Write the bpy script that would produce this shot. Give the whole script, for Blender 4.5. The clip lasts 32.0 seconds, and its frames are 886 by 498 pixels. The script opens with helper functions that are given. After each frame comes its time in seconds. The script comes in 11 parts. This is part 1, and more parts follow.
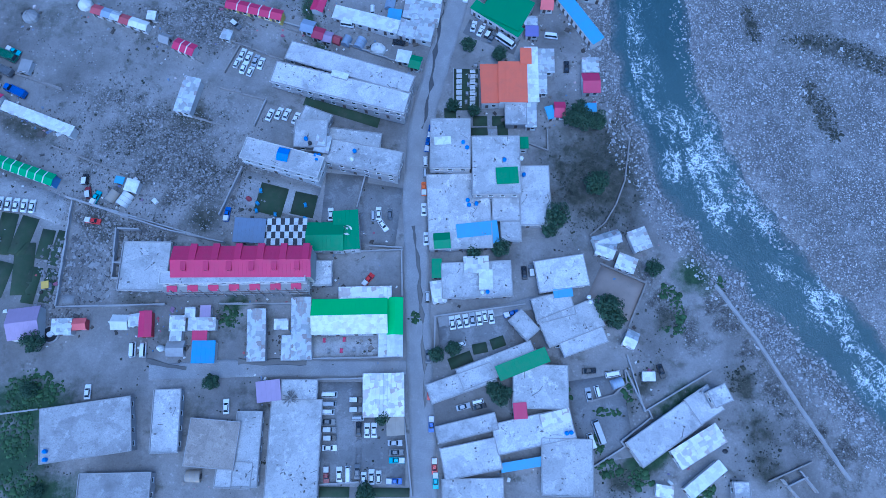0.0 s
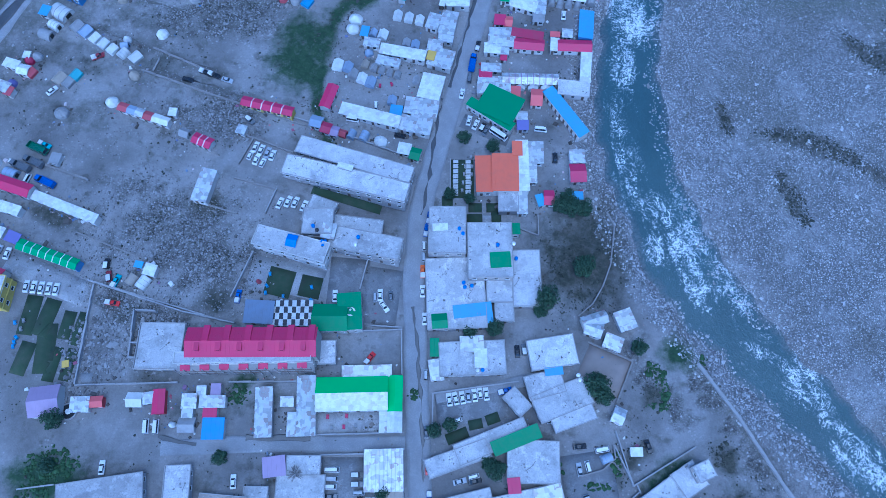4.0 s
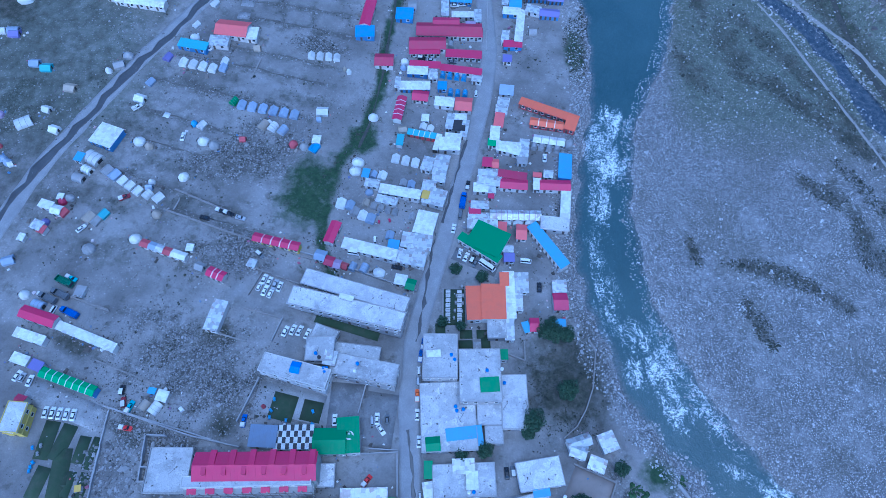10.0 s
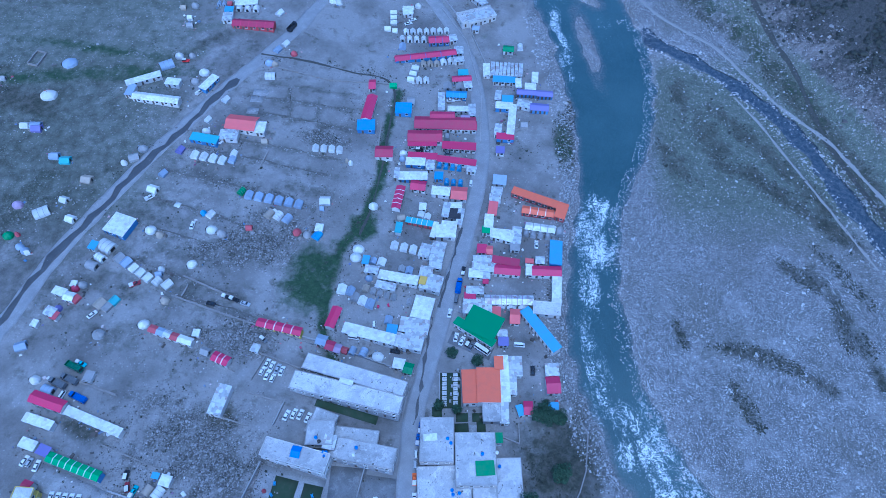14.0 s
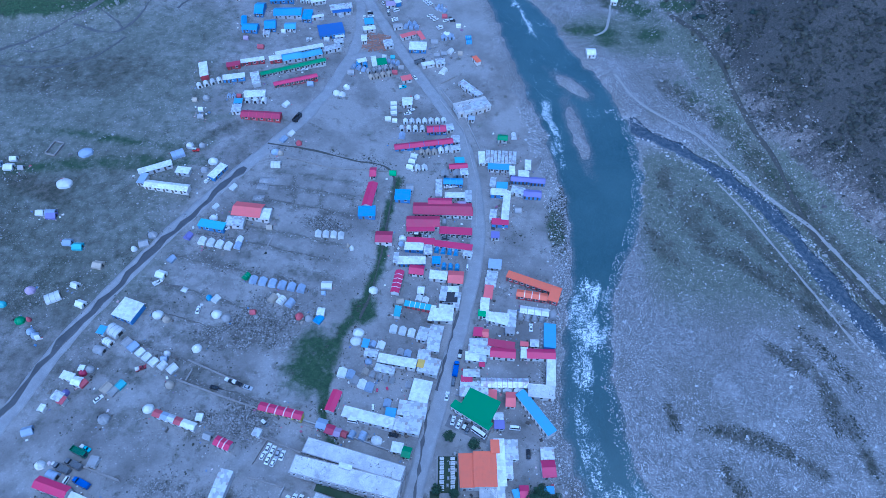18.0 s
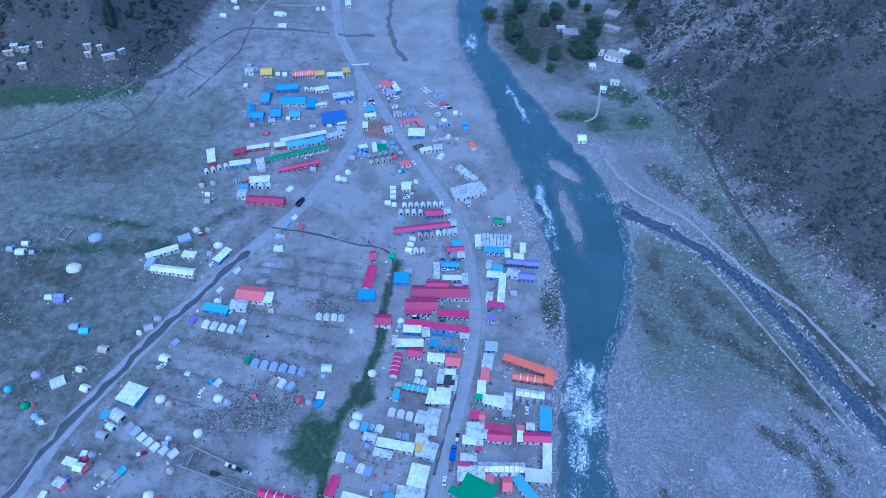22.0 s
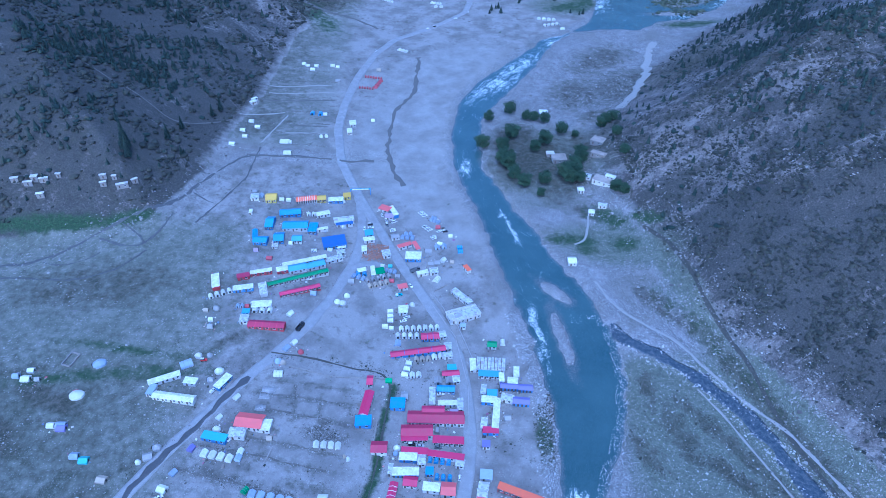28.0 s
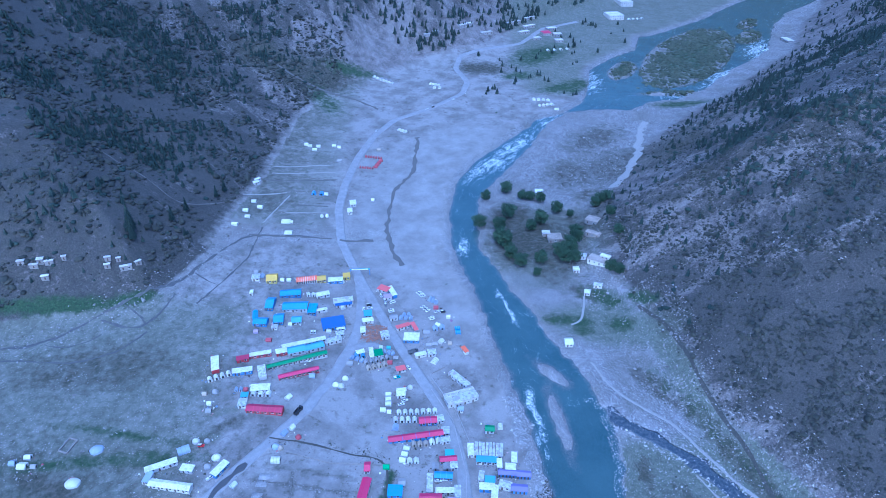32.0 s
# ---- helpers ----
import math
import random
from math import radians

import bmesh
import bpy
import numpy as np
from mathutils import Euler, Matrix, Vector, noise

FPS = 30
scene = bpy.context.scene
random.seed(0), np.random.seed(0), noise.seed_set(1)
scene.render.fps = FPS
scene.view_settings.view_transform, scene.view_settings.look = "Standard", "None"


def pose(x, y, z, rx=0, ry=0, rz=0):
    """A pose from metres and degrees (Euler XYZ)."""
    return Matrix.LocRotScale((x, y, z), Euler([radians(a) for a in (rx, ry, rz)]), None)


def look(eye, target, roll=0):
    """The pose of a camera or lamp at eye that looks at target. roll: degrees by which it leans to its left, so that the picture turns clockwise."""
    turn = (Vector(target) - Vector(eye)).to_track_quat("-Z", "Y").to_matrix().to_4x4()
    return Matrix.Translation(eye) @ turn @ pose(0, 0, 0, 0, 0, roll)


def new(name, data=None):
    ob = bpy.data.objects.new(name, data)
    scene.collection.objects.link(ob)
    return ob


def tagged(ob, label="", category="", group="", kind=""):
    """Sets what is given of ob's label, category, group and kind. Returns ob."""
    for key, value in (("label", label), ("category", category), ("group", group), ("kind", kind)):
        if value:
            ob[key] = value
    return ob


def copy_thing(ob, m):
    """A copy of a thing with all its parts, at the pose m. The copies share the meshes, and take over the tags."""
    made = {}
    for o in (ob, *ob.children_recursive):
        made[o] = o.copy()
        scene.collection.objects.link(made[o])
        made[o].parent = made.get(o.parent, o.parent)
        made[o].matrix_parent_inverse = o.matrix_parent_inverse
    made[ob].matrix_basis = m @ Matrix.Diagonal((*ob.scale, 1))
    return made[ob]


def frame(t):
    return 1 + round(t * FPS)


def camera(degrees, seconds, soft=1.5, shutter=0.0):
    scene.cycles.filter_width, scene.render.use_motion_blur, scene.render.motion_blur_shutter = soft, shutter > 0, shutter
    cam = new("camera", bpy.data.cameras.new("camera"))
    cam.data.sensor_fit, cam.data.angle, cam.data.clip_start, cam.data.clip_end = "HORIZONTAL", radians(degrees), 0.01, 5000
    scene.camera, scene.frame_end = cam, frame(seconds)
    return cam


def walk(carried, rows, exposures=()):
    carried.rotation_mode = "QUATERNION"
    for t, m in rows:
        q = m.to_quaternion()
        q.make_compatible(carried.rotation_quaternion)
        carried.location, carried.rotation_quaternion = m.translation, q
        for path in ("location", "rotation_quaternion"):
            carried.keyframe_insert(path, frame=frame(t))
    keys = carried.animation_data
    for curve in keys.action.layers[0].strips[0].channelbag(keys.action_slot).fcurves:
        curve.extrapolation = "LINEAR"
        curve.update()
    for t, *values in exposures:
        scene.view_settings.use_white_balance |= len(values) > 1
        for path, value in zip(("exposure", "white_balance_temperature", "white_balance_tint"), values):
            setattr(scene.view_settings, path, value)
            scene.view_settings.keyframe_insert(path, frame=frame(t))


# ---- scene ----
cam = camera(65.8, 32.0, soft=0.6)
PATH = [
    (0, 0.0, 0.0, 202.44, -73.94, 0.08, 0.657),
    (1, 0.06, 1.02, 206.52, -72.846, 0.063, 0.701),
    (2, 0.24, 1.78, 210.5, -71.658, 0.052, 0.718),
    (3, 0.49, 2.34, 214.41, -70.395, 0.045, 0.713),
    (4, 0.79, 2.73, 218.25, -69.074, 0.043, 0.691),
    (5, 1.13, 2.99, 222.03, -67.712, 0.045, 0.656),
    (6, 1.47, 3.16, 225.77, -66.32, 0.05, 0.613),
    (8, 2.15, 3.29, 233.14, -63.489, 0.065, 0.512),
    (10, 2.75, 3.28, 240.43, -60.645, 0.084, 0.406),
    (12, 3.26, 3.24, 247.68, -57.827, 0.1, 0.309),
    (14, 3.68, 3.21, 254.9, -55.054, 0.11, 0.227),
    (16, 4.06, 3.22, 262.12, -52.326, 0.109, 0.161),
    (18, 4.44, 3.25, 269.34, -49.635, 0.095, 0.109),
    (20, 4.88, 3.27, 276.57, -46.964, 0.066, 0.068),
    (22, 5.4, 3.27, 283.8, -44.297, 0.024, 0.032),
    (24, 6.04, 3.23, 291.02, -41.619, -0.029, -0.002),
    (26, 6.79, 3.16, 298.26, -38.924, -0.087, -0.04),
    (28, 7.58, 3.09, 305.51, -36.216, -0.144, -0.08),
    (30, 8.31, 3.11, 312.81, -33.52, -0.186, -0.12),
    (32, 8.81, 3.35, 320.18, -30.88, -0.201, -0.152),
]


def aim(x, y, z, tilt, roll, yaw):
    """The camera's pose from its place, tilt, roll and yaw in degrees."""
    return pose(x, y, z, 0, 0, yaw) @ pose(0, 0, 0, 90 + tilt) @ pose(0, 0, 0, 0, 0, roll)


walk(cam, [(t, aim(*row)) for t, *row in PATH], [(0, 1.47, 4470, 10), (14, 1.56, 4470, 10), (22, 1.70, 4470, 12), (32, 2.02, 4470, 15)])

# ---- the valley's plan, in metres ----
LEFT_BANK = [(178, -60), (133, 2), (122, 15), (106, 32), (89, 52), (79, 64), (71, 76), (66, 88), (62, 100), (57, 117), (55, 145),
             (60, 177), (67, 205), (70, 242), (68, 264), (66, 285), (62, 312), (57, 336), (46, 386), (33, 447), (18, 502), (17, 558),
             (26, 618), (44, 658), (70, 694), (109, 747), (119, 768), (151, 788), (185, 827), (204, 887), (217, 949), (261, 1005), (303, 1042), (322, 1106),
             (353, 1122), (457, 1216), (524, 1295), (640, 1420)]
RIGHT_BANK = [(200, -60), (133, 33), (118, 50), (107, 64), (96, 80), (88, 100), (81, 125), (79, 148), (80, 172), (86, 199), (97, 222),
              (106, 247), (113, 275), (114, 308), (103, 348), (87, 382), (73, 420), (58, 455), (40, 500), (41, 549), (46, 588),
              (64, 621), (103, 694), (130, 755), (158, 794), (203, 808), (240, 806), (274, 838), (311, 848), (356, 885), (417, 960), (467, 1012), (508, 1056),
              (575, 1196), (640, 1290), (760, 1400)]
RIGHT_TOE = [(330, -200), (262, 120), (205, 250), (162, 340), (152, 420), (137, 470), (132, 505), (140, 550), (180, 610), (221, 687), (300, 785), (368, 850), (440, 935), (535, 1040), (610, 1180), (700, 1300), (900, 1700)]
LEFT_TOE = [(-600, 260), (-420, 330), (-303, 378), (-250, 396), (-200, 415), (-180, 475), (-172, 540), (-160, 602), (-152, 750), (-112, 860),
            (-8, 975), (67, 1020), (178, 1169), (300, 1310), (420, 1480), (640, 1800)]
MAIN_ROAD = [(-3, -60), (-5, -14), (-6, 5), (-7, 22), (-8, 38), (-9, 57), (-10, 77), (-9, 94), (-7, 107), (-3, 122), (2, 140), (11, 176), (18, 206),
             (22.5, 235), (21, 267), (17, 296), (7, 324), (-12, 361), (-29, 396), (-44, 429), (-63, 473), (-76, 506), (-85, 560), (-84, 605),
             (-77, 666), (-64, 723), (-44, 767), (0, 802), (36, 843), (44, 884), (29, 936), (37, 984), (67, 1010), (130, 1050), (174, 1130), (240, 1180)]
SIDE_ROAD = [(-220, 20), (-193, 80), (-172, 133), (-162, 165), (-148, 194), (-131, 227), (-116, 251), (-102, 274), (-87, 295), (-74, 317), (-63, 343),
             (-53, 377), (-50, 408), (-53, 440), (-58, 462)]
# islands and bars in the river: x, y, half length, half width, heading
ISLANDS = [(82, 351, 15, 5, 130), (81, 311, 26, 4.2, 98), (66, 440, 10, 3, 116), (380, 1026, 160, 54, 58), (262, 950, 42, 17, 62), (306, 867, 42, 7, 8),
           (507, 1126, 42, 17, 55), (534, 1204, 40, 13, 55)]
SLOPE_X, SLOPE_Y = -0.0345, 0.0565


def line_distance(px, py, line):
    """The distance of points from a line of straight pieces, positive on its right-hand side."""
    best, side = np.full(np.shape(px), 1e9), np.ones(np.shape(px))
    for (ax, ay), (bx, by) in zip(line, line[1:]):
        dx, dy = bx - ax, by - ay
        s = np.clip(((px - ax) * dx + (py - ay) * dy) / (dx * dx + dy * dy), 0, 1)
        d = np.hypot(px - ax - s * dx, py - ay - s * dy)
        turn = (px - ax) * dy - (py - ay) * dx
        near = d < best
        best, side = np.where(near, d, best), np.where(near, np.sign(turn), side)
    return best * side


def waves(px, py, size, seed=0.0):
    """Smooth uneven relief of about that size, from -1 to 1."""
    a, b = px / size, py / size
    return (np.sin(a * 1.7 + 1.3 * np.sin(b * 1.1 + seed) + seed) + np.sin(b * 2.1 + 1.7 * np.sin(a * 0.9 + 2 * seed) + 1.1)
            + np.sin((a + b) * 1.27 + 1.1 * np.sin((a - b) * 1.6 + seed)) + np.sin((a - b) * 2.9 + 0.8 * np.sin(b * 2.3 - seed))) / 4


def soft(d, width):
    """Zero below, d above, with a rounded bend."""
    return np.where(d / width > 30, d, width * np.log1p(np.exp(np.clip(d / width, -30, 30))))


def step(a, b, v):
    s = np.clip((v - a) / (b - a), 0, 1)
    return s * s * (3 - 2 * s)


def river_depth(px, py):
    """How far inside the river's banks a point lies, in metres (minus: on land)."""
    inside = np.minimum(line_distance(px, py, LEFT_BANK), -line_distance(px, py, RIGHT_BANK))
    inside = inside + 2.2 * waves(px, py, 7.0, 2.0)
    for x, y, a, b, deg in ISLANDS:
        c, s = math.cos(math.radians(deg)), math.sin(math.radians(deg))
        u, v = ((px - x) * c + (py - y) * s) / a, (-(px - x) * s + (py - y) * c) / b
        inside = np.minimum(inside, (np.hypot(u, v) - 1) * min(a, b) + 1.5 * waves(px, py, 6.0))
    return inside


def ground(px, py):
    """The height of the ground."""
    px, py = np.asarray(px, float), np.asarray(py, float)
    z = SLOPE_X * px + SLOPE_Y * np.minimum(py, 1500.0)
    right, left = line_distance(px, py, RIGHT_TOE), -line_distance(px, py, LEFT_TOE)
    rough_r, rough_l = step(5, 90, right), step(5, 90, left)
    z = z - 5.0 * np.exp(-(((px - np.interp(py, [0, 300, 450], [5, 5, -45])) / 60) ** 2))
    z = z + 0.78 * soft(right, 9.0) + rough_r * (4 * waves(px, py, 21, 1) + 7 * waves(px, py, 55, 8) + 15 * waves(px, py, 120, 3))
    steep = np.interp(py, [430, 510, 580, 680, 820, 1000], [1.0, 0.66, 0.50, 0.42, 0.42, 0.62])
    z = z + steep * soft(left, 10.0) + (0.95 - steep) * soft(left - 150.0, 30.0) + rough_l * (4 * waves(px, py, 24, 4) + 9 * waves(px, py, 60, 7) + 16 * waves(px, py, 140, 5))
    z = np.minimum(z, 900 + 60 * waves(px, py, 300, 2))
    deep = river_depth(px, py)
    z = z - 3.4 * step(-4.5, 3.5, deep) + 0.16 * waves(px, py, 11, 6) * step(6, 25, np.abs(px)) * step(12, 40, -deep)
    return z

# ---- world, sun, exposure ----
world = bpy.data.worlds.new("world")
scene.world = world
world.use_nodes = True
sky = world.node_tree.nodes.new("ShaderNodeTexSky")
sky.sky_type, sky.sun_disc = "NISHITA", False
sky.sun_elevation, sky.sun_rotation = radians(24), radians(200)
sky.altitude, sky.air_density, sky.dust_density, sky.ozone_density = 2400, 1.0, 2.5, 3.0
back = world.node_tree.nodes["Background"]
back.inputs["Strength"].default_value = 0.13
world.node_tree.links.new(sky.outputs["Color"], back.inputs["Color"])
sun = new("sun", bpy.data.lights.new("sun", "SUN"))
sun.data.energy, sun.data.angle, sun.data.color = 0.55, radians(40), (0.86, 0.93, 1.0)
sun.matrix_world = look((0, 0, 900), (-80, 190, 0))


# ---- materials ----
class Nodes:
    """Small helper to wire a procedural material."""

    def __init__(self, name):
        self.mat = bpy.data.materials.new(name)
        self.mat.use_nodes = True
        self.tree = self.mat.node_tree
        self.bsdf = self.tree.nodes["Principled BSDF"]

    def add(self, kind, **values):
        node = self.tree.nodes.new("ShaderNode" + kind)
        for key, value in values.items():
            node.inputs[key.replace("_", " ")].default_value = value
        return node

    def link(self, a, b):
        self.tree.links.new(a, b)

    def coords(self, own=False):
        if own:
            return self.add("TexCoord").outputs["Object"]
        return self.add("NewGeometry").outputs["Position"]

    def noise(self, scale, detail=4.0, own=False, rough=0.55):
        n = self.add("TexNoise", Scale=scale, Detail=detail, Roughness=rough)
        self.link(self.coords(own), n.inputs["Vector"])
        return n.outputs["Fac"]

    def ramp(self, value, stops):
        r = self.add("ValToRGB")
        while len(r.color_ramp.elements) < len(stops):
            r.color_ramp.elements.new(0.5)
        for e, (at, c) in zip(r.color_ramp.elements, stops):
            e.position, e.color = at, (*c, 1) if len(c) == 3 else c
        self.link(value, r.inputs["Fac"])
        return r.outputs["Color"]

    def mix(self, fac, a, b, how="MIX"):
        m = self.tree.nodes.new("ShaderNodeMix")
        m.data_type, m.blend_type = "RGBA", how
        for socket, value in ((m.inputs[0], fac), (m.inputs[6], a), (m.inputs[7], b)):
            if hasattr(value, "is_linked"):
                self.link(value, socket)
            elif isinstance(value, (int, float)):
                socket.default_value = value
            else:
                socket.default_value = (*value, 1)
        return m.outputs[2]

    def calc(self, how, a, b=0.0):
        m = self.tree.nodes.new("ShaderNodeMath")
        m.operation = how
        for socket, value in zip(m.inputs, (a, b)):
            if hasattr(value, "is_linked"):
                self.link(value, socket)
            else:
                socket.default_value = value
        return m.outputs[0]

    def done(self, color, rough=0.8, metal=0.0, bump=None, depth=0.02, strength=0.6):
        self.link(color, self.bsdf.inputs["Base Color"])
        if hasattr(rough, "is_linked"):
            self.link(rough, self.bsdf.inputs["Roughness"])
        else:
            self.bsdf.inputs["Roughness"].default_value = rough
        self.bsdf.inputs["Metallic"].default_value = metal
        if bump is not None:
            b = self.add("Bump", Strength=strength, Distance=depth)
            self.link(bump, b.inputs["Height"])
            self.link(b.outputs["Normal"], self.bsdf.inputs["Normal"])
        return self.mat


def worn(name, color, rough=0.6, metal=0.0, grime=0.35, dirt=(0.16, 0.14, 0.12), size=0.5, vary=0.18, sheets=0.0):
    """Paint, sheet or cloth with blotches, streaks of dirt and a slight change of tone from piece to piece."""
    n = Nodes(name)
    big, small = n.noise(size, 5), n.noise(size * 7, 4)
    both = n.calc("MULTIPLY", n.ramp(big, [(0.42, (0, 0, 0)), (0.72, (1, 1, 1))]), n.ramp(small, [(0.3, (0.25,) * 3), (0.75, (1, 1, 1))]))
    c = n.mix(n.calc("MULTIPLY", both, grime), color, dirt)
    if sheets:
        cells = n.add("TexVoronoi", Scale=0.75)
        cells.distance = "CHEBYCHEV"
        n.link(n.coords(True), cells.inputs["Vector"])
        tints = n.add("SeparateColor")
        n.link(cells.outputs["Color"], tints.inputs["Color"])
        c = n.mix(n.calc("MULTIPLY", n.ramp(tints.outputs["Red"], [(0.50, (0, 0, 0)), (0.56, (1, 1, 1))]), sheets), c, tuple(v * 0.42 for v in dirt))
        c = n.mix(n.calc("MULTIPLY", n.ramp(tints.outputs["Green"], [(0.78, (0, 0, 0)), (0.82, (1, 1, 1))]), sheets * 1.6), c, (0.30, 0.19, 0.15))
        c = n.mix(n.calc("MULTIPLY", n.ramp(tints.outputs["Blue"], [(0.70, (0, 0, 0)), (0.74, (1, 1, 1))]), sheets * 1.6), c, (0.80, 0.81, 0.82))
    tone = n.add("ObjectInfo").outputs["Random"]
    c = n.mix(n.calc("MULTIPLY", tone, vary), c, tuple(v * 0.45 for v in color))
    return n.done(c, n.calc("ADD", n.calc("MULTIPLY", small, 0.3), rough - 0.15), metal, small, 0.02, 0.3)


def concrete_roof(name, pale=(0.61, 0.60, 0.585), dark=(0.13, 0.125, 0.12)):
    """Weathered cement screed: damp stains, cracks of tone and fine grain."""
    n = Nodes(name)
    big, mid, fine = n.noise(0.16, 6, rough=0.62), n.noise(0.9, 6), n.noise(6, 4)
    c = n.ramp(big, [(0.32, tuple(v * 0.58 for v in pale)), (0.45, tuple(v * 0.98 for v in pale)), (0.60, tuple(min(0.84, v * 1.15) for v in pale))])
    warp = n.add("TexNoise", Scale=0.5, Detail=5.0, Roughness=0.6)
    n.link(n.coords(), warp.inputs["Vector"])
    moved = n.add("VectorMath")
    moved.operation = "MULTIPLY_ADD"
    n.link(warp.outputs["Color"], moved.inputs[0])
    moved.inputs[1].default_value = (2.2, 2.2, 2.2)
    n.link(n.coords(), moved.inputs[2])
    patch, crack = n.add("TexVoronoi", Scale=0.17), n.add("TexVoronoi", Scale=0.23)
    crack.feature = "DISTANCE_TO_EDGE"
    n.link(moved.outputs[0], patch.inputs["Vector"])
    n.link(moved.outputs[0], crack.inputs["Vector"])
    c = n.mix(n.ramp(patch.outputs["Color"], [(0.50, (0, 0, 0)), (0.60, (0.4,) * 3)]), c, tuple(v * 0.6 for v in pale))
    c = n.mix(n.ramp(n.noise(0.30, 7, rough=0.72), [(0.55, (0, 0, 0)), (0.60, (0.8,) * 3)]), c, tuple(min(0.85, v * 1.35) for v in pale))
    c = n.mix(n.ramp(mid, [(0.62, (0, 0, 0)), (0.70, (0.62,) * 3)]), c, dark)
    c = n.mix(n.ramp(n.noise(2.2, 6, rough=0.7), [(0.36, (0.45,) * 3), (0.50, (0, 0, 0))]), c, tuple(v * 0.42 for v in pale))
    c = n.mix(n.ramp(crack.outputs["Distance"], [(0.004, (0.22,) * 3), (0.02, (0, 0, 0))]), c, dark)
    c = n.mix(n.ramp(fine, [(0.35, (0.35,) * 3), (0.6, (0, 0, 0))]), c, tuple(v * 0.5 for v in pale))
    tone = n.add("ObjectInfo").outputs["Random"]
    c = n.mix(n.calc("MULTIPLY", tone, 0.34), c, tuple(v * 0.42 for v in pale))
    return n.done(c, 0.9, 0, mid, 0.05, 0.4)


def ground_material():
    n = Nodes("valley_ground")
    cover, soil = n.add("Attribute"), n.add("Attribute")
    cover.attribute_name, soil.attribute_name = "cover", "soil"
    sep, sep2 = n.add("SeparateColor"), n.add("SeparateColor")
    n.link(cover.outputs["Color"], sep.inputs["Color"])
    n.link(soil.outputs["Color"], sep2.inputs["Color"])
    edge = n.noise(0.16, 7, rough=0.7)
    fine, mid = n.noise(1.6, 5, rough=0.65), n.noise(0.22, 6, rough=0.6)

    def mask(value, wide=0.16, much=1.5):
        return n.ramp(n.calc("ADD", value, n.calc("MULTIPLY", n.calc("SUBTRACT", edge, 0.5), much)), [(0.5 - wide, (0, 0, 0)), (0.5 + wide, (1, 1, 1))])

    def level(value, low, high, top=1.0):
        return n.ramp(value, [(low, (0, 0, 0)), (high, (top,) * 3)])

    def stones(scale, low, high):
        v = n.add("TexVoronoi", Scale=scale)
        n.link(n.coords(), v.inputs["Vector"])
        return n.ramp(v.outputs["Distance"], [(low, (1, 1, 1)), (high, (0, 0, 0))]), v.outputs["Color"]

    pebble, ptint = stones(1.7, 0.18, 0.46)
    large, ltint = stones(0.85, 0.16, 0.36)
    few = n.ramp(ltint, [(0.50, (0, 0, 0)), (0.62, (1, 1, 1))])
    # trodden dust, smooth, with broad paler and darker fields and thin weedy specks
    dirt = n.ramp(n.noise(0.045, 7, rough=0.6), [(0.34, (0.158, 0.148, 0.137)), (0.46, (0.215, 0.203, 0.189)), (0.58, (0.285, 0.271, 0.256))])
    dirt = n.mix(n.calc("MULTIPLY", level(mid, 0.54, 0.66, 0.7), level(n.noise(0.06, 3), 0.42, 0.58)), dirt, (0.088, 0.083, 0.066))
    dirt = n.mix(level(n.noise(0.75, 7, rough=0.72), 0.58, 0.70, 0.38), dirt, (0.075, 0.072, 0.06))
    dirt = n.mix(n.calc("MULTIPLY", n.calc("MULTIPLY", large, few), level(n.noise(0.09, 4), 0.46, 0.60, 0.55)), dirt, (0.42, 0.40, 0.385))
    # heaps of broken stone with dark gaps
    rubble = n.ramp(n.noise(0.5, 6, rough=0.7), [(0.36, (0.052, 0.05, 0.042)), (0.52, (0.12, 0.113, 0.10)), (0.66, (0.21, 0.20, 0.185))])
    rubble = n.mix(n.calc("MULTIPLY", pebble, 0.48), rubble, n.ramp(ptint, [(0.2, (0.10, 0.095, 0.088)), (0.8, (0.44, 0.425, 0.41))]))
    rubble = n.mix(n.calc("MULTIPLY", n.calc("MULTIPLY", large, few), 0.8), rubble, (0.46, 0.445, 0.43))
    brown = n.ramp(n.noise(0.35, 7, rough=0.68), [(0.32, (0.026, 0.032, 0.020)), (0.50, (0.060, 0.060, 0.044)), (0.68, (0.115, 0.106, 0.086))])
    brown = n.mix(level(fine, 0.55, 0.68, 0.6), brown, (0.040, 0.052, 0.03))
    olive = n.ramp(n.noise(0.28, 7, rough=0.7), [(0.30, (0.060, 0.078, 0.050)), (0.50, (0.105, 0.123, 0.085)), (0.70, (0.175, 0.183, 0.148))])
    olive = n.mix(n.calc("MULTIPLY", n.calc("MULTIPLY", large, few), 0.6), olive, (0.42, 0.41, 0.40))
    gravel = n.ramp(mid, [(0.3, (0.20, 0.195, 0.19)), (0.7, (0.34, 0.334, 0.328))])
    dense_bed = n.ramp(n.noise(0.07, 6, rough=0.65), [(0.38, (0.3,) * 3), (0.52, (1, 1, 1))])
    gravel = n.mix(n.calc("MULTIPLY", n.calc("SUBTRACT", 1.0, pebble), n.calc("MULTIPLY", dense_bed, 0.75)), gravel, (0.115, 0.112, 0.108))
    gravel = n.mix(n.calc("MULTIPLY", pebble, n.calc("MULTIPLY", dense_bed, 0.85)), gravel, n.ramp(ptint, [(0.2, (0.22, 0.215, 0.21)), (0.7, (0.66, 0.65, 0.64))]))
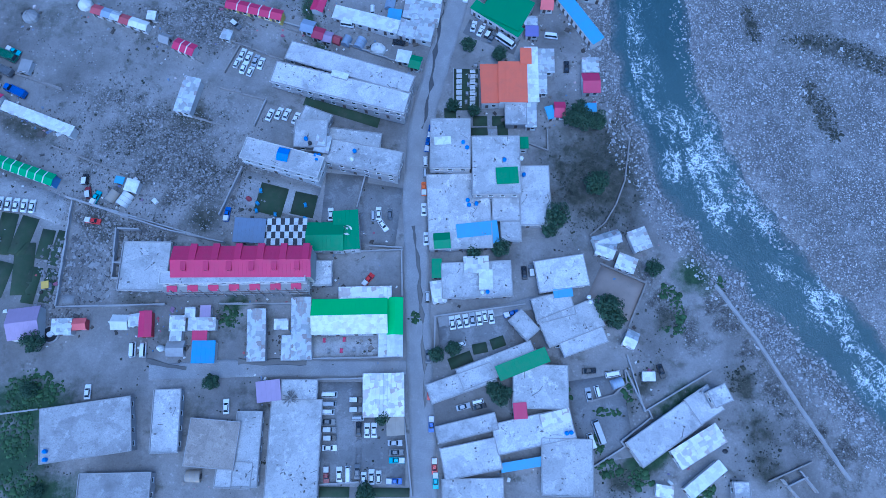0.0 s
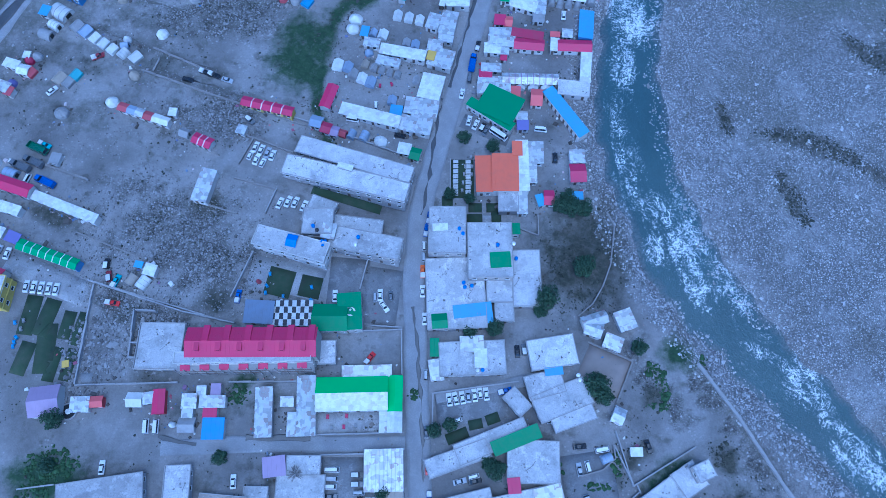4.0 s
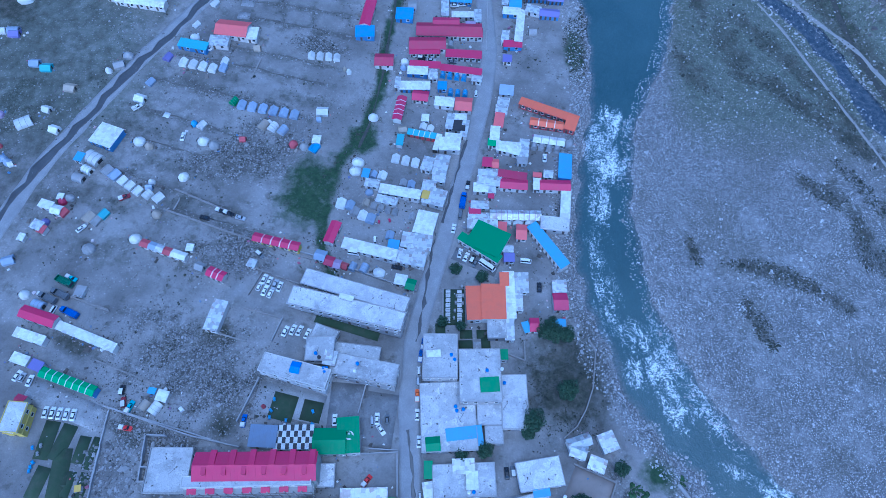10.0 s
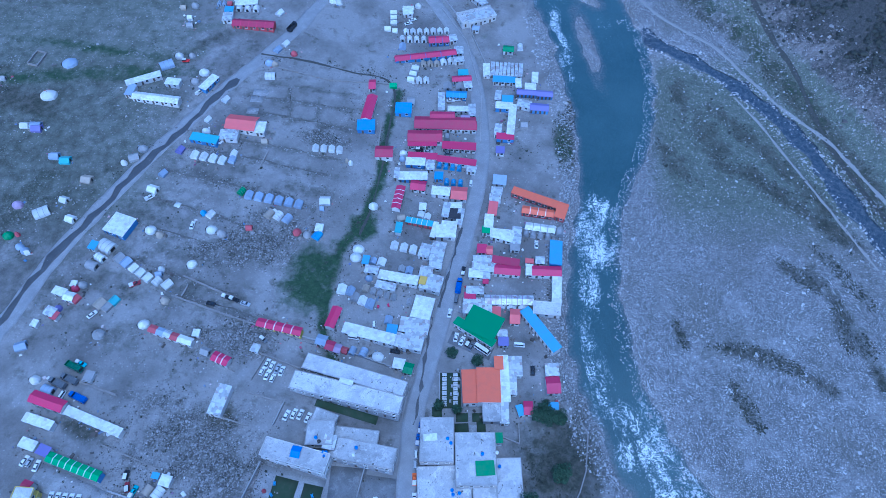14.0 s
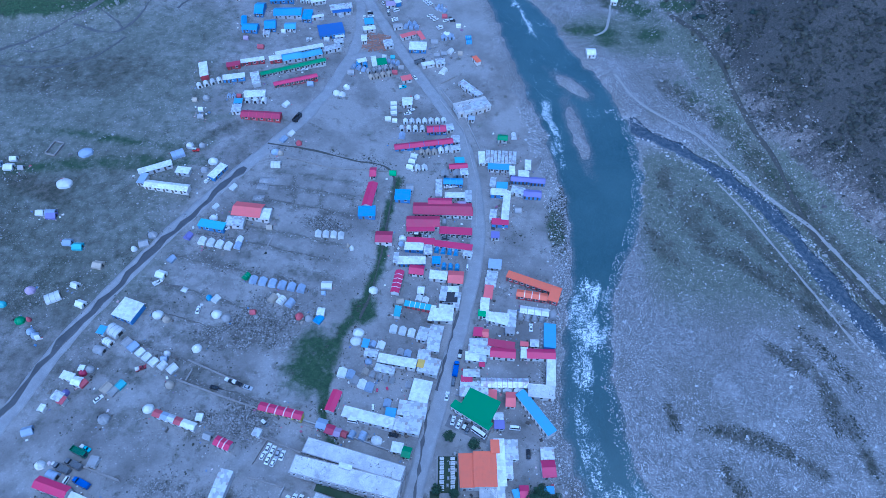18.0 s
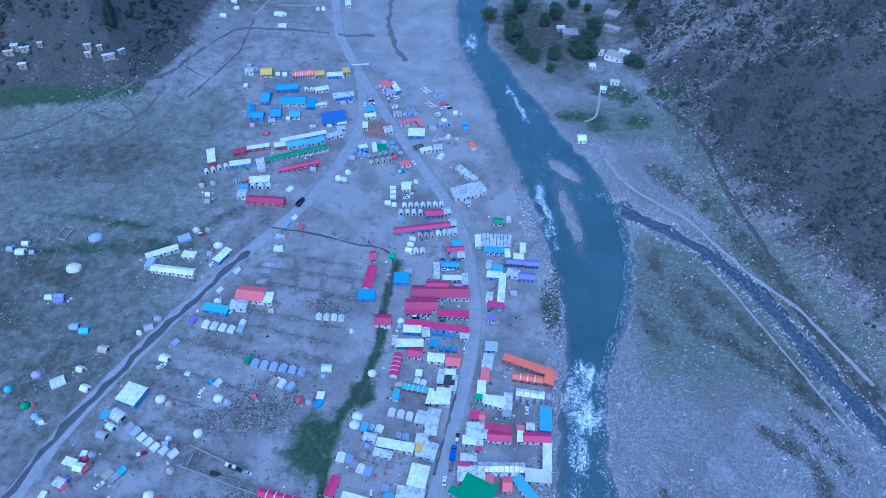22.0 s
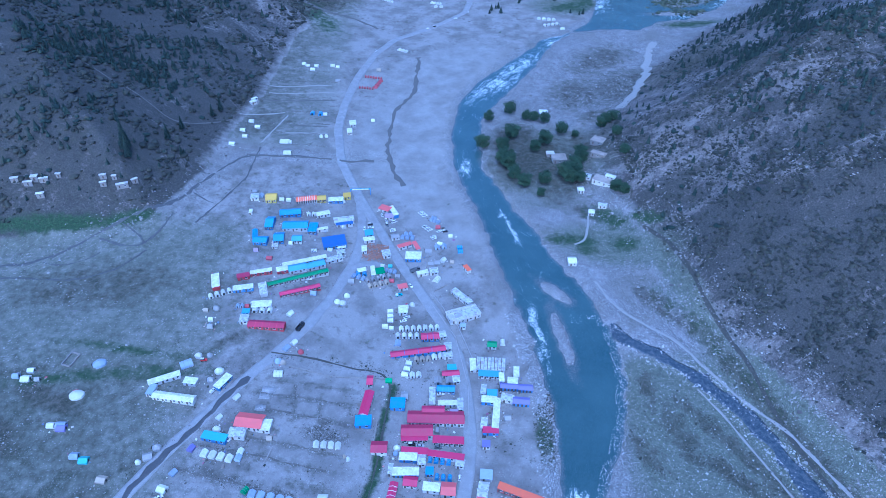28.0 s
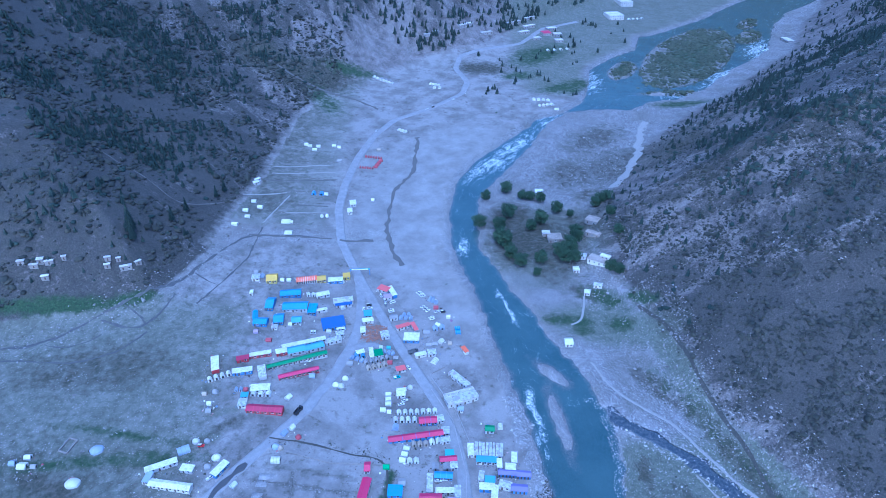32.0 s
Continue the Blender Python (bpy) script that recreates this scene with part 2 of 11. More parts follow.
    gravel = n.mix(n.calc("MULTIPLY", n.calc("MULTIPLY", large, few), 0.6), gravel, (0.54, 0.53, 0.52))
    gravel = n.mix(level(n.noise(0.03, 6), 0.50, 0.66, 0.55), gravel, (0.14, 0.134, 0.115))
    grass = n.ramp(n.noise(0.5, 7, rough=0.7), [(0.25, (0.014, 0.034, 0.016)), (0.55, (0.034, 0.068, 0.028)), (0.8, (0.085, 0.108, 0.055))])
    # mountain sides: pale dry soil and scree under patches of dark scrub, drawn out down the fall of the slope; dry
    # also carries far haze, painted as paler soil
    fall = n.add("Attribute")
    fall.attribute_name = "fall"

    def gullies(across, down, detail, swirl):
        scaled = n.add("VectorMath")
        scaled.operation = "MULTIPLY"
        scaled.inputs[1].default_value = (across, down, 0.0)
        n.link(fall.outputs["Vector"], scaled.inputs[0])
        t = n.add("TexNoise", Scale=1.0, Detail=detail, Roughness=0.62, Distortion=swirl)
        n.link(scaled.outputs[0], t.inputs["Vector"])
        return t.outputs["Fac"]

    dry = soil.outputs["Alpha"]
    slope = n.ramp(n.noise(0.10, 7, rough=0.65), [(0.30, (0.096, 0.086, 0.081)), (0.50, (0.170, 0.152, 0.142)), (0.70, (0.27, 0.243, 0.228))])
    slope = n.mix(level(gullies(0.055, 0.012, 5, 0.6), 0.55, 0.66, 0.6), slope, (0.25, 0.234, 0.22))
    scrub = n.calc("ADD", n.calc("ADD", n.calc("MULTIPLY", n.noise(0.42, 7, rough=0.72), 0.55), n.calc("MULTIPLY", gullies(0.030, 0.010, 6, 1.0), 0.75)), n.calc("MULTIPLY", dry, -0.30))
    slope = n.mix(n.ramp(scrub, [(0.43, (0, 0, 0)), (0.53, (0.88,) * 3)]), slope, n.ramp(n.noise(0.9, 5, rough=0.7), [(0.35, (0.024, 0.027, 0.025)), (0.65, (0.066, 0.064, 0.056))]))
    slope = n.mix(n.calc("MULTIPLY", pebble, n.calc("MULTIPLY", level(n.noise(0.09, 4), 0.48, 0.62, 0.55), dry)), slope, (0.40, 0.38, 0.365))
    sand = n.ramp(n.noise(0.06, 7, rough=0.62), [(0.32, (0.205, 0.196, 0.184)), (0.5, (0.26, 0.25, 0.236)), (0.66, (0.315, 0.305, 0.29))])
    sand = n.mix(n.calc("MULTIPLY", pebble, 0.3), sand, (0.17, 0.163, 0.155))
    stony, pebbly = mask(sep2.outputs["Red"], 0.2), mask(sep.outputs["Red"])
    c = n.mix(stony, dirt, rubble)
    c = n.mix(pebbly, c, gravel)
    c = n.mix(mask(cover.outputs["Alpha"], 0.3), c, sand)
    c = n.mix(mask(sep.outputs["Blue"], 0.3), c, slope)
    c = n.mix(n.calc("MULTIPLY", mask(sep2.outputs["Blue"], 0.35, 0.9), 0.8), c, olive)
    c = n.mix(mask(sep2.outputs["Green"], 0.3), c, brown)
    c = n.mix(mask(sep.outputs["Green"], 0.26), c, grass)
    steepness = mask(sep.outputs["Blue"], 0.3)
    coarse = n.calc("ADD", n.calc("MULTIPLY", n.calc("MAXIMUM", n.calc("MAXIMUM", stony, pebbly), steepness), 0.48), 0.16)
    c = n.mix(coarse, c, n.ramp(n.noise(2.2, 6, rough=0.78), [(0.32, (0.25,) * 3), (0.5, (0.95,) * 3), (0.66, (1.75,) * 3)]), "MULTIPLY")
    c = n.mix(n.calc("MULTIPLY", coarse, 0.8), c, n.ramp(n.noise(0.85, 6, rough=0.75), [(0.34, (0.45,) * 3), (0.5, (1.0,) * 3), (0.66, (1.5,) * 3)]), "MULTIPLY")
    height = n.calc("ADD", n.calc("MULTIPLY", fine, 0.5), n.calc("MULTIPLY", n.calc("MAXIMUM", stony, pebbly), n.calc("ADD", pebble, n.calc("MULTIPLY", large, 2.0))))
    return n.done(c, 0.93, 0, height, 0.12, 0.7)


def water_material():
    n = Nodes("river_water")
    foam, flow = n.add("Attribute"), n.add("Attribute")
    foam.attribute_name, flow.attribute_name = "foam", "flow"

    def streaks(long, wide, detail, rough, swirl):
        scaled = n.add("VectorMath")
        scaled.operation = "MULTIPLY"
        scaled.inputs[1].default_value = (long, wide, 0.0)
        n.link(flow.outputs["Vector"], scaled.inputs[0])
        t = n.add("TexNoise", Scale=1.0, Detail=detail, Roughness=rough, Distortion=swirl)
        n.link(scaled.outputs[0], t.inputs["Vector"])
        return t.outputs["Fac"]

    broad, mid, thin = streaks(0.07, 0.16, 4, 0.6, 1.2), streaks(0.40, 0.62, 6, 0.72, 2.2), streaks(1.2, 1.6, 5, 0.7, 0.8)
    # breaking crests: thin bent lines lying across the current, torn up by finer noise, where the bed is rough
    curl = n.calc("ABSOLUTE", n.calc("SUBTRACT", streaks(0.30, 0.20, 3, 0.55, 2.4), 0.5))
    comb = n.calc("ABSOLUTE", n.calc("SUBTRACT", streaks(0.62, 0.40, 3, 0.55, 1.8), 0.5))
    wild = n.calc("ADD", n.calc("MULTIPLY", n.calc("SUBTRACT", broad, 0.5), 1.3), n.calc("MULTIPLY", foam.outputs["Fac"], 0.34))
    crest = n.ramp(n.calc("SUBTRACT", n.calc("ADD", n.calc("MULTIPLY", wild, 0.09), n.calc("MULTIPLY", n.calc("SUBTRACT", thin, 0.5), 0.16)), n.calc("SUBTRACT", curl, 0.026)), [(0.0, (0, 0, 0)), (0.045, (1.0,) * 3)])
    ripple = n.ramp(n.calc("SUBTRACT", n.calc("ADD", n.calc("MULTIPLY", wild, 0.07), n.calc("MULTIPLY", n.calc("SUBTRACT", thin, 0.5), 0.16)), n.calc("SUBTRACT", comb, 0.01)), [(0.0, (0, 0, 0)), (0.05, (0.75,) * 3)])
    churn = n.ramp(n.calc("ADD", n.calc("ADD", n.calc("MULTIPLY", mid, 1.0), n.calc("MULTIPLY", thin, 0.5)), n.calc("MULTIPLY", wild, 0.40)), [(0.96, (0, 0, 0)), (1.07, (0.95,) * 3)])
    gate = n.ramp(n.calc("ADD", wild, n.calc("MULTIPLY", n.calc("SUBTRACT", mid, 0.5), 1.4)), [(0.05, (0, 0, 0)), (0.34, (1, 1, 1))])
    white = n.calc("MAXIMUM", n.calc("MULTIPLY", n.calc("MAXIMUM", crest, ripple), gate), churn)
    base = n.ramp(n.noise(0.04, 5), [(0.3, (0.036, 0.076, 0.080)), (0.7, (0.062, 0.110, 0.111))])
    base = n.mix(n.ramp(mid, [(0.42, (0, 0, 0)), (0.72, (0.4,) * 3)]), base, (0.09, 0.15, 0.16))
    depth = n.add("SeparateXYZ")
    n.link(flow.outputs["Vector"], depth.inputs[0])
    edge = n.ramp(n.calc("ADD", n.calc("MULTIPLY", depth.outputs["Z"], 0.11), n.calc("MULTIPLY", n.noise(0.5, 6, rough=0.7), 0.6)), [(0.26, (0.75,) * 3), (0.58, (0, 0, 0))])
    base = n.mix(edge, base, n.ramp(n.noise(1.3, 5, rough=0.7), [(0.38, (0.05, 0.058, 0.058)), (0.6, (0.20, 0.205, 0.20))]))
    c = n.mix(white, base, (0.74, 0.79, 0.80))
    rough = n.calc("ADD", n.calc("MULTIPLY", white, 0.5), 0.14)
    return n.done(c, rough, 0, mid, 0.35, 0.5)


def asphalt_material(name="asphalt", low=0.12, high=0.20, wet=False):
    n = Nodes(name)
    mid, fine = n.noise(0.22, 6), n.noise(3.5, 5)
    c = n.ramp(mid, [(0.3, (low, low * 0.98, low * 0.97)), (0.7, (high, high * 0.985, high * 0.97))])
    c = n.mix(n.ramp(fine, [(0.45, (0.35,) * 3), (0.65, (0, 0, 0))]), c, (low * 0.6,) * 3)
    return n.done(c, 0.35 if wet else 0.85, 0, fine, 0.02, 0.3)


GROUND = ground_material()
WATER = water_material()
ROAD = asphalt_material("road_asphalt", 0.27, 0.37)
WET = asphalt_material("damp_asphalt", 0.075, 0.115, True)
SCREED = concrete_roof("cement_roof")
SCREED_PALE = concrete_roof("pale_cement_roof", (0.72, 0.71, 0.70))
SCREED_TAN = concrete_roof("tan_mud_roof", (0.40, 0.35, 0.30), (0.2, 0.17, 0.14))
TAN_EARTH = worn("tan_earth", (0.33, 0.275, 0.235), 0.95, grime=0.45, dirt=(0.2, 0.175, 0.15), size=0.5)
PAVING = concrete_roof("cement_paving", (0.42, 0.41, 0.40), (0.2, 0.19, 0.18))
YARD = concrete_roof("dusty_yard", (0.27, 0.265, 0.26), (0.13, 0.125, 0.12))
WALL = worn("grey_plaster", (0.38, 0.37, 0.36), 0.9, size=0.3)
WALL_PALE = worn("pale_plaster", (0.62, 0.61, 0.58), 0.9, size=0.3)
WALL_YELLOW = worn("yellow_plaster", (0.62, 0.50, 0.12), 0.85)
WALL_BLUE = worn("blue_sheet_wall", (0.09, 0.24, 0.50), 0.55)
WALL_RED = worn("red_sheet_wall", (0.45, 0.05, 0.06), 0.6)
WALL_DARK = worn("dark_timber", (0.10, 0.08, 0.07), 0.85)
STONE = worn("rubble_stone", (0.30, 0.28, 0.26), 0.95, size=1.2, grime=0.7)
DARK = worn("dark_opening", (0.018, 0.02, 0.022), 0.35, grime=0.1)
GLASS = worn("window_glass", (0.03, 0.04, 0.05), 0.12, grime=0.05)
TIMBER = worn("weathered_timber", (0.24, 0.19, 0.14), 0.9)
IRON = worn("rusty_iron", (0.14, 0.10, 0.08), 0.75, 0.3)
WHITE = worn("white_sheet", (0.80, 0.82, 0.80), 0.5, grime=0.42, size=0.6, sheets=0.14)
ZINC = worn("zinc_sheet", (0.66, 0.69, 0.69), 0.42, 0.25, grime=0.55, dirt=(0.22, 0.17, 0.14), size=0.6, vary=0.3, sheets=0.34)
RED = worn("crimson_sheet", (0.56, 0.028, 0.115), 0.5, grime=0.2)
MAROON = worn("maroon_sheet", (0.42, 0.03, 0.09), 0.55, grime=0.3)
PINK = worn("salmon_sheet", (0.72, 0.14, 0.14), 0.6, grime=0.2)
ORANGE = worn("orange_sheet", (0.80, 0.16, 0.075), 0.55, grime=0.2)
GREEN = worn("green_sheet", (0.03, 0.38, 0.12), 0.5, grime=0.2)
GREEN_DARK = worn("deep_green_sheet", (0.018, 0.25, 0.085), 0.5, grime=0.2)
GREEN_BRIGHT = worn("bright_green_sheet", (0.07, 0.58, 0.13), 0.5, grime=0.15)
BLUE = worn("blue_sheet", (0.08, 0.30, 0.56), 0.5, grime=0.25)
SKYBLUE = worn("sky_blue_sheet", (0.13, 0.37, 0.58), 0.5, grime=0.2)
NAVY = worn("deep_blue_sheet", (0.05, 0.13, 0.36), 0.55, grime=0.2)
DULL = worn("dull_blue_sheet", (0.20, 0.25, 0.34), 0.55, grime=0.4)
PURPLE = worn("violet_sheet", (0.20, 0.18, 0.42), 0.55, grime=0.15)
MAUVE = worn("mauve_sheet", (0.40, 0.30, 0.42), 0.6, grime=0.2)
YELLOW = worn("yellow_sheet", (0.66, 0.44, 0.08), 0.55, grime=0.2)
TURQ = worn("turquoise_sheet", (0.12, 0.42, 0.46), 0.55, grime=0.2)
BLACK = worn("black_sheet", (0.03, 0.03, 0.034), 0.55, grime=0.2)
CANVAS = worn("white_canvas", (0.74, 0.75, 0.72), 0.92, grime=0.38, size=0.6, vary=0.45)
CANVAS_GREY = worn("grey_canvas", (0.36, 0.36, 0.36), 0.92, grime=0.5, size=0.6, vary=0.4)
CANVAS_BLUE = worn("blue_canvas", (0.36, 0.43, 0.54), 0.9, grime=0.3, size=0.6, vary=0.4)
CANVAS_TAN = worn("tan_canvas", (0.42, 0.37, 0.30), 0.92, grime=0.4, size=0.6, vary=0.3)
CANVAS_RED = worn("red_canvas", (0.44, 0.09, 0.11), 0.9, grime=0.25)
PAINT = {c: worn(c + "_car_paint", v, 0.28, 0.0, grime=0.12) for c, v in dict(
    white=(0.82, 0.83, 0.83), silver=(0.45, 0.47, 0.49), black=(0.02, 0.021, 0.024), grey=(0.16, 0.17, 0.18), red=(0.6, 0.03, 0.03),
    blue=(0.03, 0.12, 0.45), green=(0.03, 0.16, 0.09), maroon=(0.25, 0.03, 0.04), orange=(0.75, 0.15, 0.03), teal=(0.05, 0.45, 0.5)).items()}
RUBBER = worn("tyre_rubber", (0.02, 0.02, 0.02), 0.9, grime=0.3)
BARK = worn("bark", (0.10, 0.075, 0.055), 0.95)
TANK_BLUE = worn("blue_tank", (0.04, 0.20, 0.60), 0.4, grime=0.1)


def leaf_material(name, low, high):
    n = Nodes(name)
    per = n.add("NewGeometry").outputs["Random Per Island"]
    c = n.ramp(per, [(0.0, low), (1.0, high)])
    return n.done(n.mix(n.calc("MULTIPLY", n.noise(0.8, 4), 0.5), c, tuple(v * 0.5 for v in low)), 0.85)


LEAF = leaf_material("broad_leaves", (0.022, 0.055, 0.03), (0.065, 0.125, 0.062))
NEEDLE = leaf_material("conifer_needles", (0.014, 0.032, 0.027), (0.04, 0.066, 0.05))
SHRUB = leaf_material("dry_shrub", (0.030, 0.038, 0.027), (0.10, 0.098, 0.072))
SCRUB = leaf_material("dark_scrub", (0.022, 0.028, 0.023), (0.078, 0.080, 0.062))
THICKET = leaf_material("willow_thicket", (0.05, 0.07, 0.042), (0.11, 0.125, 0.08))
ROCK = leaf_material("river_stone", (0.22, 0.215, 0.207), (0.68, 0.67, 0.66))
RUBBLE = leaf_material("broken_rubble", (0.11, 0.103, 0.095), (0.44, 0.425, 0.41))
LAWN = worn("lawn_grass", (0.042, 0.070, 0.034), 0.95, grime=0.75, dirt=(0.105, 0.10, 0.075), size=0.35, vary=0.3)


# ---- building helpers ----
def mesh_of(name, bm, material, smooth=False):
    data = bpy.data.meshes.new(name)
    bm.to_mesh(data)
    bm.free()
    for m in material if isinstance(material, (list, tuple)) else [material]:
        data.materials.append(m)
    if smooth:
        data.polygons.foreach_set("use_smooth", [True] * len(data.polygons))
    return data


def part(name, bm, material, parent, label=""):
    """One mesh object under a thing or a part."""
    ob = new(name, bm if isinstance(bm, bpy.types.Mesh) else mesh_of(name, bm, material))
    ob.parent = parent
    return tagged(ob, label)


def raw(name, verts, faces, material, smooth=False):
    data = bpy.data.meshes.new(name)
    data.from_pydata(verts, [], faces)
    for m in material if isinstance(material, (list, tuple)) else [material]:
        data.materials.append(m)
    if smooth:
        data.polygons.foreach_set("use_smooth", [True] * len(data.polygons))
    data.update()
    return data


def box(bm, x0, x1, y0, y1, z0, z1, taper=0.0, index=0):
    """A box, its top narrowed by taper on every side."""
    v = [bm.verts.new((x, y, z)) for z, k in ((z0, 0), (z1, taper)) for x, y in ((x0 + k, y0 + k), (x1 - k, y0 + k), (x1 - k, y1 - k), (x0 + k, y1 - k))]
    for q in ((3, 2, 1, 0), (4, 5, 6, 7), (0, 1, 5, 4), (1, 2, 6, 5), (2, 3, 7, 6), (3, 0, 4, 7)):
        bm.faces.new([v[i] for i in q]).material_index = index


def boxes(*some):
    bm = bmesh.new()
    for b in some:
        box(bm, *b)
    return bm


def prism(bm, outline, x0, x1, index=0):
    """An outline in y, z drawn out along x."""
    a, b = [bm.verts.new((x0, y, z)) for y, z in outline], [bm.verts.new((x1, y, z)) for y, z in outline]
    k = len(outline)
    bm.faces.new(a).material_index = index
    bm.faces.new(b[::-1]).material_index = index
    for i in range(k):
        bm.faces.new((a[i - 1], b[i - 1], b[i], a[i])).material_index = index


def tube(bm, x, y, z0, z1, r0, r1, sides=10):
    rings = [[bm.verts.new((x + r * math.cos(math.tau * i / sides), y + r * math.sin(math.tau * i / sides), z)) for i in range(sides)] for z, r in ((z0, r0), (z1, r1))]
    bm.faces.new(rings[0][::-1])
    bm.faces.new(rings[1])
    for i in range(sides):
        bm.faces.new((rings[0][i - 1], rings[0][i], rings[1][i], rings[1][i - 1]))


def gz(x, y):
    return float(ground(x, y))


def thing(name, x, y, deg=0.0, label="", category="", group="", z=None):
    """An Empty at the base of a thing that stands on the ground (or at height z)."""
    ob = new(name)
    ob.empty_display_size = 0.5
    ob.matrix_world = pose(x, y, gz(x, y) if z is None else z, 0, 0, deg)
    return tagged(ob, label, category, group)


def dense(line, gap):
    """Points every gap metres along a smoothed line."""
    pts = np.array(line, float)
    along = np.r_[0, np.cumsum(np.hypot(*np.diff(pts, axis=0).T))]
    s = np.arange(0, along[-1], gap)
    xy = np.stack([np.interp(s, along, pts[:, 0]), np.interp(s, along, pts[:, 1])], 1)
    k = max(1, int(14 / gap))
    pad = np.r_[[xy[0]] * k, xy, [xy[-1]] * k]
    kernel = np.hanning(2 * k + 3)[1:-1]
    kernel /= kernel.sum()
    return np.stack([np.convolve(pad[:, i], kernel, "valid") for i in (0, 1)], 1)


def ribbon(name, line, left, right, lift, material, label, wobble=0.4, category="road", gap=3.0, thick=0.35, seed=0):
    """A strip of paving that follows the ground along a line."""
    xy = dense(line, gap)
    way = np.gradient(xy, axis=0)
    way /= np.hypot(*way.T)[:, None]
    side = np.stack([way[:, 1], -way[:, 0]], 1)
    cuts = np.linspace(0, 1, 7)
    rng = np.random.RandomState(seed)
    w = [np.interp(np.arange(len(xy)), np.arange(0, len(xy), 2), rng.uniform(-wobble, wobble, (len(xy) + 1) // 2)) for _ in (0, 1)]
    verts, faces = [], []
    rows = []
    for c in cuts:
        off = -left + (left + right) * c + (w[0] * (1 - c) + w[1] * c)
        p = xy + side * off[:, None]
        rows.append(np.c_[p, ground(p[:, 0], p[:, 1]) + lift])
    rows = [rows[0] - (0, 0, thick)] + rows + [rows[-1] - (0, 0, thick)]
    n = len(xy)
    for r in rows:
        verts += r.tolist()
    for j in range(len(rows) - 1):
        for i in range(n - 1):
            a = j * n + i
            faces.append((a, a + n, a + n + 1, a + 1))
    ob = new(name, raw(name, verts, faces, material, True))
    return tagged(ob, label, category, kind="structure")


# ---- the ground ----
def lines(*spans):
    return np.concatenate([np.arange(a, b, s) for a, b, s in spans])


def blob(px, py, x, y, a, b, deg=0.0):
    """One inside an ellipse, fading to zero at its edge."""
    c, s = math.cos(radians(deg)), math.sin(radians(deg))
    u, v = ((px - x) * c + (py - y) * s) / a, (-(px - x) * s + (py - y) * c) / b
    return np.clip(1.5 - np.hypot(u, v), 0, 1)


def along(px, py, line, wide):
    return np.clip(1.5 - np.abs(line_distance(px, py, line)) / wide, 0, 1)


gx = lines((-3000, -700, 150), (-700, -330, 12), (-330, 330, 2.5), (330, 800, 12), (800, 3001, 150))
gy = lines((-1500, -60, 120), (-60, 520, 2.5), (520, 900, 5), (900, 1500, 11), (1500, 3600, 120))
mx, my = np.meshgrid(gx, gy)
fx, fy = mx.ravel(), my.ravel()
deep = river_depth(fx, fy)
beyond_right, beyond_left = line_distance(fx, fy, RIGHT_TOE), -line_distance(fx, fy, LEFT_TOE)
right_side = line_distance(fx, fy, RIGHT_BANK) > 0
LEFT_STREAM = [(-420, 345), (-279, 360), (-252, 372), (-229, 397), (-192, 427), (-178, 458), (-160, 500), (-132, 509), (-80, 509), (-40, 520)]
SIDE_STREAM = [(108, 320), (123, 305), (140, 292), (152, 284), (166, 266), (176, 248), (185, 228), (202, 183), (218, 145)]
DRAIN = [(-40, 120), (-47, 140), (-43, 172), (-32, 195), (-27, 215), (-25, 245), (-20, 272), (-30, 284), (-95, 292)]
def clumpy(px, py, size, seed, low=0.0, high=0.4):
    return step(low, high, waves(px, py, size, seed) + 0.6 * waves(px, py, size / 3.1, seed + 3) + 0.4 * waves(px, py, size / 9, seed + 1))


def rubbly(px, py):
    """How thickly broken stone lies on the fields."""
    best = np.zeros(np.shape(px))
    for e in ((-85, 84, 30, 18, -20), (-77, 131, 12, 9, 0), (-73, 80, 9, 12, 0), (-95, 100, 18, 6, -15), (-107, 66, 11, 5, -15), (-94, 59, 12, 6, -10), (-76, 176, 22, 10, -15), (-92, 171, 16, 7, -15),
              (-68, 186, 14, 7, -15), (-80, 202, 22, 4, -14), (-57, 237, 12, 5, -10), (-181, 201, 9, 13, 0), (-188, 188, 12, 10, 0), (-202, 223, 14, 8, 0), (-90, 128, 14, 5, -20), (69, 40, 5, 16, 38), (84, 42, 7, 12, 38), (105, 14, 9, 30, 38)):
        best = np.maximum(best, blob(px, py, *e))
    return best * (0.45 + 0.55 * clumpy(px, py, 9, 4, -0.3, 0.4))


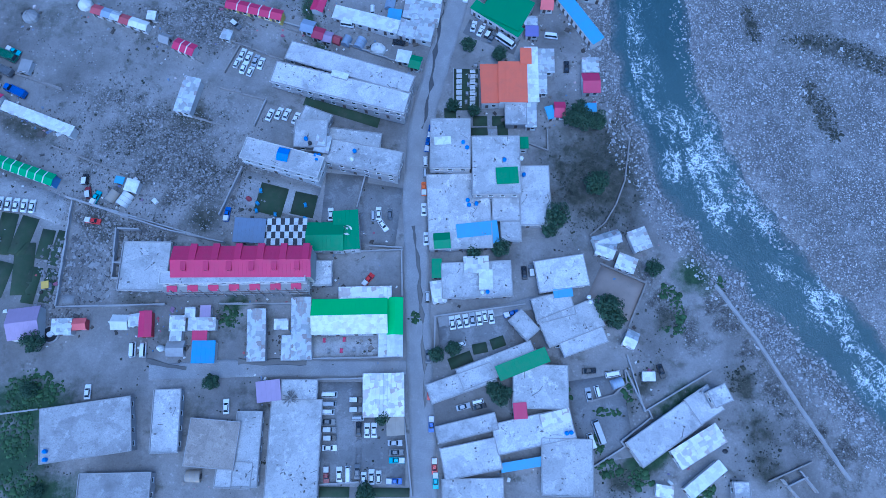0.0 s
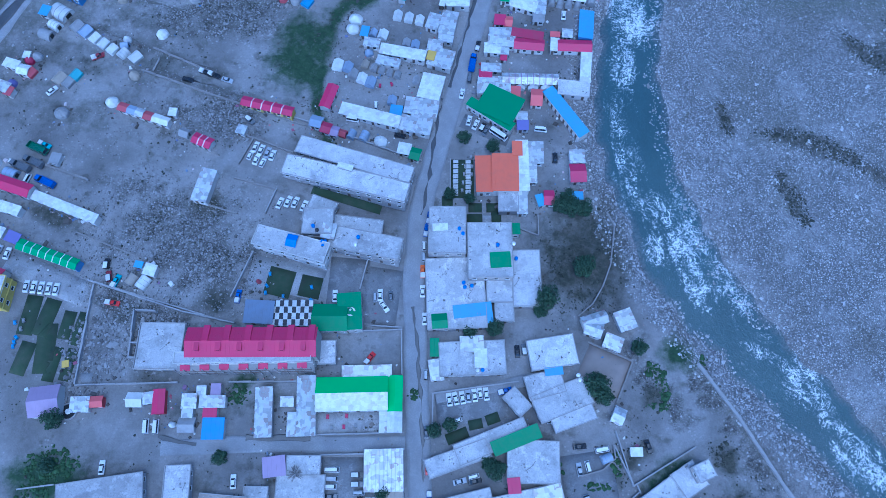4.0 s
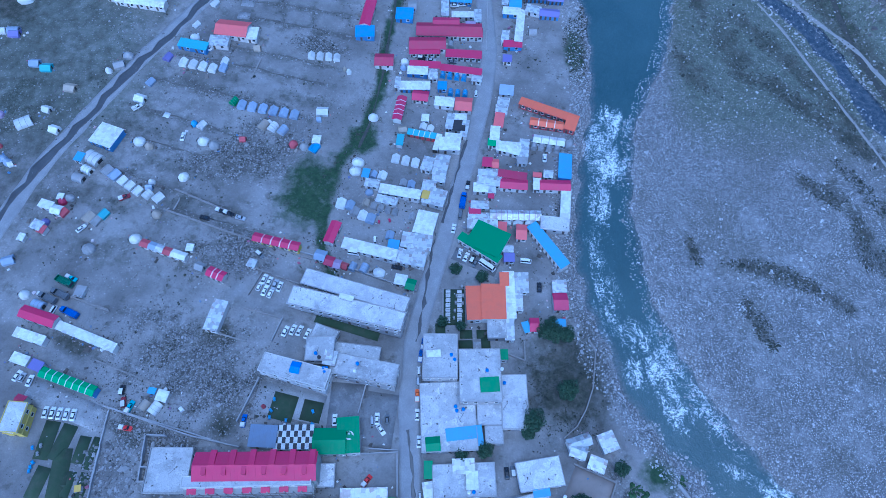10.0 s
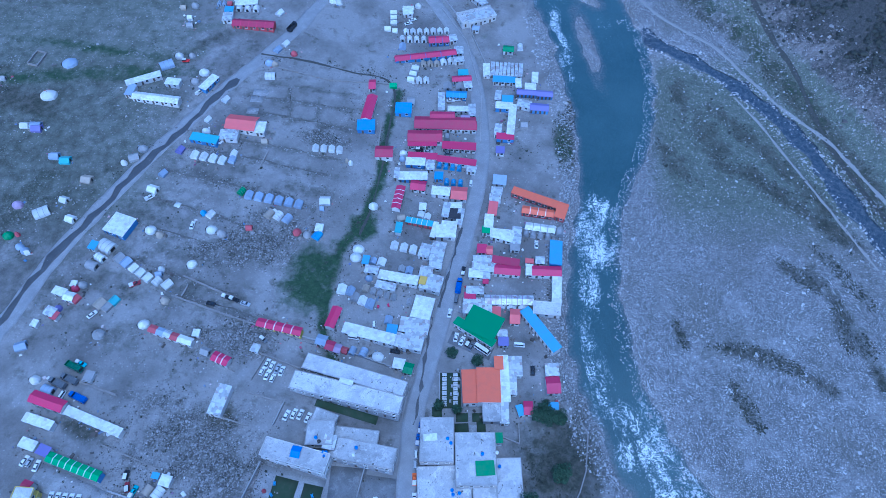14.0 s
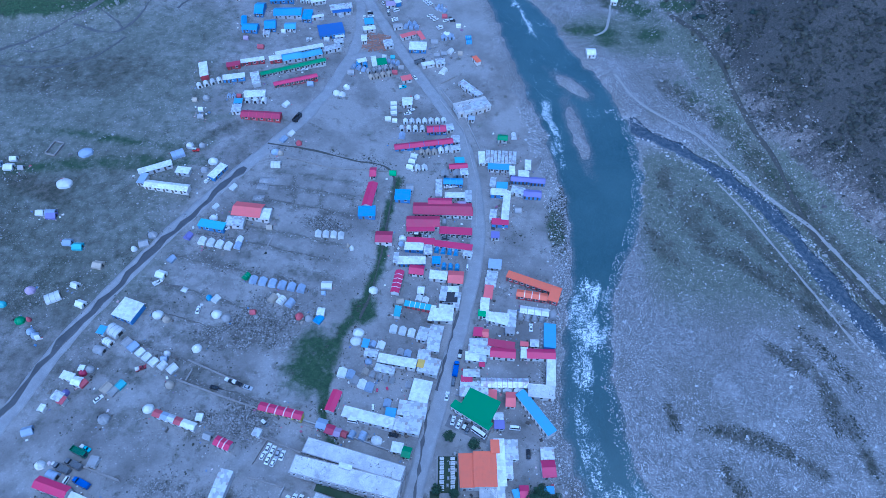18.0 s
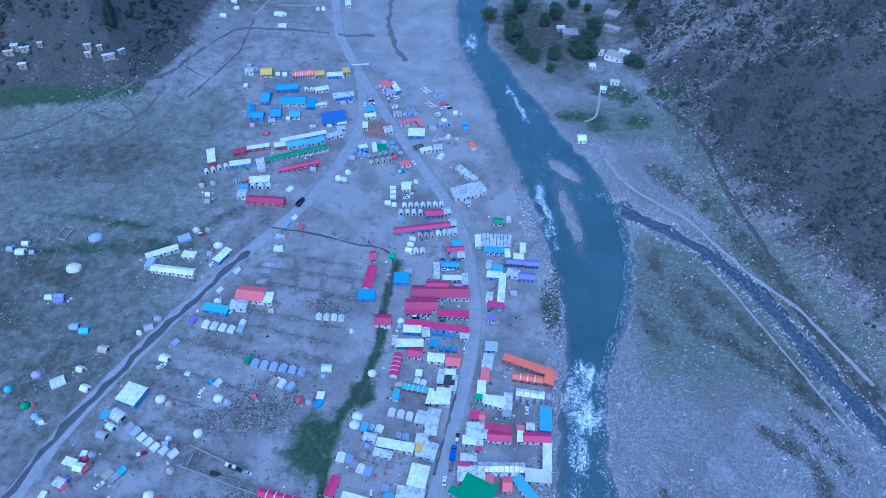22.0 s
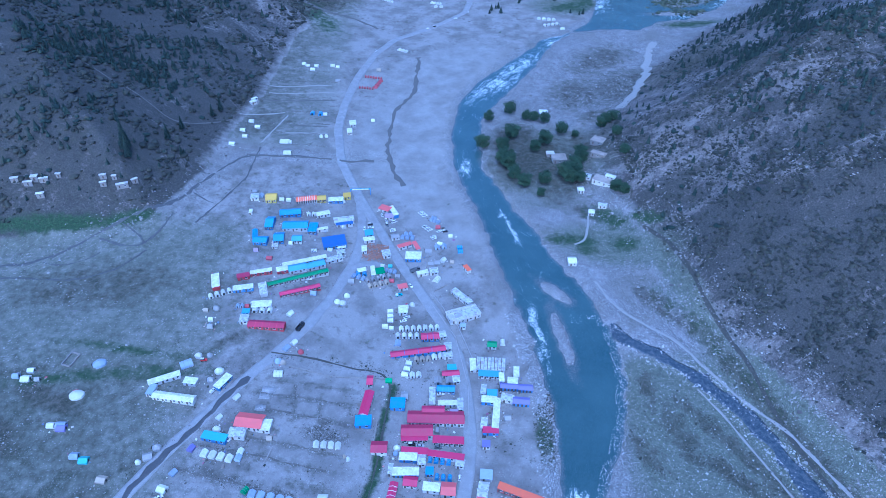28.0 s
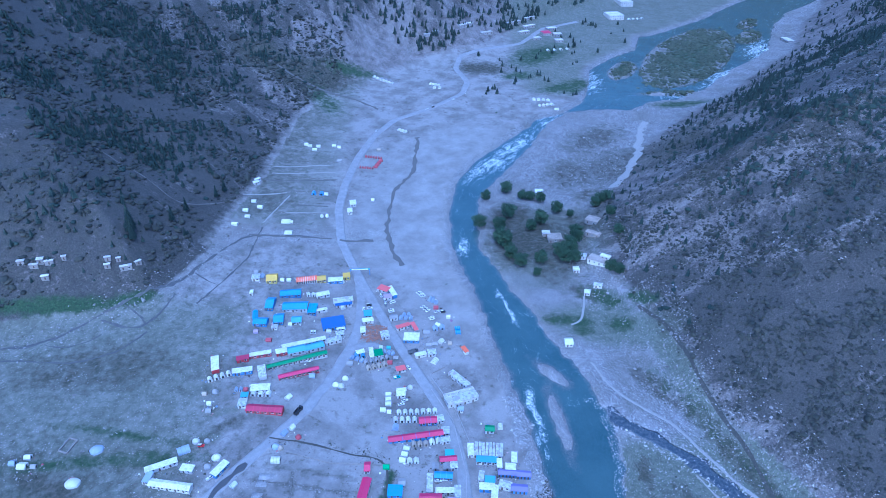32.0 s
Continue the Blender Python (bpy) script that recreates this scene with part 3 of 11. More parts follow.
def weedy(px, py):
    """How much dry brown grass and weed covers the soil."""
    best = np.zeros(np.shape(px))
    for e in ((47, 84, 17, 21, 0), (92, 6, 5, 6, 0), (88, 19, 4, 6, 30), (55, -7, 9, 5, 30), (61, 19, 5, 3, 30), (93, -5, 5, 5, 0), (67, 37, 4, 4, 0), (53, 13, 4, 3, 0), (122, 104, 3, 7, 15), (118, 113, 2, 4, 0),
              (101, 136, 2, 6, 12), (124, 268, 5, 16, 0), (114, 228, 6, 14, 30), (158, 165, 9, 3.5, -45), (170, 140, 4, 9, 0), (135, 240, 8, 22, 20), (-129, 92, 12, 4, -20), (-80, 98, 6, 5, 0), (-74, 66, 6, 5, 0), (-230, 232, 30, 14, -30), (-205, 255, 26, 9, -20), (-245, 205, 26, 16, 0),
              (84, 512, 44, 34, 60), (108, 478, 34, 24, 60), (70, 545, 30, 22, 60), (125, 530, 40, 26, 60), (150, 590, 24, 12, 40), (190, 650, 60, 36, 50), (140, 632, 38, 30, 50), (180, 720, 50, 24, 45), (245, 640, 60, 40, 50), (118, 437, 16, 8, -40), (-150, 850, 60, 40, 40), (-200, 840, 40, 40, 0), (64, 937, 40, 26, 0)):
        best = np.maximum(best, (0.8 if e[0] < 100 else 0.62 if e[1] > 400 else 0.55) * blob(px, py, *e))
    for line, wide in (((((120, 131), (135, 128), (146, 122), (158, 112)), 2.6), (((148, 223), (171, 199), (189, 180)), 5.0), (((164, 169), (169, 156), (175, 140), (179, 116)), 3.4),
                        (((119, 130), (138, 122)), 2.6), (((139, 350), (169, 309), (186, 267), (197, 233), (212, 190)), 7.0), (((140, 262), (166, 225), (182, 200)), 5.0))):
        best = np.maximum(best, 0.6 * along(px, py, line, wide))
    return best


grav = np.where(right_side, 1.0 - 0.35 * step(120, 190, fx) * step(150, 320, fy) - 0.4 * step(0, 40, beyond_right), 0.0)
grav = np.maximum(grav, np.clip(1.3 + deep / 11, 0, 1) * (deep > -14))
grav = np.maximum(grav, along(fx, fy, LEFT_STREAM, 14) * 0.55)
sand = np.zeros_like(fx)
sand = np.maximum(sand, blob(fx, fy, -22, 560, 110, 46, 88) * (fx > -80))
sand = np.maximum(sand, blob(fx, fy, 15, 690, 80, 42, 50))
sand = np.maximum(sand, blob(fx, fy, 5, 440, 70, 20, 118))
sand = np.maximum(sand, along(fx, fy, LEFT_STREAM, 9) * 0.5)
sand = np.maximum(sand, blob(fx, fy, 128, 560, 35, 6, 60))
green = np.zeros_like(fx)
for e in ((-53, 160, 11, 18, -12), (-33, 187, 6.5, 8, 0), (-26, 226, 3, 16, 0), (62, 238, 5, 12, 0), (132, 430, 22, 11, -40), (110, 400, 10, 12, 0),
          (-262, 396, 55, 6, 12), (-330, 376, 50, 7, 20), (-214, 409, 20, 5, 20), (-190, 272, 60, 5, 8), (-150, 274, 30, 4, 6), (-245, 225, 26, 5, -30), (172, 300, 26, 6, 118), (150, 345, 24, 7, 110),
          (186, 880, 34, 16, 62), (150, 1000, 70, 30, 50), (385, 1022, 150, 42, 58), (263, 950, 36, 12, 62), (308, 826, 44, 12, 10), (-180, 292, 40, 4, -8), (-130, 800, 40, 18, 120), (215, 830, 20, 9, 20), (76, 51, 6, 6, 40), (70, 14, 9, 4, 30), (60, -2, 9, 4, 30), (-118, 10, 12, 7, 0), (-122, -4, 12, 9, 0), (-108, -14, 12, 6, 0), (-62, 40, 4, 3, 0), (114, 912, 30, 16, 20), (170, 874, 40, 16, 30), (-105, 890, 40, 12, 15), (96, 405, 14, 7, 0), (139, 400, 12, 10, 0), (158, 423, 16, 7, -40), (163, 325, 26, 6, 118), (186, 272, 26, 5, 110)):
    green = np.maximum(green, blob(fx, fy, *e) * (0.4 if e[0] > 145 and 250 < e[1] < 360 else 0.85 if e[0] < -200 and e[1] > 370 else 0.6 if e[0] < -120 and e[1] > 50 else 0.72 if e[1] > 380 else 0.85))
green = np.maximum(green, along(fx, fy, DRAIN[:7], 2.6) * 0.8)
shrub = np.clip(np.maximum(beyond_right / 16 + 0.25, beyond_left / np.where(fy < 480, 4, 16) + np.where(fy < 480, 0.7, 0.25)), 0, 1)
shrub = np.maximum(shrub, 0.55 * step(-170, -230, fx) * step(330, 240, fy))
weeds = np.maximum(weedy(fx, fy), 0.12 * right_side * step(95, 150, fx) * step(140, 215, fy) * step(345, 300, fy) * (beyond_right < 4))
weeds = np.maximum(weeds, 0.42 * step(-110, -165, fx) * step(110, 150, fy) * step(300, 270, fy))
weeds = np.maximum(weeds, 0.45 * step(-95, -150, fx) * step(520, 545, fy) * (beyond_left < 0))
weeds = np.maximum(weeds, 0.26 * step(-45, -110, fx) * step(95, 150, fy) * step(520, 480, fy))
weeds = np.maximum(weeds, 0.6 * blob(fx, fy, -215, 345, 60, 26, 10))
for x0, y0, x1, y1 in ((-128, 214, -55, 196), (-120, 228, -48, 214), (-112, 236, -45, 224), (-135, 200, -70, 180), (-140, 186, -72, 166), (-95, 252, -40, 243), (-98, 262, -42, 256), (-148, 172, -80, 148), (-110, 150, -66, 138), (-60, 262, -58, 232), (-75, 270, -72, 244), (-90, 272, -40, 266)):
    weeds = np.maximum(weeds, 0.5 * along(fx, fy, [(x0, y0), (x1, y1)], 2.0))
for e in ((-118, 301, 16, 7, 30), (-151, 339, 4, 5, 0), (-129, 288, 10, 4, 0), (-150, 215, 14, 8, 20), (-120, 186, 20, 4, -20), (-112, 170, 16, 5, -20), (-132, 152, 18, 7, -15), (-104, 150, 14, 5, -15), (-128, 130, 14, 6, -10), (-95, 208, 24, 4, -14), (-60, 206, 14, 4, -14),
          (-66, 33, 10, 6, 0), (-55, 33, 6, 6, 0), (-80, 30, 8, 4, 0), (-104, 8, 12, 10, 0), (-113, -6, 14, 10, 0), (-72, 8, 5, 8, 0), (-50, 12, 5, 8, 0), (-90, 44, 7, 10, 0), (-104, 62, 8, 5, 0), (-60, 52, 20, 4, 0)):
    weeds = np.maximum(weeds, 0.52 * blob(fx, fy, *e))
# thin olive herbs over the old gravel north of the bar and beside the streams
herbs = right_side * step(92, 118, fx) * step(165, 215, fy) * step(310, 280, fy) * (beyond_right < 6)
herbs = np.maximum(herbs, 0.9 * along(fx, fy, [(158, 387), (166, 350), (170, 314), (182, 272), (190, 240), (205, 190)], 9))
herbs = np.maximum(herbs, 1.1 * blob(fx, fy, 130, 398, 42, 20, -15))
herbs = np.maximum(herbs, 0.8 * blob(fx, fy, 95, 505, 60, 45, 60))
herbs = np.maximum(herbs, 0.75 * along(fx, fy, [(-262, 322), (-223, 308), (-184, 291), (-150, 287), (-125, 291)], 5))
herbs = np.maximum(herbs, 0.6 * along(fx, fy, [(-216, 309), (-179, 305), (-142, 304), (-117, 313)], 4))
herbs = np.maximum(herbs, 0.70 * step(-105, -150, fx) * step(440, 400, fy) * step(150, 200, fy) * (beyond_left < 0))
herbs = np.maximum(herbs, 0.5 * step(-70, -110, fx) * step(510, 530, fy) * (beyond_left < 0))
herbs = np.maximum(herbs, 0.8 * step(90, 140, fx) * step(820, 870, fy) * step(0, 20, -line_distance(fx, fy, LEFT_BANK)))
# dry bare slopes: the right mountain's foot and its northern face, the fan and spur north of the left mountain; the
# rise with distance paints haze into the soil
dry = np.where(beyond_right > -20, 0.15 + 0.60 * step(32, 10, beyond_right) * step(400, 330, fy) + 0.34 * step(320, 470, fy) * step(150, 40, beyond_right) + 0.22 * step(360, 640, fy) + 0.12 * step(60, 200, beyond_right), 0.0)
dry = np.where(beyond_left > -20, 0.10 + 0.40 * step(560, 700, fy) * step(120, 20, beyond_left) + 0.35 * step(740, 900, fy), dry)
soil = np.stack([np.clip(rubbly(fx, fy), 0, 1), np.clip(weeds, 0, 1), np.clip(herbs, 0, 1), np.clip(dry, 0, 1)], 1)


def along_line(px, py, line):
    """How far along a line of straight pieces the nearest point lies."""
    best, at, done = np.full(np.shape(px), 1e9), np.zeros(np.shape(px)), 0.0
    for (ax, ay), (bx, by) in zip(line, line[1:]):
        dx, dy = bx - ax, by - ay
        s = np.clip(((px - ax) * dx + (py - ay) * dy) / (dx * dx + dy * dy), 0, 1)
        d = np.hypot(px - ax - s * dx, py - ay - s * dy)
        at, best = np.where(d < best, done + s * math.hypot(dx, dy), at), np.minimum(d, best)
        done += math.hypot(dx, dy)
    return at


is_right = beyond_right > beyond_left
fall = np.stack([np.where(is_right, along_line(fx, fy, dense(RIGHT_TOE, 20.0).tolist()), along_line(fx, fy, dense(LEFT_TOE, 20.0).tolist()) + 5000), np.where(is_right, beyond_right, beyond_left), 0 * fx], 1)
fall[:, 0] += 0.45 * fall[:, 1] * np.where(is_right, 1, -1)
cover = np.stack([np.clip(grav, 0, 1), np.clip(green, 0, 1), np.clip(shrub, 0, 1), np.clip(sand, 0, 1)], 1)
nx, ny = len(gx), len(gy)
idx = np.arange(nx * ny).reshape(ny, nx)
quads = np.stack([idx[:-1, :-1], idx[:-1, 1:], idx[1:, 1:], idx[1:, :-1]], -1).reshape(-1, 4)
data = raw("ground", np.c_[fx, fy, ground(fx, fy)].tolist(), quads.tolist(), GROUND, True)
data.attributes.new("cover", "FLOAT_COLOR", "POINT").data.foreach_set("color", cover.ravel())
data.attributes.new("soil", "FLOAT_COLOR", "POINT").data.foreach_set("color", soil.ravel())
data.attributes.new("fall", "FLOAT_VECTOR", "POINT").data.foreach_set("vector", fall.ravel())
tagged(new("ground", data), "dusty grey valley floor rising into scrubby mountain slopes", "ground", kind="structure")

# the river's water lies in the bed
wx, wy = lines((-20, 210, 3.0), (210, 800, 9)), lines((-60, 560, 3.0), (560, 1500, 8))
mx, my = np.meshgrid(wx, wy)
fx, fy = mx.ravel(), my.ravel()
deep = river_depth(fx, fy)
fz = ground(fx, fy) + 3.4 * step(-4.5, 3.5, deep) - 1.75
foam = np.zeros_like(fx)
for e in ((62, 137, 3, 9, 5), (66, 113, 4, 11, -5), (76, 102, 7, 8, 20), (83, 88, 9, 12, 25), (73, 86, 4, 6, 20), (88, 76, 9, 9, 30), (99, 68, 5, 5, 40), (104, 53, 4, 7, 40), (118, 42, 6, 9, 40), (125, 30, 4, 11, 40),
          (132, 18, 6, 12, 40), (75, 200, 8, 9, 0), (69, 186, 7, 10, 0), (72, 176, 8, 9, 0), (66, 160, 5, 11, 0), (64, 116, 4, 10, 0), (65, 330, 3.5, 14, 8), (68, 306, 3.5, 20, 4), (70, 280, 3, 10, 0), (84, 395, 3, 9, 25),
          (27, 500, 7, 14, 0), (58, 420, 2.5, 24, 15), (140, 770, 30, 12, 45), (60, 650, 12, 45, -40), (90, 700, 10, 40, -40), (210, 900, 14, 40, -10), (400, 930, 20, 60, -40), (500, 1060, 24, 60, -30), (330, 862, 40, 12, 10)):
    foam = np.maximum(foam, (1.5 if 150 < e[1] < 206 else 1.15) * blob(fx, fy, *e))
foam = foam - 0.9 * blob(fx, fy, 92, 255, 26, 44) - 0.5 * blob(fx, fy, 75, 140, 5, 30) - 0.3
left_line, right_line = dense(LEFT_BANK, 6.0), dense(RIGHT_BANK, 6.0)
gap = np.hypot(left_line[:, None, 0] - right_line[None, :, 0], left_line[:, None, 1] - right_line[None, :, 1])
middle = dense((left_line + right_line[gap.argmin(1)]) / 2, 4.0)
way = np.gradient(middle, axis=0)
far = np.r_[0, np.cumsum(np.hypot(*np.diff(middle, axis=0).T))]
way /= np.hypot(*way.T)[:, None]
close = np.concatenate([((c[:, None] - middle[None]) ** 2).sum(2).argmin(1) for c in np.array_split(np.c_[fx, fy], 12)])
rel = np.c_[fx, fy] - middle[close]
flow = np.stack([far[close] + (rel * way[close]).sum(1), rel[:, 0] * way[close][:, 1] - rel[:, 1] * way[close][:, 0], deep], 1)
nx, ny = len(wx), len(wy)
idx = np.arange(nx * ny).reshape(ny, nx)
quads = np.stack([idx[:-1, :-1], idx[:-1, 1:], idx[1:, 1:], idx[1:, :-1]], -1).reshape(-1, 4)
keep = (deep[quads] > -5).any(1)
data = raw("river", np.c_[fx, fy, fz].tolist(), quads[keep].tolist(), WATER, True)
data.attributes.new("foam", "FLOAT", "POINT").data.foreach_set("value", np.clip(foam, -1, 2.0))
data.attributes.new("flow", "FLOAT_VECTOR", "POINT").data.foreach_set("vector", flow.ravel())
tagged(new("river", data), "fast blue-green mountain river with white rapids", "river", kind="structure")

ribbon("main_road", MAIN_ROAD, 3.8, 3.8, 0.12, ROAD, "grey asphalt road through the settlement, dusty edges", 0.25, seed=1)
ribbon("side_road", SIDE_ROAD, 3.8, 3.6, 0.10, ROAD, "pale worn road running beside the camping fields", 0.5, seed=2)
ribbon("link_road", [(-54, 372), (-46, 379), (-36, 379), (-22, 369)], 2.6, 2.6, 0.16, ROAD, "short gravelly link between two roads", 0.4, seed=3)
ribbon("road_patch", [(-176, 125), (-168, 143), (-162, 160), (-150, 183), (-135, 212), (-120, 238), (-108, 258), (-98, 274)], 4.4, -1.3, 0.16, WET, "dark damp strip along the road's edge", 1.3, seed=4, thick=0.1)


# ---- kinds of things ----
WINDOW = raw("window", [(-0.7, 0, 0), (0.7, 0, 0), (0.7, 0, 1.3), (-0.7, 0, 1.3), (-0.7, -0.07, 0), (0.7, -0.07, 0), (0.7, -0.07, 1.3), (-0.7, -0.07, 1.3),
                        (-0.6, -0.07, 0.1), (0.6, -0.07, 0.1), (0.6, -0.07, 1.2), (-0.6, -0.07, 1.2), (-0.6, -0.03, 0.1), (0.6, -0.03, 0.1), (0.6, -0.03, 1.2), (-0.6, -0.03, 1.2),
                        (-0.8, -0.14, -0.08), (0.8, -0.14, -0.08), (0.8, -0.14, 0), (-0.8, -0.14, 0), (-0.8, 0, 0), (0.8, 0, 0), (-0.8, 0, -0.08), (0.8, 0, -0.08)],
             [(0, 1, 5, 4), (1, 2, 6, 5), (2, 3, 7, 6), (3, 0, 4, 7), (4, 5, 9, 8), (5, 6, 10, 9), (6, 7, 11, 10), (7, 4, 8, 11), (8, 9, 13, 12), (9, 10, 14, 13), (10, 11, 15, 14), (11, 8, 12, 15),
              (12, 13, 14, 15), (16, 17, 18, 19), (19, 18, 21, 20), (16, 22, 23, 17)], [WHITE, GLASS])
WINDOW.polygons[12].material_index = 1
DOOR = raw("door", [(-0.5, 0, 0), (0.5, 0, 0), (0.5, 0, 2.05), (-0.5, 0, 2.05), (-0.5, -0.08, 0), (0.5, -0.08, 0), (0.5, -0.08, 2.05), (-0.5, -0.08, 2.05),
                    (-0.42, -0.08, 0.02), (0.42, -0.08, 0.02), (0.42, -0.08, 1.97), (-0.42, -0.08, 1.97), (-0.42, -0.04, 0.02), (0.42, -0.04, 0.02), (0.42, -0.04, 1.97), (-0.42, -0.04, 1.97)],
           [(1, 2, 6, 5), (2, 3, 7, 6), (3, 0, 4, 7), (4, 5, 9, 8), (5, 6, 10, 9), (6, 7, 11, 10), (7, 4, 8, 11), (8, 9, 13, 12), (9, 10, 14, 13), (10, 11, 15, 14), (11, 8, 12, 15), (12, 13, 14, 15)], [TIMBER, WALL_DARK])
DOOR.polygons[11].material_index = 1


def opening(kind, parent, x, y, z, deg):
    ob = part("window" if kind == "w" else "door", WINDOW if kind == "w" else DOOR, None, parent)
    ob.matrix_basis = pose(x, y, z, 0, 0, deg)
    return ob


def facades(top, L, W, h, storeys, gap=3.4, sides="snew", doors=True, z0=0.0, wide=0.0):
    """Windows and doors along the walls of a box."""
    each = h / storeys
    for side in sides:
        long, off, deg = {"s": (L, W / 2, 0), "n": (L, W / 2, 180), "e": (W, L / 2, 90), "w": (W, L / 2, 270)}[side]
        count = max(1, int(long / gap))
        turn = Matrix.Rotation(radians(deg), 3, "Z")
        for s in range(storeys):
            for i in range(count):
                u = (i + 0.5) / count * long - long / 2
                p = turn @ Vector((u, -off - wide, 0))
                if doors and s == 0 and side == "s" and i % 2 == 0:
                    opening("d", top, p.x, p.y, z0, deg)
                else:
                    opening("w", top, p.x, p.y, z0 + s * each + 0.95, deg)


def house(x, y, L, W, deg, storeys=1, roof=None, wall=None, label="flat-roofed cement building with a stained roof", sides="snew", parapet=0.35, name="house", gap=3.6, stubs=0, clutter=1.0):
    """A flat-roofed masonry building: walls, roof slab, parapet, cornice band, windows and doors."""
    roof, wall = roof or SCREED, wall or WALL
    h = 3.2 * storeys
    top = thing(name, x, y, deg, label, "building")
    part("wall", boxes((-L / 2, L / 2, -W / 2, W / 2, -1.6, h - 0.15)), wall, top)
    part("roof", boxes((-L / 2 - 0.35, L / 2 + 0.35, -W / 2 - 0.35, W / 2 + 0.35, h - 0.15, h + 0.1)), roof, top)
    if parapet > 0:
        a, b, t = L / 2 + 0.2, W / 2 + 0.2, 0.22
        for s in (-1, 1):
            part("parapet", boxes((-a, a, s * b - t / 2, s * b + t / 2, h + 0.1, h + 0.1 + parapet)), wall, top)
            part("parapet", boxes((s * a - t / 2, s * a + t / 2, -b + t / 2, b - t / 2, h + 0.1, h + 0.1 + parapet)), wall, top)
    for s in range(1, storeys):
        part("floor_band", boxes((-L / 2 - 0.25, L / 2 + 0.25, -W / 2 - 0.25, W / 2 + 0.25, s * 3.2 - 0.12, s * 3.2 + 0.08)), wall, top)
    facades(top, L, W, h, storeys, gap, sides)
    if roof in (SCREED, SCREED_PALE) and clutter > 0 and "far " not in label:
        rng = random.Random(int(x * 13 + y * 7))
        bm = bmesh.new()
        heaps = [(rng.uniform(-0.42, 0.42) * L, rng.uniform(-0.42, 0.42) * W) for _ in range(2 + int(L * W / 90))]
        for _ in range(int(L * W * 0.06 * clutter)):
            cx, cy = rng.choice(heaps)
            cx, cy = max(-0.46 * L, min(0.46 * L, cx + rng.gauss(0, 1.3))), max(-0.46 * W, min(0.46 * W, cy + rng.gauss(0, 1.3)))
            a, b, c = rng.uniform(0.10, 0.38), rng.uniform(0.08, 0.26), rng.uniform(0.08, 0.35)
            if rng.random() < 0.12:
                a, b, c = rng.uniform(0.7, 1.6), 0.08, 0.08
            k = len(bm.verts)
            box(bm, cx - a, cx + a, cy - b, cy + b, h + 0.1, h + 0.1 + c, 0.03)
            bm.verts.ensure_lookup_table()
            bmesh.ops.rotate(bm, verts=bm.verts[k:], cent=(cx, cy, h), matrix=Matrix.Rotation(rng.uniform(0, 3.1), 3, "Z"))
        tagged(part("roof_rubble", bm, RUBBLE, top), kind="stuff")
    for i in range(stubs):
        u = (i + 0.5) / stubs * L - L / 2
        bm = boxes((u - 0.15, u + 0.15, W / 2 - 0.35, W / 2 - 0.05, h + 0.1, h + 0.9))
        part("column_stub", bm, wall, top)
    return top


def roof_mesh(L, W, h, rise, style, over=0.3, rib=1.1):
    """A ribbed sheet roof in one piece; the slope that faces the doors has the second material."""
    bm = bmesh.new()
    a, b, t = L / 2 + over, W / 2 + over, 0.1
    count = min(60, max(2, int(L / rib)))
    stations = []
    for i in range(count + 1):
        u = -a + 0.06 + (2 * a - 0.12) * i / count
        stations += [(u - 0.05, 0.0), (u, 0.028), (u + 0.05, 0.0)]
    drop = rise * over / (W / 2)
    path = [(-b, h - drop), (0, h + rise), (b, h - drop)] if style == "gable" else [(-b, h), (b, h + rise)]
    top = [[bm.verts.new((u, y, z + t + k)) for u, k in stations] for y, z in path]
    low = [[bm.verts.new((u, y, z)) for u, k in stations] for y, z in path]
    n = len(stations)
    for j in range(len(path) - 1):
        for i in range(n - 1):
            f = bm.faces.new((top[j][i], top[j][i + 1], top[j + 1][i + 1], top[j + 1][i]))
            f.material_index = 1 if j == 0 and style == "gable" else 0
            bm.faces.new((low[j][i], low[j + 1][i], low[j + 1][i + 1], low[j][i + 1]))
        for i in (0, n - 1):
            bm.faces.new((top[j][i], top[j + 1][i], low[j + 1][i], low[j][i]))
    for j in (0, len(path) - 1):
        for i in range(n - 1):
            bm.faces.new((top[j][i], low[j][i], low[j][i + 1], top[j][i + 1]))
    return bm


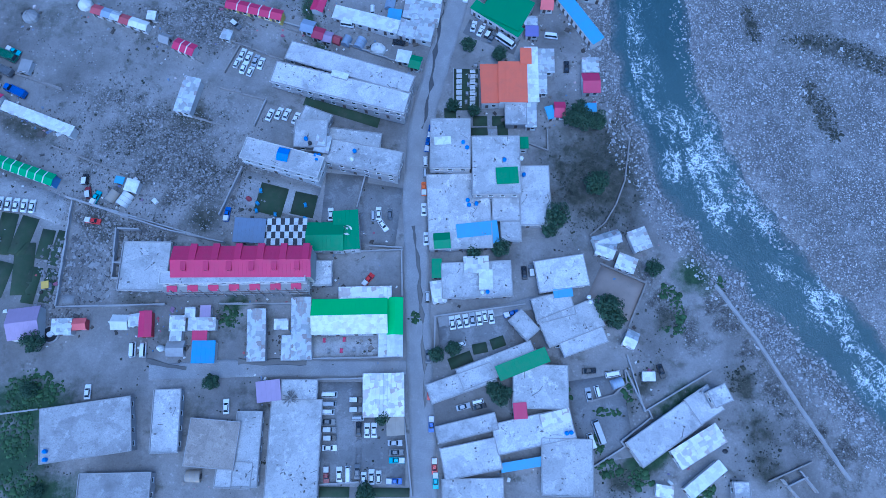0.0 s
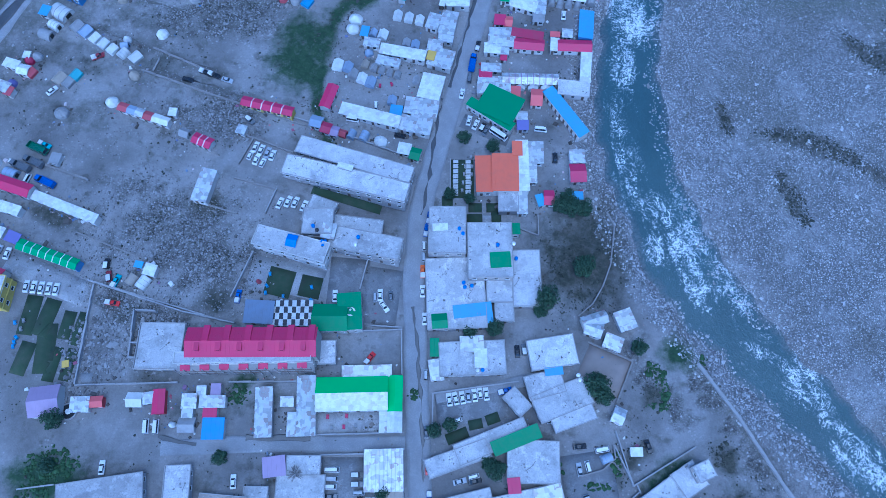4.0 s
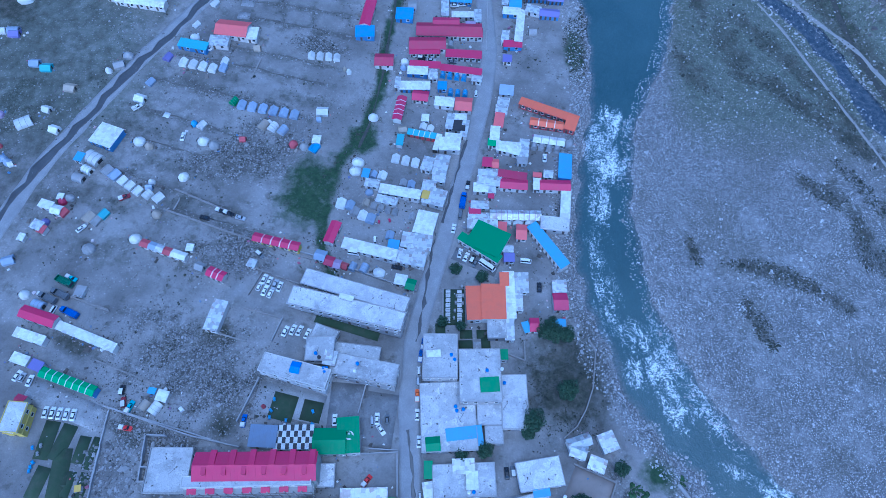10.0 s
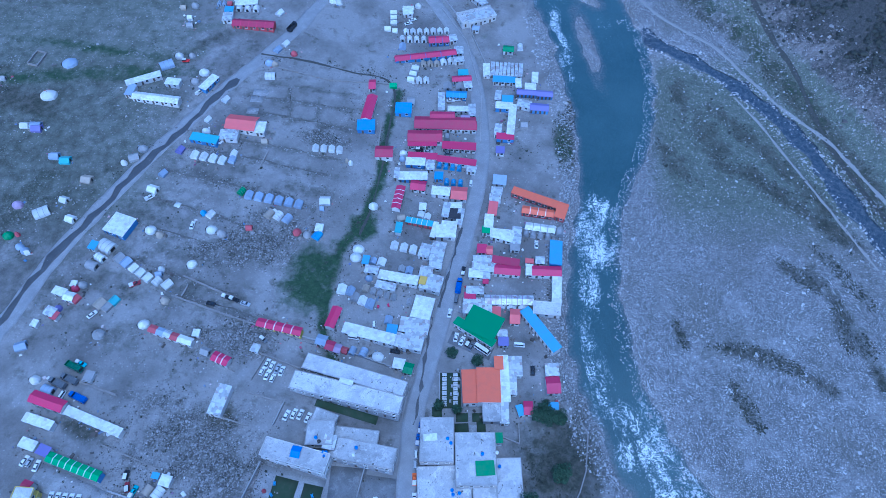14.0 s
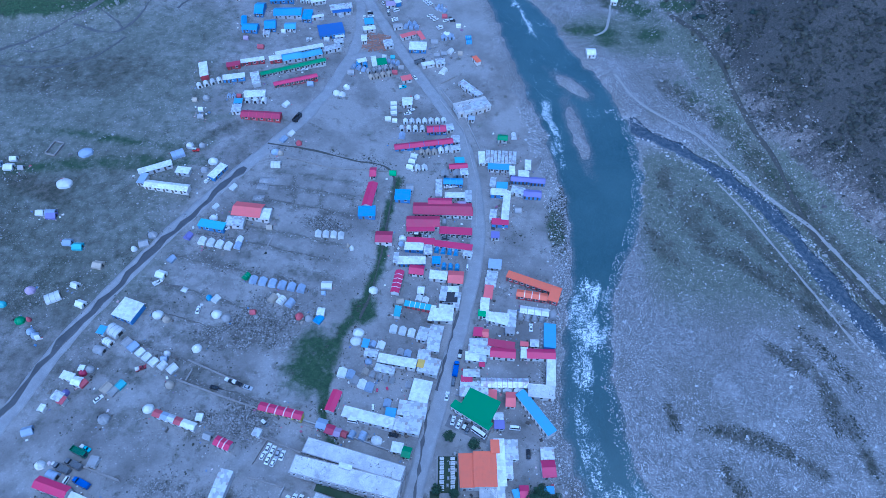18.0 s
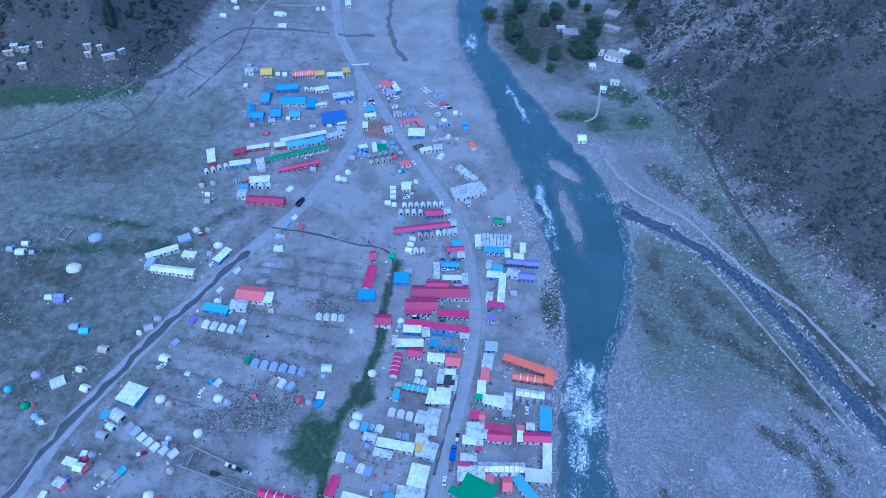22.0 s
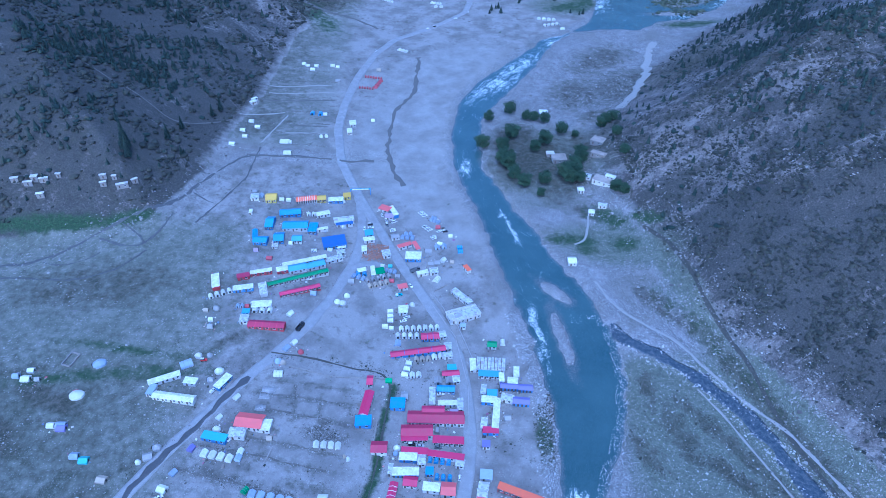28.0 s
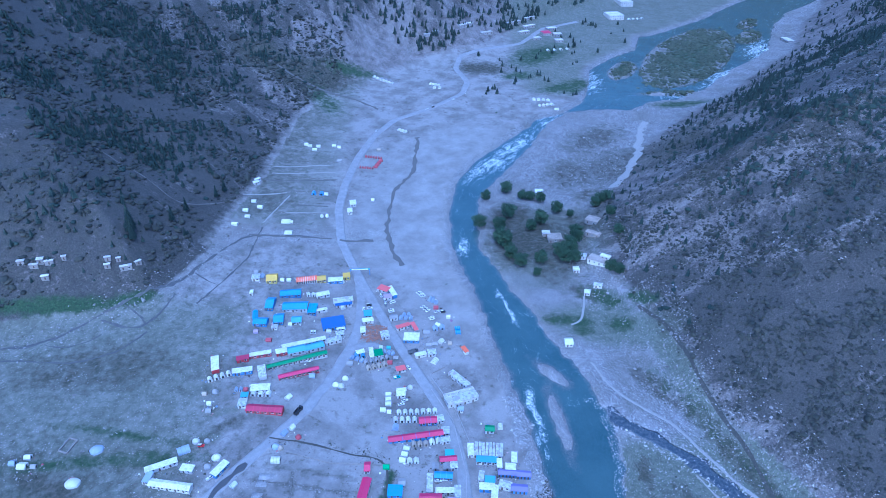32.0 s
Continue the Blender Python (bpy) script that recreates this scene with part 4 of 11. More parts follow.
def shed(x, y, L, W, deg, h=2.6, roof=None, wall=None, style="gable", rise=None, units=0, stripe=None, label="long cabin row with a coloured sheet roof", name="cabin_row", sides="s", z=None, base=1.2, roof2=None):
    """A light building under a sheet roof; units: rooms in a row, each with door and window."""
    roof, wall = roof or RED, wall or WALL_PALE
    rise = rise if rise is not None else (0.2 * W if style == "gable" else 0.07 * W)
    top = thing(name, x, y, deg, label, "building", z=z)
    if z is None and name != "roof_hut":
        c, q = math.cos(radians(deg)), math.sin(radians(deg))
        SPOTS.extend((x + u * c, y + u * q, W / 2 + 1.2) for u in np.arange(-L / 2, L / 2 + 0.1, 3.5))
    bm = bmesh.new()
    if style == "gable":
        prism(bm, [(-W / 2, -base), (W / 2, -base), (W / 2, h), (0, h + rise), (-W / 2, h)], -L / 2, L / 2)
    else:
        prism(bm, [(-W / 2, -base), (W / 2, -base), (W / 2, h + rise), (-W / 2, h)], -L / 2, L / 2)
    part("wall", bm, wall, top)
    part("roof", roof_mesh(L, W, h, rise, style), [roof, roof2 or roof], top)
    units = units or max(1, int(L / 4.5))
    for i in range(units):
        u0, w = -L / 2 + L * i / units, L / units
        opening("d", top, u0 + w * 0.3, -W / 2, 0, 0)
        if w > 2.6:
            opening("w", top, u0 + w * 0.72, -W / 2, 0.95, 0)
        if "n" in sides:
            opening("w", top, u0 + w * 0.5, W / 2, 0.95, 180)
    if stripe:
        for i in range(1, units):
            u = -L / 2 + L * i / units
            bm = bmesh.new()
            if style == "gable":
                k = rise * 0.3 / (W / 2)
                prism(bm, [(-W / 2 - 0.3, h - k + 0.11), (0, h + rise + 0.16), (W / 2 + 0.3, h - k + 0.11), (W / 2 + 0.3, h - k + 0.17), (0, h + rise + 0.24), (-W / 2 - 0.3, h - k + 0.17)], u - 0.16, u + 0.16)
            else:
                prism(bm, [(-W / 2 - 0.3, h + 0.11), (W / 2 + 0.3, h + rise + 0.11), (W / 2 + 0.3, h + rise + 0.18), (-W / 2 - 0.3, h + 0.18)], u - 0.16, u + 0.16)
            part("roof_strip", bm, stripe, top)
    return top


CACHE, SPOTS = {}, []


def repeat(key, build, x, y, deg, label, category, group, size=(1, 1, 1), z=None):
    """The first of its kind is built, the others are copies."""
    m = pose(x, y, gz(x, y) if z is None else z, 0, 0, deg) @ Matrix.Diagonal((*size, 1))
    if key not in CACHE:
        CACHE[key] = build()
        tagged(CACHE[key], label, category, group)
        CACHE[key].matrix_world = m
        return CACHE[key]
    ob = CACHE[key]
    keep = ob.scale.copy()
    ob.scale = (1, 1, 1)
    made = copy_thing(ob, m)
    ob.scale = keep
    return made


def tent(x, y, deg, L=3.6, W=3.0, cloth=None, style="ridge", label=""):
    """A camping tent whose ridge runs along its own x."""
    cloth = cloth or CANVAS
    key = (style, cloth.name)

    def build():
        # each doorway is a near-black panel, the shade inside painted as colour
        top = new("tent")
        bm = bmesh.new()
        if style == "ridge":
            prism(bm, [(-0.5, -0.25), (0.5, -0.25), (0.47, 0.32), (0.52, 0.33), (0.26, 0.52), (0, 0.72), (-0.26, 0.52), (-0.52, 0.33), (-0.47, 0.32)], -0.5, 0.5)
            part("canopy", bm, cloth, top)
            bm = bmesh.new()
            prism(bm, [(-0.14, 0), (0.14, 0), (0.1, 0.5), (-0.1, 0.5)], 0.5, 0.515)
            part("door_flap", bm, DARK, top)
            for s in (-1, 1):
                bm = bmesh.new()
                prism(bm, [(s * 0.53, 0.22), (s * 0.505, 0.22), (s * 0.505, 0.34), (s * 0.53, 0.34)], -0.5, 0.5)
                part("valance", bm, cloth, top)
        elif style == "dome":
            rings = [(0.5, -0.25), (0.5, 0.02), (0.47, 0.26), (0.30, 0.47), (0.13, 0.60), (0.02, 0.66)]
            k = 10
            vs = [[bm.verts.new((r * (1 + 0.06 * (i % 2)) * math.cos(math.tau * i / k), r * (1 + 0.06 * (i % 2)) * math.sin(math.tau * i / k), z - 0.02 * (i % 2))) for i in range(k)] for r, z in rings]
            for a, b in zip(vs, vs[1:]):
                for i in range(k):
                    bm.faces.new((a[i - 1], a[i], b[i], b[i - 1]))
            bm.faces.new(vs[-1])
            part("canopy", bm, cloth, top)
            bm = bmesh.new()
            prism(bm, [(-0.12, 0), (0.12, 0), (0.08, 0.34), (-0.08, 0.34)], -0.525, -0.455)
            part("door_flap", bm, DARK, top)
            part("pole_tip", boxes((-0.015, 0.015, -0.015, 0.015, 0.65, 0.72)), TIMBER, top)
        else:
            arc = [(0.5 * math.cos(math.pi * i / 10), 0.62 * math.sin(math.pi * i / 10) ** 0.8) for i in range(11)]
            prism(bm, [(0.5, -0.25)] + arc + [(-0.5, -0.25)], -0.5, 0.5)
            part("canopy", bm, cloth, top)
            bm = bmesh.new()
            for u in (-0.5, -0.17, 0.17, 0.5):
                outer = [(y * 1.025, z * 1.025) for y, z in arc]
                prism(bm, [(y * 1.0, z * 1.0) for y, z in arc] + outer[::-1], u - 0.012, u + 0.012)
            part("hoop", bm, CANVAS_GREY, top)
            part("door_flap", boxes((0.5, 0.51, -0.2, 0.2, 0, 0.45)), DARK, top)
        return top

    colours = {"white_canvas": "white", "grey_canvas": "grey", "blue_canvas": "blue", "tan_canvas": "tan", "red_canvas": "red"}
    colour = colours.get(cloth.name, cloth.name.split("_")[0])
    shape = {"ridge": "ridge tent with a dark doorway", "dome": "round bell tent with a pointed top", "tunnel": "tunnel tent on hoops"}[style]
    z = {"ridge": 3.4, "dome": 4.2, "tunnel": 3.6}[style]
    SPOTS.append((x, y, 2.6))
    return repeat(key, build, x, y, deg, label or f"{colour} canvas {shape}", "tent", "camping tents", (L, W, z))


def wheel_mesh(r=0.33, w=0.22):
    bm = bmesh.new()
    tube(bm, 0, 0, -w / 2, w / 2, r, r, 10)
    bmesh.ops.rotate(bm, verts=bm.verts, matrix=Matrix.Rotation(radians(90), 3, "X"))
    return mesh_of("wheel", bm, RUBBER)


WHEEL = {"car": wheel_mesh(), "truck": wheel_mesh(0.5, 0.3)}


def car(x, y, deg, kind="sedan", colour="white", z=None):
    """A parked vehicle that points along its own x."""
    key = (kind, colour)
    L, W, H = {"sedan": (4.25, 1.66, 1.42), "hatch": (3.5, 1.55, 1.45), "van": (4.5, 1.68, 1.95), "jeep": (3.7, 1.65, 1.85), "pickup": (4.6, 1.65, 1.75), "truck": (7.2, 2.4, 2.9), "bus": (7.0, 2.1, 2.6), "mini": (3.4, 1.45, 1.75)}[kind]

    def build():
        top = new(kind if kind in ("van", "jeep", "truck", "bus") else "pickup_truck" if kind == "pickup" else "minivan" if kind == "mini" else "car")
        paint = PAINT[colour]
        bm = bmesh.new()
        lo = 0.3 if kind not in ("truck", "bus") else 0.55
        if kind == "sedan":
            side = [(-L / 2, lo), (L / 2, lo), (L / 2, 0.62), (L / 2 - 0.12, 0.76), (0.95, 0.92), (-1.5, 0.95), (-L / 2 + 0.05, 0.9), (-L / 2, 0.7)]
            cabin, roof_z = [(0.95, 0.91), (0.35, H), (-0.95, H), (-1.6, 0.93)], H
        elif kind == "hatch":
            side = [(-L / 2, lo), (L / 2, lo), (L / 2, 0.65), (L / 2 - 0.1, 0.8), (0.85, 0.95), (-L / 2 + 0.05, 0.98), (-L / 2, 0.7)]
            cabin = [(0.85, 0.94), (0.3, H), (-1.2, H), (-L / 2 + 0.08, 0.96)]
        elif kind in ("van", "mini", "bus"):
            side = [(-L / 2, lo), (L / 2, lo), (L / 2, 0.8), (L / 2 - 0.15, H * 0.52), (-L / 2 + 0.03, H * 0.52), (-L / 2, 0.8)]
            cabin = [(L / 2 - 0.17, H * 0.51), (L / 2 - 0.6, H), (-L / 2 + 0.12, H), (-L / 2 + 0.04, H * 0.51)]
        elif kind == "jeep":
            side = [(-L / 2, lo + 0.1), (L / 2, lo + 0.1), (L / 2, 0.95), (0.7, 1.08), (-L / 2, 1.08)]
            cabin = [(0.7, 1.07), (0.5, H), (-L / 2 + 0.05, H), (-L / 2 + 0.02, 1.07)]
        elif kind == "pickup":
            side = [(-L / 2, lo + 0.1), (L / 2, lo + 0.1), (L / 2, 0.85), (1.2, 1.0), (-L / 2, 1.0)]
            cabin = [(1.25, 0.99), (0.75, H), (-0.35, H), (-0.5, 0.99)]
        else:
            side = [(-L / 2, lo), (L / 2, lo), (L / 2, 1.3), (-L / 2, 1.3)]
            cabin = [(L / 2 - 0.02, 1.29), (L / 2 - 0.3, 2.5), (L / 2 - 1.7, 2.5), (L / 2 - 1.75, 1.29)]
        for outline, half in ((side, W / 2), (cabin, W / 2 - 0.12)):
            lean = 0.0 if outline is side else 0.2
            a = [bm.verts.new((u, -half + lean * (w > H - 0.5), w)) for u, w in outline]
            b = [bm.verts.new((u, half - lean * (w > H - 0.5), w)) for u, w in outline]
            bm.faces.new(a)
            bm.faces.new(b[::-1])
            for i in range(len(outline)):
                bm.faces.new((a[i], a[i - 1], b[i - 1], b[i]))
        bmesh.ops.bevel(bm, geom=[e for e in bm.edges], offset=0.06, segments=1, affect="EDGES")
        part("body", bm, paint, top)
        (u0, z0), (u1, z1), (u2, z2), (u3, z3) = cabin
        half = W / 2 - 0.12
        glass = bmesh.new()

        def pane(*pts):
            glass.faces.new([glass.verts.new(p) for p in pts])

        e = 0.02
        mixed = lambda a, b, s: a + (b - a) * s  # noqa: E731
        low, top_half = half - 0.03, half - 0.21
        fa, fb = (mixed(u0, u1, 0.06), mixed(z0, z1, 0.06)), (mixed(u0, u1, 0.94), mixed(z0, z1, 0.94))
        ra, rb = (mixed(u3, u2, 0.1), mixed(z3, z2, 0.1)), (mixed(u3, u2, 0.94), mixed(z3, z2, 0.94))
        pane((fa[0] + e, -low, fa[1] + e), (fa[0] + e, low, fa[1] + e), (fb[0] + e, top_half, fb[1] + e), (fb[0] + e, -top_half, fb[1] + e))
        part("windscreen", glass, GLASS, top)
        glass = bmesh.new()
        pane((ra[0] - e, low, ra[1] + e), (ra[0] - e, -low, ra[1] + e), (rb[0] - e, -top_half, rb[1] + e), (rb[0] - e, top_half, rb[1] + e))
        part("rear_window", glass, GLASS, top)
        for s in (-1, 1):
            glass = bmesh.new()
            y0, y1 = s * (half + e - 0.01), s * (half - 0.18 + e)
            pane((fa[0] - 0.12, y0, fa[1] + 0.04), (fb[0] - 0.12, y1, fb[1]), (rb[0] + 0.12, y1, rb[1]), (ra[0] + 0.12, y0, ra[1] + 0.04))
            part("side_window", glass, GLASS, top)
        big = kind in ("truck", "bus")
        r = 0.5 if big else 0.33
        for u in (-0.31, 0.32):
            for s in (-1, 1):
                w = part("wheel", WHEEL["truck" if big else "car"], None, top)
                w.matrix_basis = pose(u * L, s * (W / 2 - 0.12), r)
        for s in (-1, 1):
            part("headlight", boxes((L / 2 - 0.03, L / 2 + 0.02, s * W * 0.34 - 0.15, s * W * 0.34 + 0.15, 0.62, 0.78)), WHITE, top)
        if kind == "truck":
            part("cargo_bed", boxes((-L / 2, L / 2 - 1.9, -W / 2, -W / 2 + 0.1, 1.3, 2.3), (-L / 2, L / 2 - 1.9, W / 2 - 0.1, W / 2, 1.3, 2.3), (-L / 2, -L / 2 + 0.1, -W / 2 + 0.1, W / 2 - 0.1, 1.3, 2.3)), paint, top)
        if kind == "pickup":
            part("canopy", boxes((-L / 2 + 0.05, -0.55, -W / 2 + 0.05, W / 2 - 0.05, 1.0, H, 0.08)), WHITE if colour != "white" else CANVAS, top)
        if kind == "jeep":
            part("soft_top", boxes((-L / 2 + 0.06, 0.35, -W / 2 + 0.14, W / 2 - 0.14, H + 0.005, H + 0.06, 0.04)), CANVAS if colour != "white" else WHITE, top)
        if kind in ("van", "bus"):
            part("roof_rack", boxes((-L / 2 + 0.5, L / 2 - 1.2, -W / 2 + 0.3, W / 2 - 0.3, H + 0.01, H + 0.05)), paint, top)
        return top

    noun = {"sedan": "saloon car", "hatch": "small hatchback", "van": "passenger van", "jeep": "jeep with a pale top", "pickup": "pickup with a covered bed", "truck": "open-bed truck", "bus": "small coaster bus", "mini": "tiny minivan"}[kind]
    return repeat(key, build, x, y, deg, f"{colour} {noun} parked on dusty ground", "car" if kind not in ("truck", "bus") else kind, "parked vehicles", z=z)


def tank(x, y, z, colour="blue", s=1.0):
    def build():
        top = new("water_tank")
        bm = bmesh.new()
        rings = [[bm.verts.new((r * math.cos(math.tau * i / 14), r * math.sin(math.tau * i / 14), h)) for i in range(14)]
                 for h, r in ((0, 0.6), (0.42, 0.6), (0.44, 0.64), (0.5, 0.64), (0.52, 0.6), (0.85, 0.6), (0.87, 0.64), (0.93, 0.64), (0.95, 0.6), (1.2, 0.55), (1.36, 0.26))]
        bm.faces.new(rings[0][::-1])
        bm.faces.new(rings[-1])
        for a, b in zip(rings, rings[1:]):
            for i in range(14):
                bm.faces.new((a[i - 1], a[i], b[i], b[i - 1]))
        part("body", bm, {"blue": TANK_BLUE, "white": WHITE, "black": BLACK}[colour], top)
        bm = bmesh.new()
        tube(bm, 0, 0, 1.36, 1.44, 0.25, 0.22, 12)
        part("lid", bm, {"blue": TANK_BLUE, "white": WHITE, "black": BLACK}[colour], top)
        return top

    return repeat(("tank", colour), build, x, y, 0, f"{colour} plastic water tank standing on a roof", "water tank", "water tanks", (s, s, s), z=z)


def fence(points, h=1.4, t=0.3, material=None, label="grey boundary wall of plastered blocks", name="boundary_wall", cap=True):
    """A wall along straight pieces, stepping with the ground."""
    material = material or WALL
    top = new(name)
    tagged(top, label, "wall", kind="structure")
    x0, y0 = points[0]
    top.matrix_world = pose(x0, y0, gz(x0, y0))
    for (ax, ay), (bx, by) in zip(points, points[1:]):
        length, deg = math.hypot(bx - ax, by - ay), math.degrees(math.atan2(by - ay, bx - ax))
        count = max(1, round(length / 6))
        for i in range(count):
            s = (i + 0.5) / count
            px, py = ax + (bx - ax) * s, ay + (by - ay) * s
            k = length / count / 2
            bm = boxes((-k, k, -t / 2, t / 2, -0.9, h), (-k, k, -t / 2 - 0.06, t / 2 + 0.06, h, h + 0.09)) if cap else boxes((-k, k, -t / 2, t / 2, -0.9, h))
            p = part("wall_panel", bm, material, top)
            p.matrix_basis = top.matrix_world.inverted() @ pose(px, py, gz(px, py), 0, 0, deg)
    return top


def slab(x, y, L, W, deg, material, label, category="paving", lift=0.14, name="pavement"):
    """A patch of paving, lawn or yard that follows the ground."""
    n, m = max(2, int(L / 4) + 1), max(2, int(W / 4) + 1)
    c, s = math.cos(radians(deg)), math.sin(radians(deg))
    verts = []
    rows = [(-1, -L / 2)] + [(0, -L / 2 + L * i / n) for i in range(n + 1)] + [(-1, L / 2)]
    cols = [(-1, -W / 2)] + [(0, -W / 2 + W * j / m) for j in range(m + 1)] + [(-1, W / 2)]
    for du, u in rows:
        for dv, v in cols:
            px, py = x + u * c - v * s, y + u * s + v * c
            verts.append((px, py, gz(px, py) + lift + (-0.5 if du or dv else 0)))
    k = len(cols)
    faces = [(i * k + j, (i + 1) * k + j, (i + 1) * k + j + 1, i * k + j + 1) for i in range(len(rows) - 1) for j in range(k - 1)]
    return tagged(new(name, raw(name, verts, faces, material, True)), label, category, kind="structure")


def tree(x, y, s=1.0, kind=0, z=None):
    """A broad-leaved tree: trunk with limbs, crown of many leaf clumps."""
    def build():
        rng = random.Random(40 + kind)
        top = new("tree")
        bm = bmesh.new()
        tube(bm, 0, 0, -0.5, 2.6, 0.32, 0.2, 8)
        tips = []
        for i in range(7):
            a, up = math.tau * i / 7 + rng.uniform(-0.3, 0.3), rng.uniform(1.6, 3.6)
            out = rng.uniform(1.2, 2.6)
            base = Vector((0, 0, rng.uniform(1.6, 2.5)))
            tip = Vector((out * math.cos(a), out * math.sin(a), base.z + up))
            side = Vector((-math.sin(a), math.cos(a), 0))
            q = [bm.verts.new(base + side * 0.12), bm.verts.new(base - side * 0.12), bm.verts.new(base + Vector((0, 0, 0.22))), bm.verts.new(tip)]
            for f in ((0, 1, 3), (1, 2, 3), (2, 0, 3)):
                bm.faces.new([q[j] for j in f])
            tips.append(tip)
        part("trunk", bm, BARK, top)
        verts, faces = [], []
        lobes = [(t + Vector((0, 0, 0.3)), rng.uniform(1.1, 1.7)) for t in tips] + [(Vector((0, 0, 5.6)), 1.6), (Vector((0.4, -0.3, 4.4)), 1.9)] + [(Vector((1.7 * math.cos(1.3 * i), 1.7 * math.sin(1.3 * i), 2.3)), 1.35) for i in range(5)]
        for c, r in lobes:
            for _ in range(150):
                d = Vector((rng.gauss(0, 1), rng.gauss(0, 1), rng.gauss(0, 0.8))).normalized() * r * rng.uniform(0.65, 1.1)
                p = c + d
                nrm = (d + Vector((rng.uniform(-1, 1), rng.uniform(-1, 1), rng.uniform(0, 1)))).normalized()
                u = nrm.orthogonal().normalized()
                w, k = nrm.cross(u), rng.uniform(0.16, 0.36)
                i = len(verts)
                verts += [tuple(p - u * k), tuple(p + w * k * 0.7), tuple(p + u * k), tuple(p - w * k * 0.7)]
                faces.append((i, i + 1, i + 2, i + 3))
        part("crown", raw("crown", verts, faces, LEAF), None, top)
        return top

    turn = (x * 37 + y * 11) % 360
    return repeat(("tree", kind), build, x, y, turn, "leafy green broad-leaved tree beside the buildings", "tree", "village trees", (s, s, s * 0.9), z=z)


def table_set(x, y, deg, colour="blue"):
    """A garden table with four chairs."""
    mat = {"blue": BLUE, "red": RED, "white": CANVAS_GREY}[colour]

    def build_table():
        top = new("garden_table")
        part("tabletop", boxes((-0.40, 0.40, -0.34, 0.34, 0.70, 0.75)), mat, top)
        for u in (-0.3, 0.3):
            for v in (-0.3, 0.3):
                part("leg", boxes((u - 0.04, u + 0.04, v - 0.04, v + 0.04, 0, 0.7)), mat, top)
        return top

    def build_chair():
        top = new("garden_chair")
        part("seat", boxes((-0.2, 0.2, -0.2, 0.2, 0.40, 0.46)), mat, top)
        part("backrest", boxes((-0.2, 0.2, 0.15, 0.2, 0.46, 0.85)), mat, top)
        for u in (-0.15, 0.15):
            for v in (-0.15, 0.15):
                part("leg", boxes((u - 0.03, u + 0.03, v - 0.03, v + 0.03, 0, 0.4)), mat, top)
        return top

    z = gz(x, y) + 0.2
    repeat(("table", colour), build_table, x, y, deg, f"square {colour} plastic garden table on the lawn", "table", "garden tables", z=z)
    c, s = math.cos(radians(deg)), math.sin(radians(deg))
    for u, v, turn in ((-0.24, 0.48, 0), (0.24, 0.48, 0), (-0.24, -0.48, 180), (0.24, -0.48, 180)):
        repeat(("chair", colour), build_chair, x + u * c - v * s, y + u * s + v * c, deg + turn, f"{colour} plastic garden chair", "chair", "garden chairs", z=z)

def picnic_table(x, y, deg):
    """An outdoor table with a bench on either side."""
    def build():
        top = new("picnic_table")
        part("tabletop", boxes((-0.9, 0.9, -0.42, 0.42, 0.70, 0.76)), WALL_PALE, top)
        for s in (-1, 1):
            part("bench", boxes((-0.9, 0.9, s * 0.82 - 0.17, s * 0.82 + 0.17, 0.40, 0.46)), WALL_PALE, top)
            part("trestle", boxes((s * 0.6 - 0.05, s * 0.6 + 0.05, -0.9, 0.9, 0.0, 0.40), (s * 0.6 - 0.05, s * 0.6 + 0.05, -0.08, 0.08, 0.40, 0.70)), TIMBER, top)
        return top

    repeat(("picnic",), build, x, y, deg, "pale picnic table with two benches on a dark terrace", "table", "restaurant tables", z=gz(x, y) + 0.2)


slab(6.3, 112.4, 8.0, 14.6, 1, LAWN, "dark walled terrace with outdoor tables", "terrace", name="terrace")
fence([(2.0, 105.0), (2.0, 119.8)], 0.7, 0.25, WALL)
for column in (3.9, 8.3):
    for row in range(7):
        picnic_table(column, 106.6 + 1.95 * row, 2)

house(-30.9, 114.7, 40.9, 6.0, -17, 2, SCREED_PALE, label="long two-storey cement hotel with a pale stained roof", parapet=0.2)
house(-33.6, 107.6, 43.3, 6.9, -14, 2, SCREED_PALE, label="front wing of a long cement hotel, stained pale roof")
shed(-33.6, 111.2, 4.9, 1.5, -16, h=7.6, roof=WHITE, wall=WALL, style="mono", name="stair_head", label="pale stair head standing on a hotel roof", units=1)
house(-42.0, 96.3, 8.9, 9.6, -21, 1, SCREED, label="low cement annexe beside a parking yard")
house(-41.7, 91.7, 9.6, 8.6, -0, 2, SCREED, label="two-storey cement block with a grey roof")
house(-25.8, 85.0, 23.5, 7.3, -11, 2, SCREED, label="two-storey cement hotel with railed balconies facing the yard")
house(-29.5, 92.1, 17.4, 5.4, -7, 1, SCREED, label="low rear wing with a cluttered cement roof")
house(-49.8, 83.4, 24.4, 6.5, -15, 2, SCREED, label="hotel block with a grey roof above a lawn", wall=WALL_PALE)
shed(-49.4, 84.2, 3.0, 3.7, -11, h=6.9, roof=TANK_BLUE, wall=WALL_BLUE, style="gable", name="roof_hut", label="blue sheet hut on a flat hotel roof", units=1)
shed(-37.8, 88.2, 4.2, 4.9, -10, h=6.9, roof=ZINC, wall=WALL, style="mono", name="roof_hut", label="zinc-roofed stair head on a flat roof", units=1)
tank(-39.8, 84.4, gz(-39.8, 84.4) + 6.5, "blue")
tank(-38.7, 84.4, gz(-38.7, 84.4) + 6.5, "blue")
tank(-39.3, 82.9, gz(-39.3, 82.9) + 6.5, "blue")
